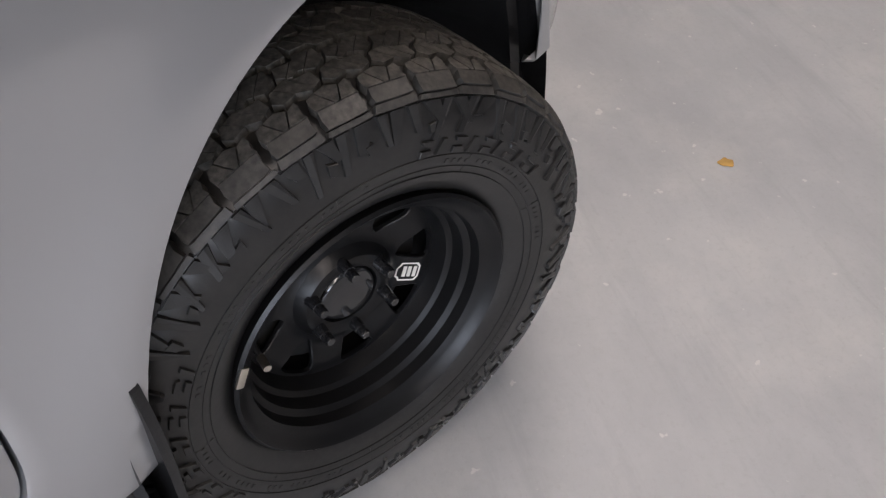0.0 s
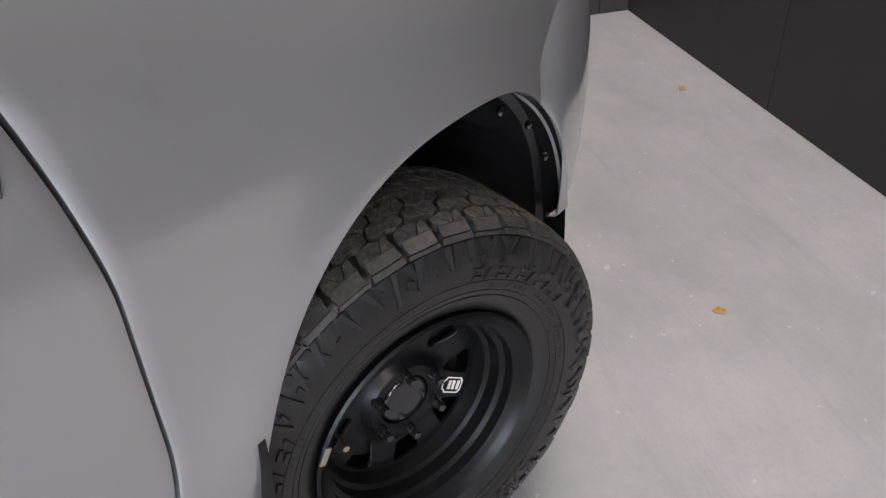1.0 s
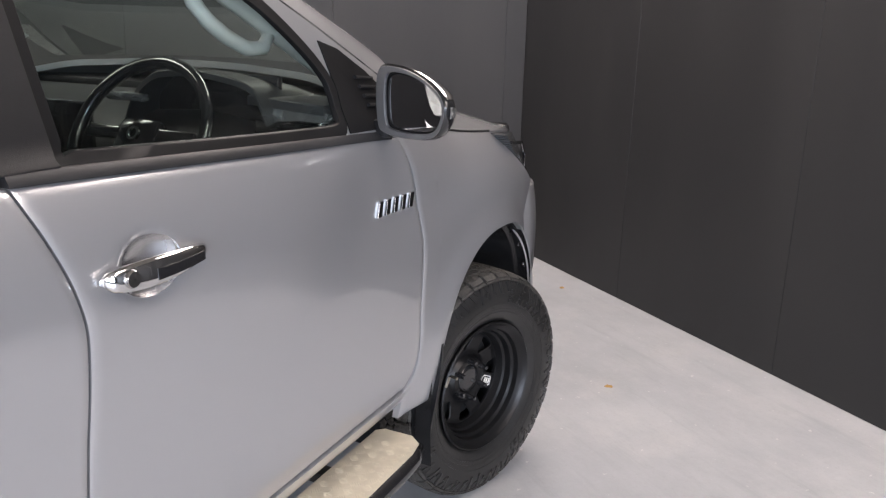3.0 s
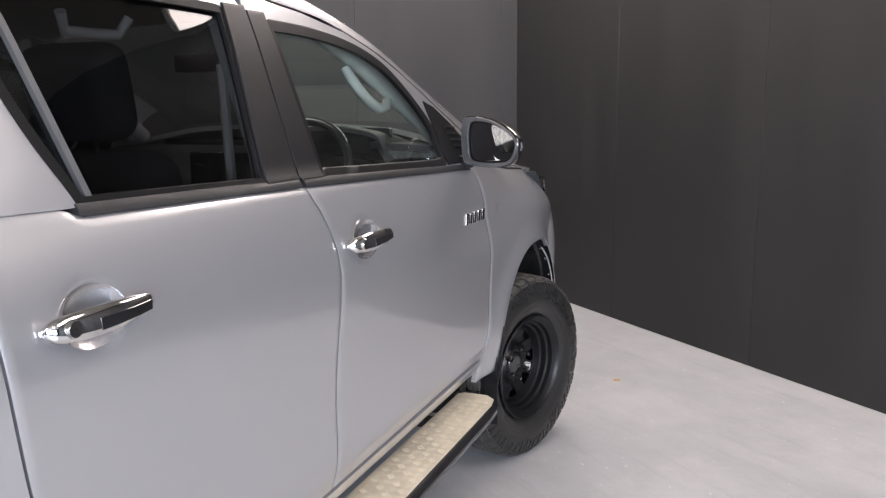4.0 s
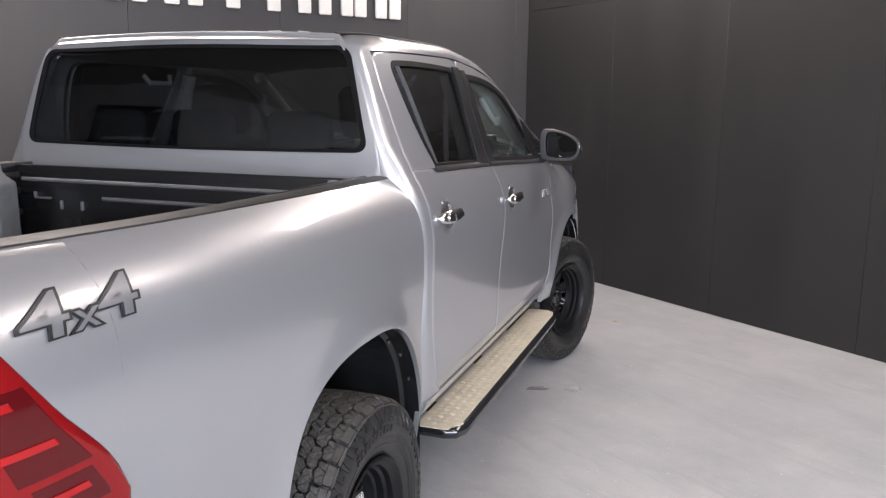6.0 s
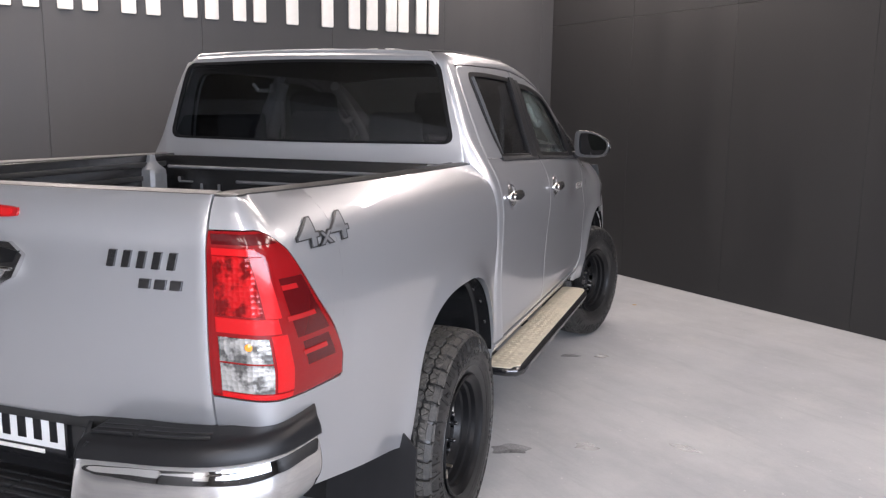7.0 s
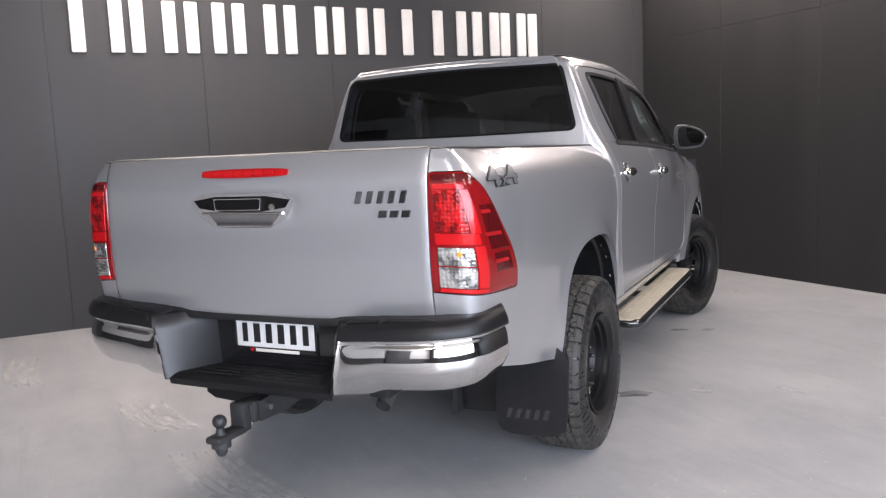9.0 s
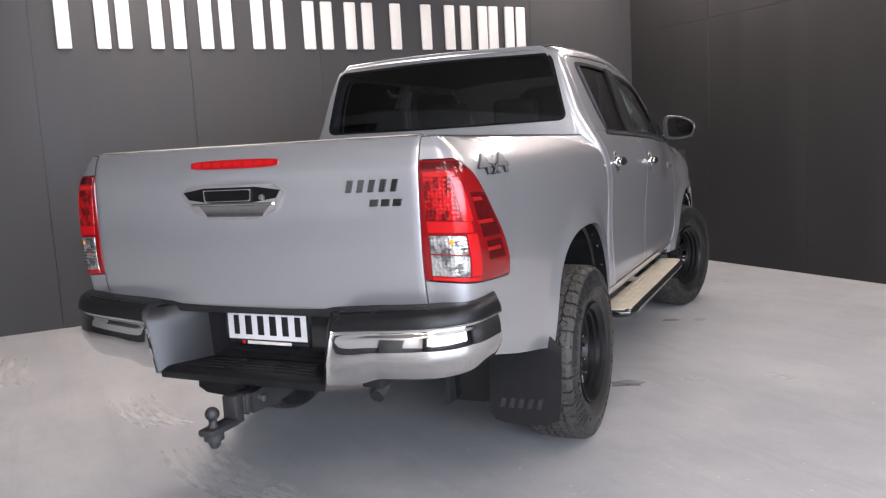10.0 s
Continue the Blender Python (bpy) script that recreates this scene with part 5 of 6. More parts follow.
surround = part("plate_surround", joined(box(0.378, 0.010, 0.022, (0, -1.182, 0.687), 0.002), box(0.378, 0.010, 0.014, (0, -1.182, 0.815), 0.002), box(0.010, 0.010, 0.13, (-0.186, -1.182, 0.751), 0.002), box(0.010, 0.010, 0.13, (0.186, -1.182, 0.751), 0.002)), GLOSS_BLACK, truck, "black plate surround with white lettering bars")
part("surround_bar", box(0.20, 0.003, 0.012, (0.01, -1.188, 0.687), 0.001), SIGN_WHITE, surround)
part("surround_dot", box(0.014, 0.003, 0.013, (-0.108, -1.188, 0.687), 0.001), RED_BRIGHT, surround)
part("surround_bar", box(0.14, 0.003, 0.006, (0.0, -1.188, 0.815), 0.001), SIGN_WHITE, surround)

# tow bar
part("hitch_cover", box(0.50, 0.10, 0.070, (-0.16, -1.13, 0.560), 0.02), BLACK_PLASTIC, truck, "black bumper underside cover")
tow = part("tow_bar", joined(box(0.066, 0.66, 0.062, (0, -1.06, 0.512), 0.006), box(0.078, 0.03, 0.078, (0, -1.365, 0.512), 0.006)), TOW_STEEL, truck, "black steel tow bar")
part("ball_mount", joined(box(0.062, 0.045, 0.105, (0, -1.41, 0.505), 0.008), box(0.066, 0.15, 0.026, (0, -1.49, 0.463), 0.010)), TOW_STEEL, tow, "dropped steel ball mount")
for dx in (-0.045, 0.045):
    o = [(-1.36, 0.475), (-1.36, 0.548), (-1.20, 0.560), (-0.98, 0.575), (-0.98, 0.50), (-1.22, 0.470)]
    part("side_plate", prism(o, lambda a, b, h: (dx + (0.004 if dx > 0 else -0.004) * (1 if h > 0 else -1), a, b), 0.004), TOW_STEEL, tow, "steel side plate")
    for yy, zz in ((-1.32, 0.520), (-1.14, 0.528)):
        part("tow_bolt", moved(lathe([(-0.012, 0.013), (0.012, 0.013), (0.014, 0.009), (0.014, 0.001)], 6), Matrix.Translation((dx + (0.012 if dx > 0 else -0.012), yy, zz))), PIPE, tow, "dull bolt head")
part("tow_ball", moved(lathe([(-0.075, 0.012), (-0.062, 0.020), (-0.045, 0.021), (-0.044, 0.034), (-0.012, 0.034), (-0.010, 0.030), (0.0, 0.020), (0.012, 0.0145), (0.022, 0.0145)] + [(0.046 - 0.025 * math.cos(a), 0.025 * math.sin(a)) for a in np.linspace(0.62, math.pi - 0.02, 14)], 28, "Z"), Matrix.Translation((0, -1.52, 0.475))), TOW_STEEL, tow, "dull steel tow ball")
part("ball_nut", moved(lathe([(0, 0.024), (0.022, 0.024), (0.026, 0.018), (0.026, 0.001)], 6, "Z"), Matrix.Translation((0, -1.52, 0.422))), TOW_STEEL, tow)
pipe_way = [(0.40, -0.45, 0.60), (0.405, -0.80, 0.59), (0.41, -0.95, 0.575), (0.415, -1.04, 0.545), (0.42, -1.125, 0.495)]
pipe = part("exhaust_pipe", tube(pipe_way, 0.029, 20, False), PIPE, truck, "dull metal exhaust tailpipe")
# capped black plug put in for the shade inside the open pipe
part("pipe_bore", tube([pipe_way[-1], pipe_way[-2], pipe_way[-3]], 0.026, 20, True), CHASSIS, pipe, "sooty black pipe bore")

# mud flaps
def flap(y, x0, x1, z0, z1, lean):
    o = chaikin([(x0, z1), (x1, z1 + 0.02), (x1 + 0.005, z0 + 0.10), (x1 - 0.005, z0 + 0.012), (x0 + 0.10, z0), (x0 + 0.012, z0 + 0.02), (x0, z0 + 0.12)], 1)
    return filled(o, ((x0 + x1) / 2, (z0 + z1) / 2), lambda x, z: (x, y + lean * (z1 - z), z), 3, Vector((0, 0.008, 0)))


for s in (1, -1):
    fl = part("mud_flap", mirror_x(flap(-0.50, 0.625, 0.935, 0.225, 0.60, -0.17), s), BLACK_PLASTIC, truck, "black moulded rear mud flap")
    part("flap_emblem", mirror_x(place_on(lambda a, b, h: (0.775 + a, -0.50 - 0.17 * (0.60 - 0.315 - b) - h, 0.315 + b + 0.02 * a), bar_badge(0.20, 0.040)), s), CAP_PLASTIC, fl, "raised bars moulded in the flap")
    part("mud_flap", mirror_x(filled(chaikin([(0.66, 0.66), (0.89, 0.68), (0.912, 0.690), (0.914, 0.62), (0.904, 0.52), (0.885, 0.40), (0.874, 0.31), (0.84, 0.29), (0.70, 0.29), (0.66, 0.32)], 1), (0.80, 0.50), lambda x, z: (x, 2.738 - 0.03 * (0.70 - z), z), 4, Vector((0, 0.012, 0))), s), BLACK_PLASTIC, truck, "black front mud flap")

# ---- running boards: chequer plate on a black tube frame ----
def running_board():
    y0, y1, x0, x1, z = 0.70, 2.565, 0.795, 0.955, 0.452
    nose = 0.05
    o = [(x0, y0 + 0.02), (x0 + 0.02, y0), (x1 - 0.05, y0), (x1 - 0.03, y0 + 0.005), (x1 - 0.025, y0 + 0.04), (x1, y0 + 0.055), (x1, y1 - 0.09), (x1 - 0.012, y1 - 0.03), (x1 - 0.05, y1), (x0 + 0.02, y1), (x0, y1 - 0.02)]
    n = len(o)
    V = [(x, y, z) for x, y in o] + [(x, y, z - 0.004) for x, y in o]
    F = [tuple(range(n)), tuple(range(2 * n - 1, n - 1, -1))] + [(i, (i + 1) % n, n + (i + 1) % n, n + i) for i in range(n)]
    return V, F


def tread_bars():
    """Raised bars of the chequer plate, in groups of five turned by turns."""
    out = []
    step = 0.0365
    rows, cols = int(1.80 / step), 4
    for i in range(rows):
        for k in range(cols):
            x, y = 0.822 + k * step, 0.738 + i * step
            ang = radians(45 if (i + k) % 2 else -45)
            c, s_ = math.cos(ang), math.sin(ang)
            for b in range(5):
                o = (b - 2) * 0.0058
                ln = 0.0105 if b in (0, 4) else 0.0120
                q = [(x + a * c - (w + o) * s_, y + a * s_ + (w + o) * c) for a, w in ((-ln, 0), (-ln * 0.6, -0.0013), (ln * 0.6, -0.0013), (ln, 0), (ln * 0.6, 0.0013), (-ln * 0.6, 0.0013))]
                mid = (x - o * s_, y + o * c)
                if min(p[0] for p in q) > 0.80 and max(p[0] for p in q) < 0.950:
                    top = [(p[0] * 0.85 + mid[0] * 0.15, p[1] * 0.85 + mid[1] * 0.15, 0.45255) for p in q]
                    out.append(([(*p, 0.4518) for p in q] + top, [(e, (e + 1) % 6, 6 + (e + 1) % 6, 6 + e) for e in range(6)] + [tuple(range(6, 12))]))
    return joined(*out)


tread_data = tread_bars()
for s in (1, -1):
    board = part("running_board", mirror_x(running_board(), s), ALU_BASE, truck, "chequer-plate alloy running board on a black tube", sharp=20)
    part("chequer_relief", mirror_x(tread_data, s), ALU, board, sharp=4)["kind"] = "stuff"
    part("board_tube", mirror_x(tube([(0.80, 0.735, 0.425), (0.90, 0.735, 0.425), (0.935, 0.748, 0.425), (0.952, 0.785, 0.425)] + [(0.952, y, 0.425) for y in np.linspace(0.9, 2.40, 12)] + [(0.950, 2.48, 0.425), (0.93, 2.54, 0.425), (0.89, 2.56, 0.425), (0.80, 2.56, 0.425)], 0.026, 14), s), GLOSS_BLACK, board, "black tube edge")
    for y in (0.95, 1.6, 2.3):
        part("board_bracket", mirror_x(box(0.34, 0.05, 0.03, (0.66, y, 0.43), 0.004), s), CHASSIS, board)

# ---- door mirrors ----
M_OUT = chaikin([(0.880, 1.345), (0.874, 1.43), (0.878, 1.490), (0.900, 1.506), (0.98, 1.500), (1.045, 1.474), (1.088, 1.440), (1.097, 1.405), (1.083, 1.358), (1.055, 1.334), (0.97, 1.326), (0.90, 1.330)], 2)
M_MID = (0.982, 1.417)


def mirror_place(x, z, d, k=1.0):
    """A point of the mirror head: its own outline, turned towards the driver; d runs forward into the housing."""
    a = (x - 0.982) * 1.05 * k
    return 0.971 + a + 0.223 * d, 2.391 + 0.572 * d - 0.407 * a, 1.423 + (z - 1.417) * 0.935 * k


def mirror_loops(rows):
    A, _ = loops(M_OUT, M_OUT, M_MID, 56)
    n = len(A)
    V = [mirror_place(a[0], a[1], d, k) for d, k in rows for a in A]
    F = [(j * n + i, j * n + (i + 1) % n, (j + 1) * n + (i + 1) % n, (j + 1) * n + i) for j in range(len(rows) - 1) for i in range(n)]
    return V, F, n


def mirror_shell():
    rows = [(0.0, 0.99), (0.006, 1.025), (0.020, 1.04), (0.050, 1.0), (0.070, 0.93), (0.085, 0.80), (0.097, 0.55), (0.102, 0.28)]
    V, F, n = mirror_loops(rows)
    return V, F + [tuple(range((len(rows) - 1) * n, len(rows) * n))]


def mirror_cap():
    """The bright upper shell, a little proud of the housing."""
    V, F, n = mirror_loops([(0.012, 1.055), (0.022, 1.062), (0.050, 1.022), (0.070, 0.952), (0.086, 0.82), (0.099, 0.56), (0.104, 0.30)])
    return V, [f for f in F if all(V[i][2] > 1.432 + 0.10 * max(0, V[i][0] - 1.04) for i in f)]


def mirror_lamp():
    """The clear turn lamp let into the housing's outer end."""
    V, F, n = mirror_loops([(0.020, 1.052), (0.034, 1.050), (0.050, 1.018), (0.064, 0.975)])
    return V, [f for f in F if all(V[i][0] > 1.03 and 1.396 < V[i][2] < 1.430 for i in f)]


for s in (1, -1):
    mir = part("door_mirror", mirror_x(mirror_shell(), s), GLOSS_BLACK, truck, "gloss black door mirror with a chrome cap")
    part("mirror_cap", mirror_x(mirror_cap(), s), CHROME, mir, "chrome mirror cap")
    grown = lambda k, shift=0.0: [tuple(np.array(M_MID) + (np.array(p) - np.array(M_MID)) * k + np.array((shift, 0.0))) for p in M_OUT]
    part("mirror_rim", mirror_x(ring(grown(1.0), grown(0.84, 0.011), M_MID, lambda x, z: mirror_place(x, z, -0.004), 3, Vector((0, 0.02, 0))), s), SATIN_GREY, mir, "dark grey mirror rim")
    part("mirror_bezel", mirror_x(ring(grown(0.845, 0.011), grown(0.78, 0.011), M_MID, lambda x, z: mirror_place(x, z, 0.010), 2, Vector((0, 0.01, 0))), s), SEAL, mir, "black bezel round the glass")
    part("mirror_glass", mirror_x(filled(grown(0.79, 0.011), M_MID, lambda x, z: mirror_place(x, z, 0.014), 4, Vector((0, 0.004, 0))), s), MIRROR, mir, "silvered mirror glass")
    part("mirror_arm", mirror_x(box(0.060, 0.050, 0.046, (0.862, 2.468, 1.348), 0.014), s), BLACK_PLASTIC, mir, "black mirror arm")
    part("turn_lamp", mirror_x(mirror_lamp(), s), CLEAR_LENS, mir, "clear turn signal lens")
    sail = [(2.318, 1.350), (2.55, 1.342), (2.585, 1.415), (2.50, 1.485), (2.40, 1.540), (2.322, 1.560), (2.336, 1.45)]
    sl = part("sail_panel", mirror_x(filled(sail, (2.45, 1.43), lambda y, z: (cab_x(y, z) + 0.004, y, z), 3, Vector((-0.01, 0, 0))), s), SEAL, truck, "black sail panel with louvres")
    for k in range(4):
        z = 1.405 + 0.022 * k
        part("louvre", mirror_x(tube([(cab_x(y, z) + 0.008, y, z - 0.08 * (y - 2.45)) for y in (2.45 - 0.006 * k, 2.50, 2.555 - 0.012 * k)], 0.005, 6), s), BLACK_PLASTIC, sl)

# ---- wheels: axle along x, outside at +x ----
tyre_prof = [(-0.098, 0.222), (-0.112, 0.236), (-0.124, 0.262), (-0.133, 0.300), (-0.130, 0.338), (-0.122, 0.362), (-0.112, 0.378), (-0.095, 0.386), (-0.05, 0.390), (0.0, 0.391)]
tyre_prof = tyre_prof + [(-a, r) for a, r in reversed(tyre_prof[:-1])]
_len = np.r_[0, np.cumsum([math.dist(a, b) for a, b in zip(tyre_prof, tyre_prof[1:])])]
tp_a, tp_r = curve(_len, [p[0] for p in tyre_prof]), curve(_len, [p[1] for p in tyre_prof])
MID_S = _len[-1] / 2


def tyre_at(th, s, h):
    """A point on the tyre: angle, way along its section from the middle of the tread outwards, height."""
    q = MID_S + s
    a, r = tp_a(q), tp_r(q)
    da, dr = tp_a(q + 0.002) - tp_a(q - 0.002), tp_r(q + 0.002) - tp_r(q - 0.002)
    n = math.hypot(da, dr) + 1e-9
    a, r = a - dr / n * h * 1.0, r + da / n * h
    return a, r * math.cos(th), r * math.sin(th)


def tyre_mesh():
    out = [lathe([(tp_a(q), tp_r(q)) for q in np.linspace(0, _len[-1], 44)], 120)]
    return joined(*out)


def clipped(poly, p, n):
    """The part of a polygon on the side of p to which n points."""
    out = []
    d = [(a - p[0]) * n[0] + (b - p[1]) * n[1] for a, b in poly]
    for k in range(len(poly)):
        j = (k + 1) % len(poly)
        if d[k] >= 0:
            out.append(poly[k])
        if d[k] * d[j] < 0:
            t = d[k] / (d[k] - d[j])
            out.append((poly[k][0] + (poly[j][0] - poly[k][0]) * t, poly[k][1] + (poly[j][1] - poly[k][1]) * t))
    return out


def sliced(poly, cuts, gap):
    """Splits a polygon by slanted sipes; a cut is a place and a slant."""
    pieces = []
    rest = poly
    for a, b, slant in cuts:
        n = (1.0, -slant)
        left = clipped(rest, (a - gap / 2, b), (-n[0], -n[1]))
        rest = clipped(rest, (a + gap / 2, b), n)
        if len(left) > 2:
            pieces.append(left)
    return pieces + ([rest] if len(rest) > 2 else [])


TREAD_N = 38


def tread_mesh():
    """Blocks of an all-terrain tread: two interlocked centre rows and big shoulder blocks that reach down the side."""
    N, out = TREAD_N, []
    P = 2 * math.pi / N
    for k in range(N):
        for sgn in (1, -1):
            off = 0.0 if sgn > 0 else 0.5
            f = lambda a, b, h: tyre_at((k + off + a) * P, sgn * b, h)
            alt = 0.006 if k % 2 else 0.0
            for q, cuts in (
                ([(0.04, 0.003), (0.42, 0.001), (0.52, 0.010), (0.90, 0.008), (0.98, 0.026), (0.74, 0.037), (0.58, 0.030), (0.30, 0.038), (0.03, 0.026)], [(0.33, 0.02, 12.0), (0.68, 0.02, 12.0)]),
                ([(0.44, 0.040), (0.74, 0.040), (0.92, 0.034), (1.26, 0.042), (1.36, 0.058), (1.20, 0.068), (0.90, 0.062), (0.66, 0.069), (0.42, 0.060)], [(0.72, 0.05, -12.0), (1.06, 0.05, -12.0)]),
            ):
                for piece in sliced(q, cuts, 0.022):
                    out.append(prism(piece, f, 0.0120, 0.02))
            # shoulder crown cut by hooked sipes
            crown = [(0.07, 0.072), (0.24, 0.077), (0.46, 0.070), (0.72, 0.074), (0.88, 0.078), (0.925, 0.088), (0.89, 0.0975), (0.06, 0.0975), (0.09, 0.089), (0.04, 0.081)]
            for piece in sliced(crown, [(0.32, 0.085, 8.0), (0.63, 0.085, -8.0)], 0.028):
                out.append(prism(piece, f, 0.0125, 0.02))
    return joined(*out)


def flank_mesh():
    """The smooth flanks of the shoulder blocks, each with a lower band set back a little."""
    N, out = TREAD_N, []
    P = 2 * math.pi / N
    for k in range(N):
        for sgn in (1, -1):
            off = 0.0 if sgn > 0 else 0.5
            f = lambda a, b, h: tyre_at((k + off + a) * P, sgn * b, h)
            alt = 0.003 if k % 2 else 0.0
            out.append(prism([(0.06, 0.0978), (0.89, 0.0978), (0.93, 0.107), (0.90, 0.1125 + alt), (0.50, 0.1135 + alt), (0.08, 0.1125 + alt), (0.10, 0.106)], f, 0.0122, 0.03))
            out.append(prism([(0.03, 0.1140 + alt), (0.93, 0.1140 + alt), (0.97, 0.1215), (0.50, 0.1225), (0.01, 0.1215)], f, 0.0095, 0.03))
    return joined(*out)


def shard(f, a0, a1, s0, s1, tip, h):
    """A wedge-shaped side lug: tall and wide at the shoulder, running down to a slanted tip, with a ridge along it."""
    w = (a1 - a0) * 0.55
    mid = a0 + (a1 - a0) * 0.38
    base = [f(a0, s0, -0.003), f(a1, s0, -0.003), f(tip + w, s1, -0.003), f(tip, s1, -0.003)]
    top = [f(a0 + 0.012, s0 + 0.001, h * 0.85), f(mid, s0 + 0.0005, h), f(a1 - 0.012, s0 + 0.001, h * 0.80), f(tip + w - 0.012, s1 - 0.002, h * 0.55), f(tip + 0.012, s1 - 0.002, h * 0.70)]
    V = [Vector(v) for v in base + top]
    F = [(4, 5, 8), (5, 6, 7), (5, 7, 8), (0, 4, 8, 3), (1, 2, 7, 6), (2, 3, 8, 7), (0, 1, 6, 5, 4)]
    return V, F


def ring_line(s0, w, h, sgn, n=96):
    """A thin raised ring round the sidewall."""
    V, F = [], []
    for j in range(n):
        a = j * 2 * math.pi / n
        V += [tyre_at(a, sgn * s0, -0.001), tyre_at(a, sgn * (s0 + w * 0.3), h), tyre_at(a, sgn * (s0 + w * 0.7), h), tyre_at(a, sgn * (s0 + w), -0.001)]
        b = (j + 1) % n
        F += [(4 * j + i, 4 * b + i, 4 * b + i + 1, 4 * j + i + 1) for i in range(3)]
    return V, F


def lug_mesh():
    """Side lugs below the shoulder and plain raised shapes on the sidewall."""
    N, out = 24, []
    P = 2 * math.pi / N
    for sgn in (1, -1):
        for k in range(N):
            f = lambda a, b, h: tyre_at((k + a) * P, sgn * b, h)
            d = 0.008 * math.sin(k * 2.3)
            lean = (0.16, -0.10, 0.06, -0.16)[k % 4]
            out.append(shard(f, 0.02, 0.22, 0.1235, 0.166 + d, 0.10 + lean, 0.0080))
            out.append(shard(f, 0.25, 0.47, 0.1235, 0.158 - d, 0.26 - lean, 0.0070))
            out.append(shard(f, 0.50, 0.66, 0.1235, 0.171 + d, 0.58 + lean, 0.0085))
            out.append(shard(f, 0.70, 0.97, 0.1235, 0.152 - d, 0.76 - lean, 0.0065))
            if k % 3 == 0:
                out.append(prism([(0.30, 0.150), (0.44, 0.146), (0.47, 0.160), (0.36, 0.166)], f, 0.0055, 0.12))
            else:
                out.append(prism([(0.78, 0.148), (0.90, 0.151), (0.86, 0.163), (0.80, 0.160)], f, 0.0050, 0.12))
        for s0, w, h in ((0.1225, 0.0016, 0.0035), (0.1965, 0.0013, 0.0012), (0.2165, 0.0012, 0.0010), (0.2285, 0.0016, 0.0016)):
            out.append(ring_line(s0, w, h, sgn))
        # small dashes where fine print runs, and ticks across the bead band
        for j in range(150):
            if j % 10 in (3, 8, 9) or j % 37 > 28:
                continue
            a = j * 2 * math.pi / 150
            out.append(prism([(a, 0.2045), (a + 0.016, 0.2045), (a + 0.018, 0.2105), (a + 0.003, 0.2105)], lambda p, b, h: tyre_at(p, sgn * b, h), 0.0009))
        for j in range(9):
            a = 0.3 + j * 2 * math.pi / 9
            out.append(prism([(a, 0.198), (a + 0.005, 0.198), (a + 0.005, 0.226), (a, 0.226)], lambda p, b, h: tyre_at(p, sgn * b, h), 0.0010))
    # plain slanted shapes where the maker's lettering runs
    for start, count, stepa in ((0.50, 5, 0.17), (2.55, 6, 0.19), (5.15, 2, 0.16)):
        for j in range(count):
            a = start + j * stepa
            g = lambda p, b, h: tyre_at(p, b, h)
            out.append(prism([(a, 0.1725), (a + 0.022, 0.1725), (a + 0.052, 0.1935), (a + 0.030, 0.1935)], g, 0.0040, 0.10))
            out.append(prism([(a + 0.065, 0.1725), (a + 0.125, 0.1725), (a + 0.120, 0.1780), (a + 0.062, 0.1780)], g, 0.0040, 0.10))
            out.append(prism([(a + 0.075, 0.1850), (a + 0.128, 0.1850), (a + 0.136, 0.1935), (a + 0.083, 0.1935)], g, 0.0040, 0.10))
    return joined(*out)


def face_x(r):
    """How far out the wheel's disc stands at a radius."""
    return curve([0.0, 0.055, 0.075, 0.088, 0.105, 0.150, 0.168, 0.18], [0.036, 0.036, 0.034, 0.020, 0.014, 0.024, 0.022, 0.006])(r)


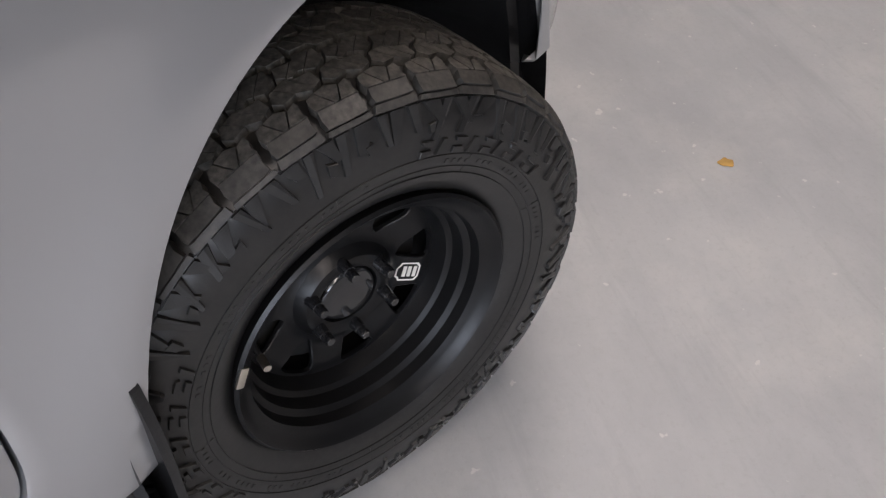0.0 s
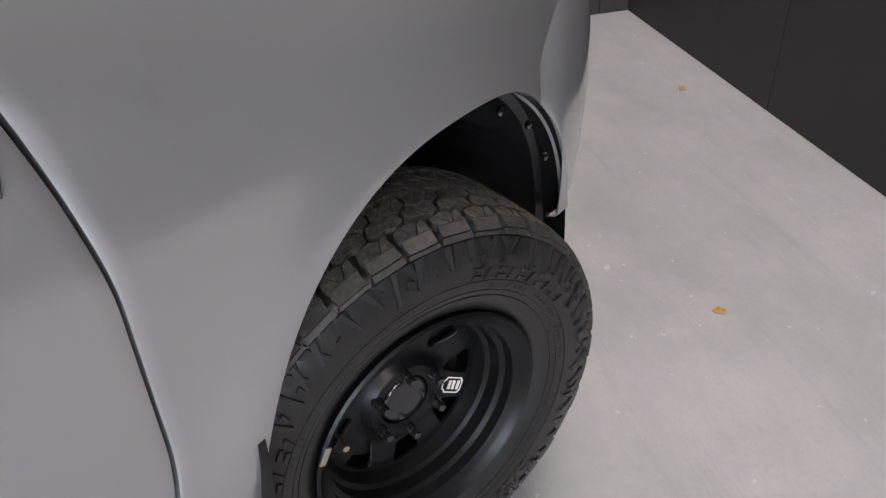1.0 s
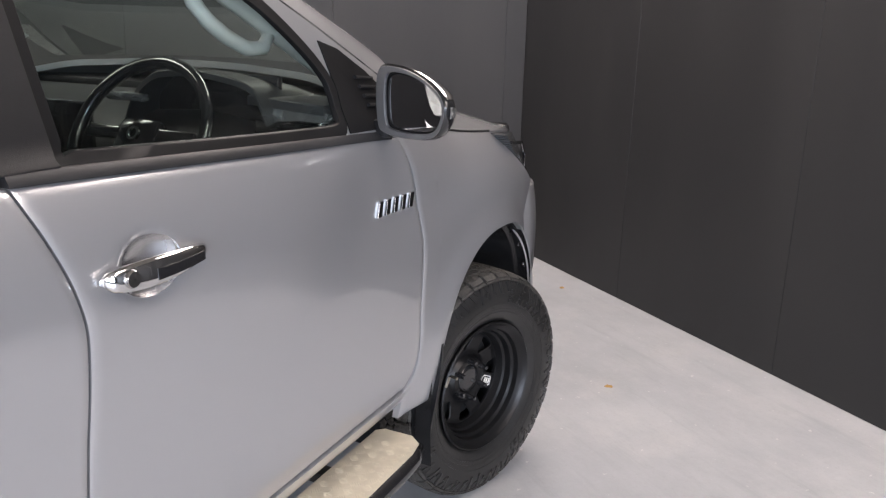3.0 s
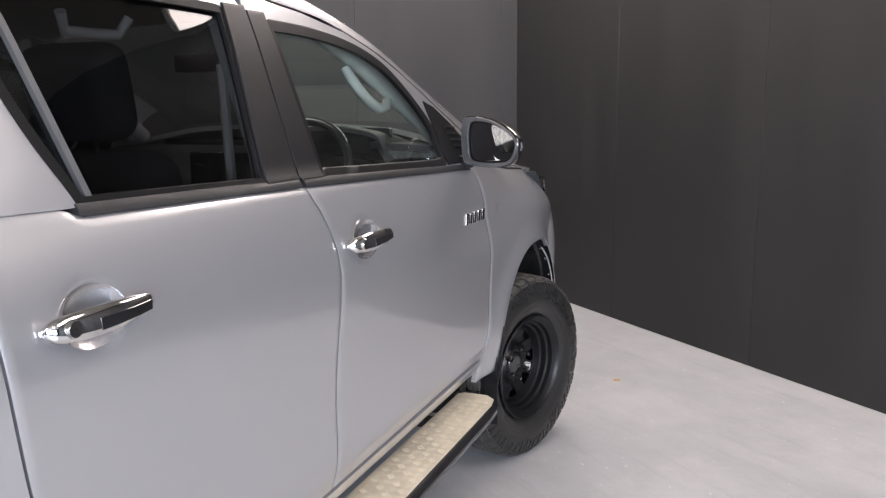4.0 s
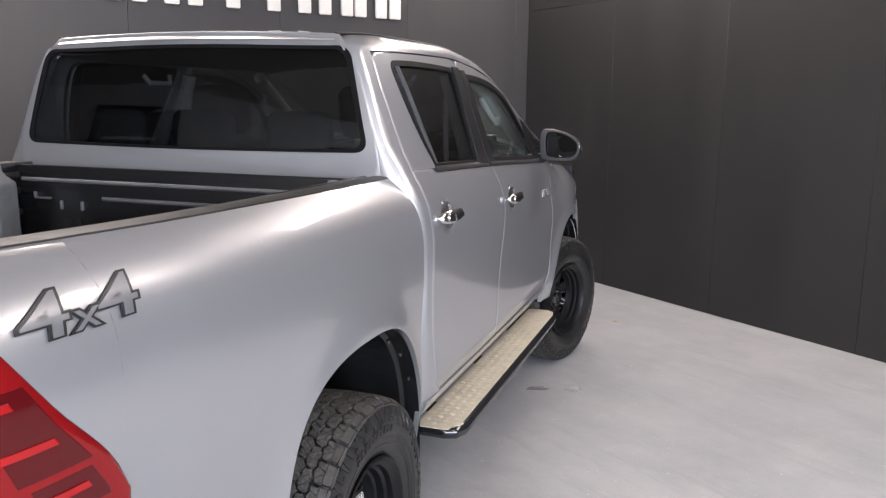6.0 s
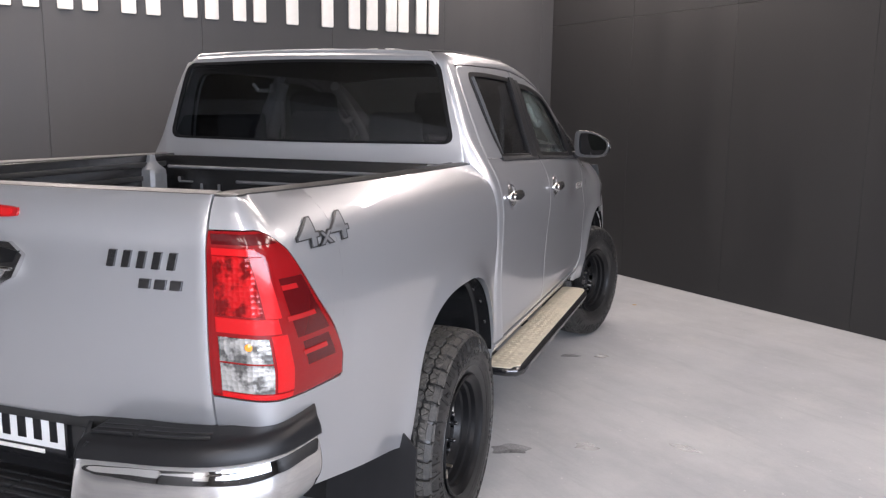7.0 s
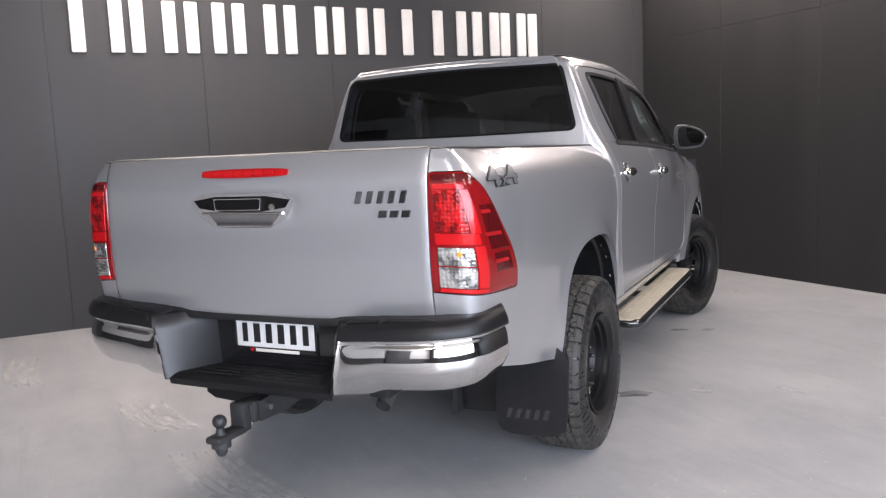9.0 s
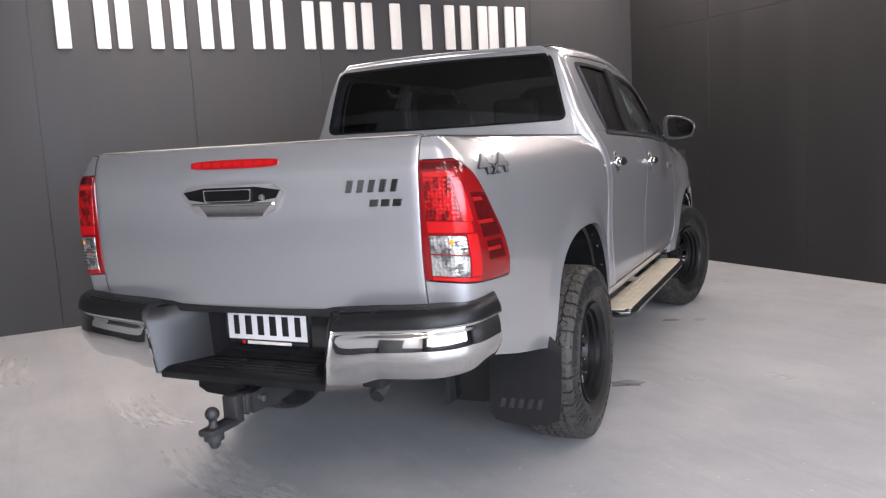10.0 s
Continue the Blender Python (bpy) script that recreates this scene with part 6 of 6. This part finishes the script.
def rim_mesh():
    n = 96
    # barrel with its steps and outer lip, then the inner side
    prof = [(0.020, 0.166), (0.034, 0.172), (0.046, 0.176), (0.052, 0.184), (0.075, 0.187), (0.082, 0.196), (0.100, 0.199), (0.106, 0.207), (0.112, 0.216), (0.119, 0.221), (0.123, 0.226), (0.119, 0.231), (0.110, 0.228), (0.100, 0.224), (0.09, 0.212), (-0.09, 0.196), (-0.10, 0.216), (-0.112, 0.226)]
    out = [lathe(prof, n)]
    # disc with eight rounded openings
    H = 8
    for k in range(H):
        a0 = 2 * math.pi * k / H
        rim_loop, hole = [], []
        outer_r, inner_r = 0.168, 0.086
        poly = [(inner_r, -0.5), (inner_r, -0.25), (inner_r, 0), (inner_r, 0.25), (inner_r, 0.5), (0.107, 0.5), (0.128, 0.5), (0.148, 0.5), (outer_r, 0.5), (outer_r, 0.375), (outer_r, 0.25), (outer_r, 0.125), (outer_r, 0), (outer_r, -0.125), (outer_r, -0.25), (outer_r, -0.375), (outer_r, -0.5), (0.148, -0.5), (0.128, -0.5), (0.107, -0.5)]
        P = np.array([(r * math.cos(a * 2 * math.pi / H), r * math.sin(a * 2 * math.pi / H)) for r, a in poly])
        tri = chaikin([(0.101, 0.006), (0.148, 0.033), (0.158, 0.026), (0.161, 0.0), (0.158, -0.026), (0.148, -0.033), (0.101, -0.006)], 2)
        c = (0.136, 0.0)
        A, B = loops([tuple(p) for p in P], tri, c, 40)
        def put(p, back=0.0):
            r, a = math.hypot(*p), math.atan2(p[1], p[0]) + a0
            return Vector((face_x(r) - back, r * math.cos(a), r * math.sin(a)))
        rows = [0, 0.3, 0.6, 0.85, 0.95, 1.0]
        V = [put(a + (b - a) * t, 0.0015 if t == 1.0 else 0.0) for t in rows for a, b in zip(A, B)]
        m = len(A)
        V += [put(b, 0.008) for b in B] + [put(a, 0.008) for a in A]
        F = [(j * m + i, j * m + (i + 1) % m, (j + 1) * m + (i + 1) % m, (j + 1) * m + i) for j in range(len(rows) + 1 - 0) for i in range(m)]
        out.append((V, F))
    # raised hub ring and the centre
    out.append(lathe([(face_x(0.087), 0.0875), (0.030, 0.080), (0.036, 0.074), (0.036, 0.060), (0.033, 0.052), (0.006, 0.050), (0.0, 0.045)], 64))
    return joined(*out)


hub_cap = lathe([(-0.01, 0.050), (0.028, 0.0495), (0.034, 0.046), (0.036, 0.042), (0.037, 0.030), (0.0375, 0.0005)], 48)
nut = joined(lathe([(0.030, 0.0125), (0.034, 0.0120), (0.036, 0.0105), (0.052, 0.0095), (0.0525, 0.0085), (0.066, 0.0080), (0.068, 0.0065), (0.068, 0.0005)], 16))
drum = joined(lathe([(-0.06, 0.15), (-0.012, 0.155), (-0.010, 0.150), (-0.010, 0.02)], 48), box(0.05, 0.10, 0.09, (-0.03, 0.05, 0.13), 0.01))
valve_stem = tube([(0.075, 0.190, 0), (0.095, 0.193, 0), (0.118, 0.196, 0)], [0.0042, 0.0042, 0.0035], 10)
valve_cap = tube([(0.112, 0.1955, 0), (0.135, 0.198, 0)], 0.0055, 10)
weight_clip = box(0.006, 0.012, 0.035, (0.121, 0.2225, 0.02), 0.002)


def sticker():
    o = [(-0.019, -0.012), (-0.016, -0.018), (0.012, -0.018), (0.018, -0.011), (0.018, 0.011), (0.012, 0.018), (-0.016, 0.018), (-0.019, 0.012), (-0.024, 0.008), (-0.024, -0.008)]
    return o


meshes = {}


def shared(name, data, material, sharp=38):
    if name not in meshes:
        ob = part(name, data() if callable(data) else data, material, sharp=sharp, weld=0.0002 if name == "wheel_rim" else 0.0)
        meshes[name] = ob.data
        bpy.data.objects.remove(ob)
    return meshes[name]


def wheel(x, y, turn, flip, steer=0.0):
    """A black steel wheel with its tyre; turn: degrees round the axle."""
    m = pose(x, y, TYRE_R, 0, 0, steer + (180 if flip else 0)) @ pose(0, 0, 0, turn)
    w = part("wheel", shared("wheel_rim", rim_mesh, STEEL_BLACK, 32), None, truck, "black steel wheel with an all-terrain tyre", m=m)
    part("tyre", shared("tyre", tyre_mesh, RUBBER, 60), None, w, "dusty black all-terrain tyre")
    part("tread", shared("tread", tread_mesh, TREAD, 25), None, w, "dusty chunky tread blocks")["kind"] = "stuff"
    part("shoulder_flank", shared("shoulder_flank", flank_mesh, FLANK, 25), None, w, "smooth shoulder block flanks")["kind"] = "stuff"
    part("sidewall_relief", shared("sidewall_relief", lug_mesh, RUBBER, 18), None, w)["kind"] = "stuff"
    part("hub_cap", shared("hub_cap", hub_cap, GLOSS_BLACK), None, w, "black domed hub cap")
    part("brake_drum", shared("brake_drum", drum, CHASSIS), None, w)
    for k in range(6):
        a = 2 * math.pi * (k + 0.5) / 6
        part("wheel_nut", shared("wheel_nut", nut, GLOSS_BLACK), None, w, m=pose(0, 0.067 * math.cos(a), 0.067 * math.sin(a)))
    vm = pose(0, 0, 0, 153)
    part("valve_stem", shared("valve_stem", valve_stem, RUBBER_TRIM), None, w, m=vm)
    part("valve_cap", shared("valve_cap", valve_cap, BRASS), None, w, "metal valve cap", m=vm)
    part("balance_weight", shared("balance_weight", weight_clip, BRASS), None, w, "clip-on balance weight", m=vm)

    def badge():
        o = sticker()
        def put(a, b, h):
            r = math.hypot(0.128 + a, b)
            return face_x(r) + 0.0008 + h, 0.128 + a, b
        inner = [(a * 0.84 - 0.0004, b * 0.84) for a, b in o]
        A, B = loops(o, inner, (0, 0), 40)
        n = len(A)
        V = [put(*p, 0.0004) for p in A] + [put(*p, 0.0004) for p in B]
        F = [(i, (i + 1) % n, n + (i + 1) % n, n + i) for i in range(n)]
        bars = [prism([(x0, -0.010), (x0 + 0.005, -0.010), (x0 + 0.005, 0.010), (x0, 0.010)], put, 0.0006) for x0 in (-0.010, -0.002, 0.007)]
        return joined((V, F), *bars)

    part("wheel_decal", shared("wheel_decal", badge, SIGN_WHITE, 30), None, w, "small white decal drawn as plain shapes", m=pose(0, 0, 0, -22.5))
    return w


STEER = -17.0
wheel(HUB_X, FRONT_AXLE + 0.025, 0, False, STEER)
wheel(HUB_X, 0.0, 40, False)
wheel(-HUB_X, FRONT_AXLE, 15, True, STEER)
wheel(-HUB_X, 0.0, 70, True)

# ---- underbody and cabin ----
for s in (1, -1):
    part("chassis_rail", mirror_x(box(0.09, 4.9, 0.14, (0.42, 1.3, 0.60), 0.012), s), CHASSIS, truck)
    part("leaf_spring", mirror_x(joined(*[tube([(0.52, y, 0.50 - 0.02 * k + 0.10 * ((y) / 0.7) ** 2) for y in np.linspace(-0.65 + 0.08 * k, 0.6 - 0.08 * k, 12)], 0.012, 6) for k in range(3)]), s), CHASSIS, truck)
    part("damper", mirror_x(tube([(0.55, 0.12, 0.42), (0.46, 0.02, 0.86)], 0.028, 12), s), CHASSIS, truck)
part("rear_axle", joined(tube([(-0.70, 0, TYRE_R), (0.70, 0, TYRE_R)], 0.045, 14), moved(lathe([(-0.13, 0.02), (-0.09, 0.12), (0.0, 0.155), (0.09, 0.12), (0.13, 0.02)], 20), Matrix.Translation((0.05, 0, TYRE_R)))), CHASSIS, truck)
part("front_axle", joined(tube([(-0.70, FRONT_AXLE, TYRE_R), (0.70, FRONT_AXLE, TYRE_R)], 0.035, 12), box(0.7, 0.5, 0.22, (0, FRONT_AXLE, 0.50), 0.04)), CHASSIS, truck)
part("underbody", joined(box(1.55, 2.0, 0.06, (0, 1.60, 0.56), 0.02), box(1.40, 1.3, 0.05, (0, -0.62, 0.84), 0.01), box(0.42, 0.9, 0.24, (-0.05, 1.6, 0.46), 0.05)), CHASSIS, truck)
part("engine_bay", box(0.80, 1.1, 0.62, (0, 3.2, 0.86), 0.05), CHASSIS, truck)
part("firewall", box(1.50, 0.06, 0.80, (0, 2.70, 0.98), 0.02), CHASSIS, truck)
part("cab_floor", box(1.56, 2.16, 0.05, (0, 1.60, 0.63), 0.01), DASH, truck)
part("cab_back_trim", box(1.42, 0.04, 0.80, (0, 0.53, 1.06), 0.02), DASH, truck)
for s in (1, -1):
    part("door_trim", mirror_x(joined(box(0.05, 1.06, 0.68, (0.805, 1.99, 1.0), 0.02), box(0.05, 0.86, 0.70, (0.805, 0.98, 1.02), 0.02), box(0.08, 0.45, 0.05, (0.76, 1.95, 1.13), 0.02)), s), DASH, truck)
    part("pillar_inner", mirror_x(tube([(0.765, 1.42, 0.70), (0.765, 1.42, 1.30), (0.745, 1.42, 1.45), (0.66, 1.41, 1.76)], 0.032, 10), s), GREY_TRIM, truck, "pale inner pillar trim")
    part("belt_strap", mirror_x(tube([(0.66, 1.40, 1.66), (0.665, 1.41, 1.3), (0.67, 1.42, 0.9)], 0.012, 6), s), GREY_TRIM, truck, "grey seat belt webbing")
    pillar = [(0.605, 1.95, 1.765), (0.630, 2.12, 1.685), (0.652, 2.30, 1.590), (0.675, 2.48, 1.490), (0.695, 2.60, 1.415)]
    part("pillar_trim", mirror_x(tube(pillar, 0.030, 10), s), GREY_TRIM, truck, "pale pillar trim")
    grab = [(0.632, 2.04, 1.668), (0.648, 2.045, 1.635), (0.660, 2.07, 1.60), (0.664, 2.12, 1.568), (0.664, 2.19, 1.540), (0.662, 2.25, 1.540), (0.652, 2.285, 1.565), (0.632, 2.295, 1.615)]
    part("grab_handle", mirror_x(tube(grab, [0.015, 0.017, 0.017, 0.017, 0.017, 0.017, 0.016, 0.015], 12), s), GREY_TRIM, truck, "pale grey grab handle")
    part("rear_grab_handle", mirror_x(tube([(0.60, 1.0, 1.75), (0.585, 1.02, 1.715), (0.585, 1.16, 1.715), (0.60, 1.18, 1.75)], 0.011, 10), s), GREY_TRIM, truck, "pale grey grab handle")
part("headliner", sheet(lambda u, v: ((2 * u - 1) * 0.58, 0.54 + 1.50 * v, 1.795 + 0.035 * (1 - (2 * u - 1) ** 2)), list(np.linspace(0, 1, 12)), list(np.linspace(0, 1, 12))), LINING, truck, "grey roof lining")


def dash_f(u, v):
    a = v * math.pi * 0.62
    x = (2 * u - 1) * 0.76
    hood = 0.055 * math.exp(-((x - 0.37) / 0.20) ** 2) + 0.03 * math.exp(-((x) / 0.16) ** 2)
    return x, 2.66 - 0.42 * math.sin(a) ** 0.7 - 0.02, 1.12 + 0.26 * math.cos(a * 0.9) + hood * math.sin(a)


part("dashboard", sheet(dash_f, list(np.linspace(0, 1, 50)), list(np.linspace(0, 1, 20))), DASH, truck, "dark moulded dashboard")
hood_top = curve([0.20, 0.25, 0.335, 0.44, 0.55, 0.62, 0.655], [1.33, 1.42, 1.473, 1.481, 1.470, 1.452, 1.40])
part("cluster_hood", panel(lambda u, v: (0.20 + 0.455 * u, 2.25 + 0.30 * v, hood_top(0.20 + 0.455 * u) - 0.05 * v * v), 26, 10, depth=(0, 0, -0.014)), DASH, truck, "dark padded instrument hood")
part("dash_top", panel(lambda u, v: (0.58 + 0.22 * u, 2.29 + 0.30 * v, 1.425 - 0.012 * u - 0.02 * v * v), 10, 8, depth=(0, 0, -0.02)), DASH, truck, "dark padded dashboard top")
part("instrument_panel", box(0.40, 0.02, 0.16, (0.43, 2.36, 1.39), 0.02), GLOSS_BLACK, truck, "black instrument panel")
trim_o = [(0.600, 1.410), (0.640, 1.352), (0.672, 1.368), (0.735, 1.373), (0.805, 1.372), (0.812, 1.394), (0.715, 1.404)]
dash_trim = part("dash_trim", filled(trim_o, (0.685, 1.388), lambda x, z: (x, 2.285 + 0.25 * (z - 1.36), z), 3, Vector((0, 0.02, -0.004))), SILVER_TRIM, truck, "bright silver dashboard trim")
part("trim_leg", tube([(0.797, 2.288, 1.372), (0.796, 2.284, 1.33), (0.790, 2.28, 1.28)], 0.008, 8), SILVER_TRIM, dash_trim)
part("trim_wing", box(0.13, 0.03, 0.022, (0.235, 2.24, 1.405), 0.009), SILVER_TRIM, dash_trim)
vent = part("air_vent", box(0.22, 0.02, 0.10, (0.700, 2.305, 1.318), 0.012), GLOSS_BLACK, truck, "gloss black air vent")
for k in range(4):
    part("vent_slat", box(0.20, 0.012, 0.006, (0.700, 2.292, 1.285 + 0.018 * k), 0.002), GLOSS_BLACK, vent)
part("touch_screen", box(0.26, 0.02, 0.15, (0.0, 2.215, 1.31), 0.01), GLOSS_BLACK, truck, "dark dashboard screen")
SW = Matrix.Translation((0.375, 2.13, 1.327)) @ pose(0, 0, 0, 60, 0, 0)
wheel_ring = moved(tube([(0.20 * math.cos(a), 0.195 * math.sin(a), 0) for a in np.linspace(0, 2 * math.pi, 49)], 0.016, 10, False), SW)
sw = part("steering_wheel", joined(wheel_ring, moved(box(0.13, 0.11, 0.05, (0, -0.01, -0.01), 0.03), SW), moved(box(0.34, 0.035, 0.02, (0, 0.005, -0.005), 0.008), SW), moved(box(0.035, 0.17, 0.02, (0, -0.09, -0.005), 0.008), SW), moved(tube([(0, 0, 0), (0, 0, -0.25)], 0.04, 12), SW)), GLOSS_BLACK, truck, "black steering wheel")
part("wheel_emblem", moved(lathe([(0.016, 0.020), (0.020, 0.018), (0.020, 0.012), (0.016, 0.010)], 20, "Z"), SW), CHROME, sw, "plain chrome emblem ring")


def cushion(sx, sy, sz, at, soft=0.06, m=None):
    d = box(sx, sy, sz, (0, 0, 0), soft, 4)
    return moved(d, Matrix.Translation(at) @ (m or Matrix()))


for s in (1, -1):
    x = 0.37 * s
    st = part("front_seat", joined(cushion(0.50, 0.52, 0.16, (x, 1.62, 0.84)), cushion(0.50, 0.15, 0.62, (x, 1.30, 1.16), 0.07, pose(0, 0, 0, 12))), CLOTH, truck, "dark cloth front seat")
    part("headrest", cushion(0.27, 0.12, 0.225, (x, 1.245, 1.598), 0.05, pose(0, 0, 0, 8)), CLOTH, st, "dark cloth headrest")
    for dx in (-0.06, 0.06):
        part("headrest_post", tube([(x + dx, 1.23, 1.42), (x + dx, 1.22, 1.54)], 0.007, 8), CHROME, st, "chrome headrest post")
rear = part("rear_bench", joined(cushion(1.35, 0.46, 0.16, (0, 0.86, 0.86)), cushion(1.35, 0.14, 0.56, (0, 0.63, 1.16), 0.06, pose(0, 0, 0, 10))), CLOTH, truck, "dark cloth rear bench seat")
for x in (-0.40, 0.0, 0.40):
    part("headrest", cushion(0.25, 0.09, 0.16, (x, 0.58, 1.53), 0.04), CLOTH, rear, "dark cloth headrest")
part("rear_view_mirror", box(0.24, 0.03, 0.065, (0, 2.16, 1.70), 0.012), BLACK_PLASTIC, truck, "dark rear-view mirror")

# ---- small things on the floor ----


def leaf_thing(x, y, size, turn, seed, mat, label):
    r = random.Random(seed)
    o = chaikin([(math.cos(a) * size * r.uniform(0.5, 1.0), math.sin(a) * size * r.uniform(0.4, 0.9)) for a in np.linspace(0, 2 * math.pi, 9, endpoint=False)], 1)
    d = filled([tuple(p) for p in o], (0, 0), lambda a, b: (a, b, 0.003 + 2.0 * (a * a + 0.5 * a * b)), 3, Vector((0, 0, -0.0015)))
    ob = part("dry_leaf", d, mat, m=pose(x, y, 0.0005, 0, 0, turn))
    return tagged(ob, label, "leaf")


leaf_thing(1.113, 4.135, 0.026, 20, 3, LEAF, "small dry crumpled leaf on the concrete floor")
leaf_thing(0.48, 5.42, 0.024, 80, 5, LEAF, "pale dry leaf on the concrete floor near the wall")


def floor_mark(x, y, count, length, gap, turn, skew, mat, label):
    """Worn tyre marks: bent stripes side by side, one thin sheet."""
    V, F = [], []
    for k in range(count):
        n = 10
        base = len(V)
        for i in range(n + 1):
            t = i / n - 0.5
            a, b = t * length + k * skew, k * gap + 0.22 * length * t * t
            w = gap * 0.34 * (1 - (2 * abs(t)) ** 3 * 0.7)
            V += [(a, b - w, 0.0014), (a, b + w, 0.0014)]
        F += [(base + 2 * i, base + 2 * i + 2, base + 2 * i + 3, base + 2 * i + 1) for i in range(n)]
    ob = part("tyre_print", (V, F), mat, m=pose(x, y, 0, 0, 0, turn))
    return tagged(ob, label, "floor mark", "tyre prints on the floor", "structure")


def floor_stain(x, y, size, stretch, turn, seed, mat, label):
    r = random.Random(seed)
    o = chaikin([(math.cos(a) * size * r.uniform(0.4, 1.0) * stretch, math.sin(a) * size * r.uniform(0.4, 1.0)) for a in np.linspace(0, 2 * math.pi, 13, endpoint=False)], 2)
    ob = part("floor_stain", filled([tuple(p) for p in o], (0, 0), lambda a, b: (a, b, 0.0012), 2), mat, m=pose(x, y, 0, 0, 0, turn))
    return tagged(ob, label, "floor mark", "marks on the floor", "structure")


floor_mark(-1.65, -0.415, 5, 0.72, 0.052, -28, 0.028, DIRT, "pale ribbed tyre print on the floor")
floor_mark(-0.64, -1.01, 6, 0.85, 0.050, -26, 0.028, DIRT, "pale ribbed tyre print on the floor near the tow bar")
floor_mark(-3.25, 0.02, 3, 0.85, 0.075, -36, 0.03, DIRT, "pale ribbed tyre print on the floor")
floor_stain(0.88, 2.47, 0.055, 1.6, 20, 2, DARKMARK, "small dark scuff on the floor")
floor_stain(1.085, 2.54, 0.06, 1.2, 50, 3, DIRT, "small pale scuff on the floor")
floor_stain(1.24, 1.0, 0.07, 1.3, 10, 4, DIRT, "pale worn patch on the floor")
floor_stain(1.70, 1.15, 0.05, 2.2, -20, 6, DIRT, "pale worn scrape on the floor")
floor_stain(0.90, 0.83, 0.10, 1.6, 15, 7, DARKMARK, "dark scuff on the floor beside the rear wheel")
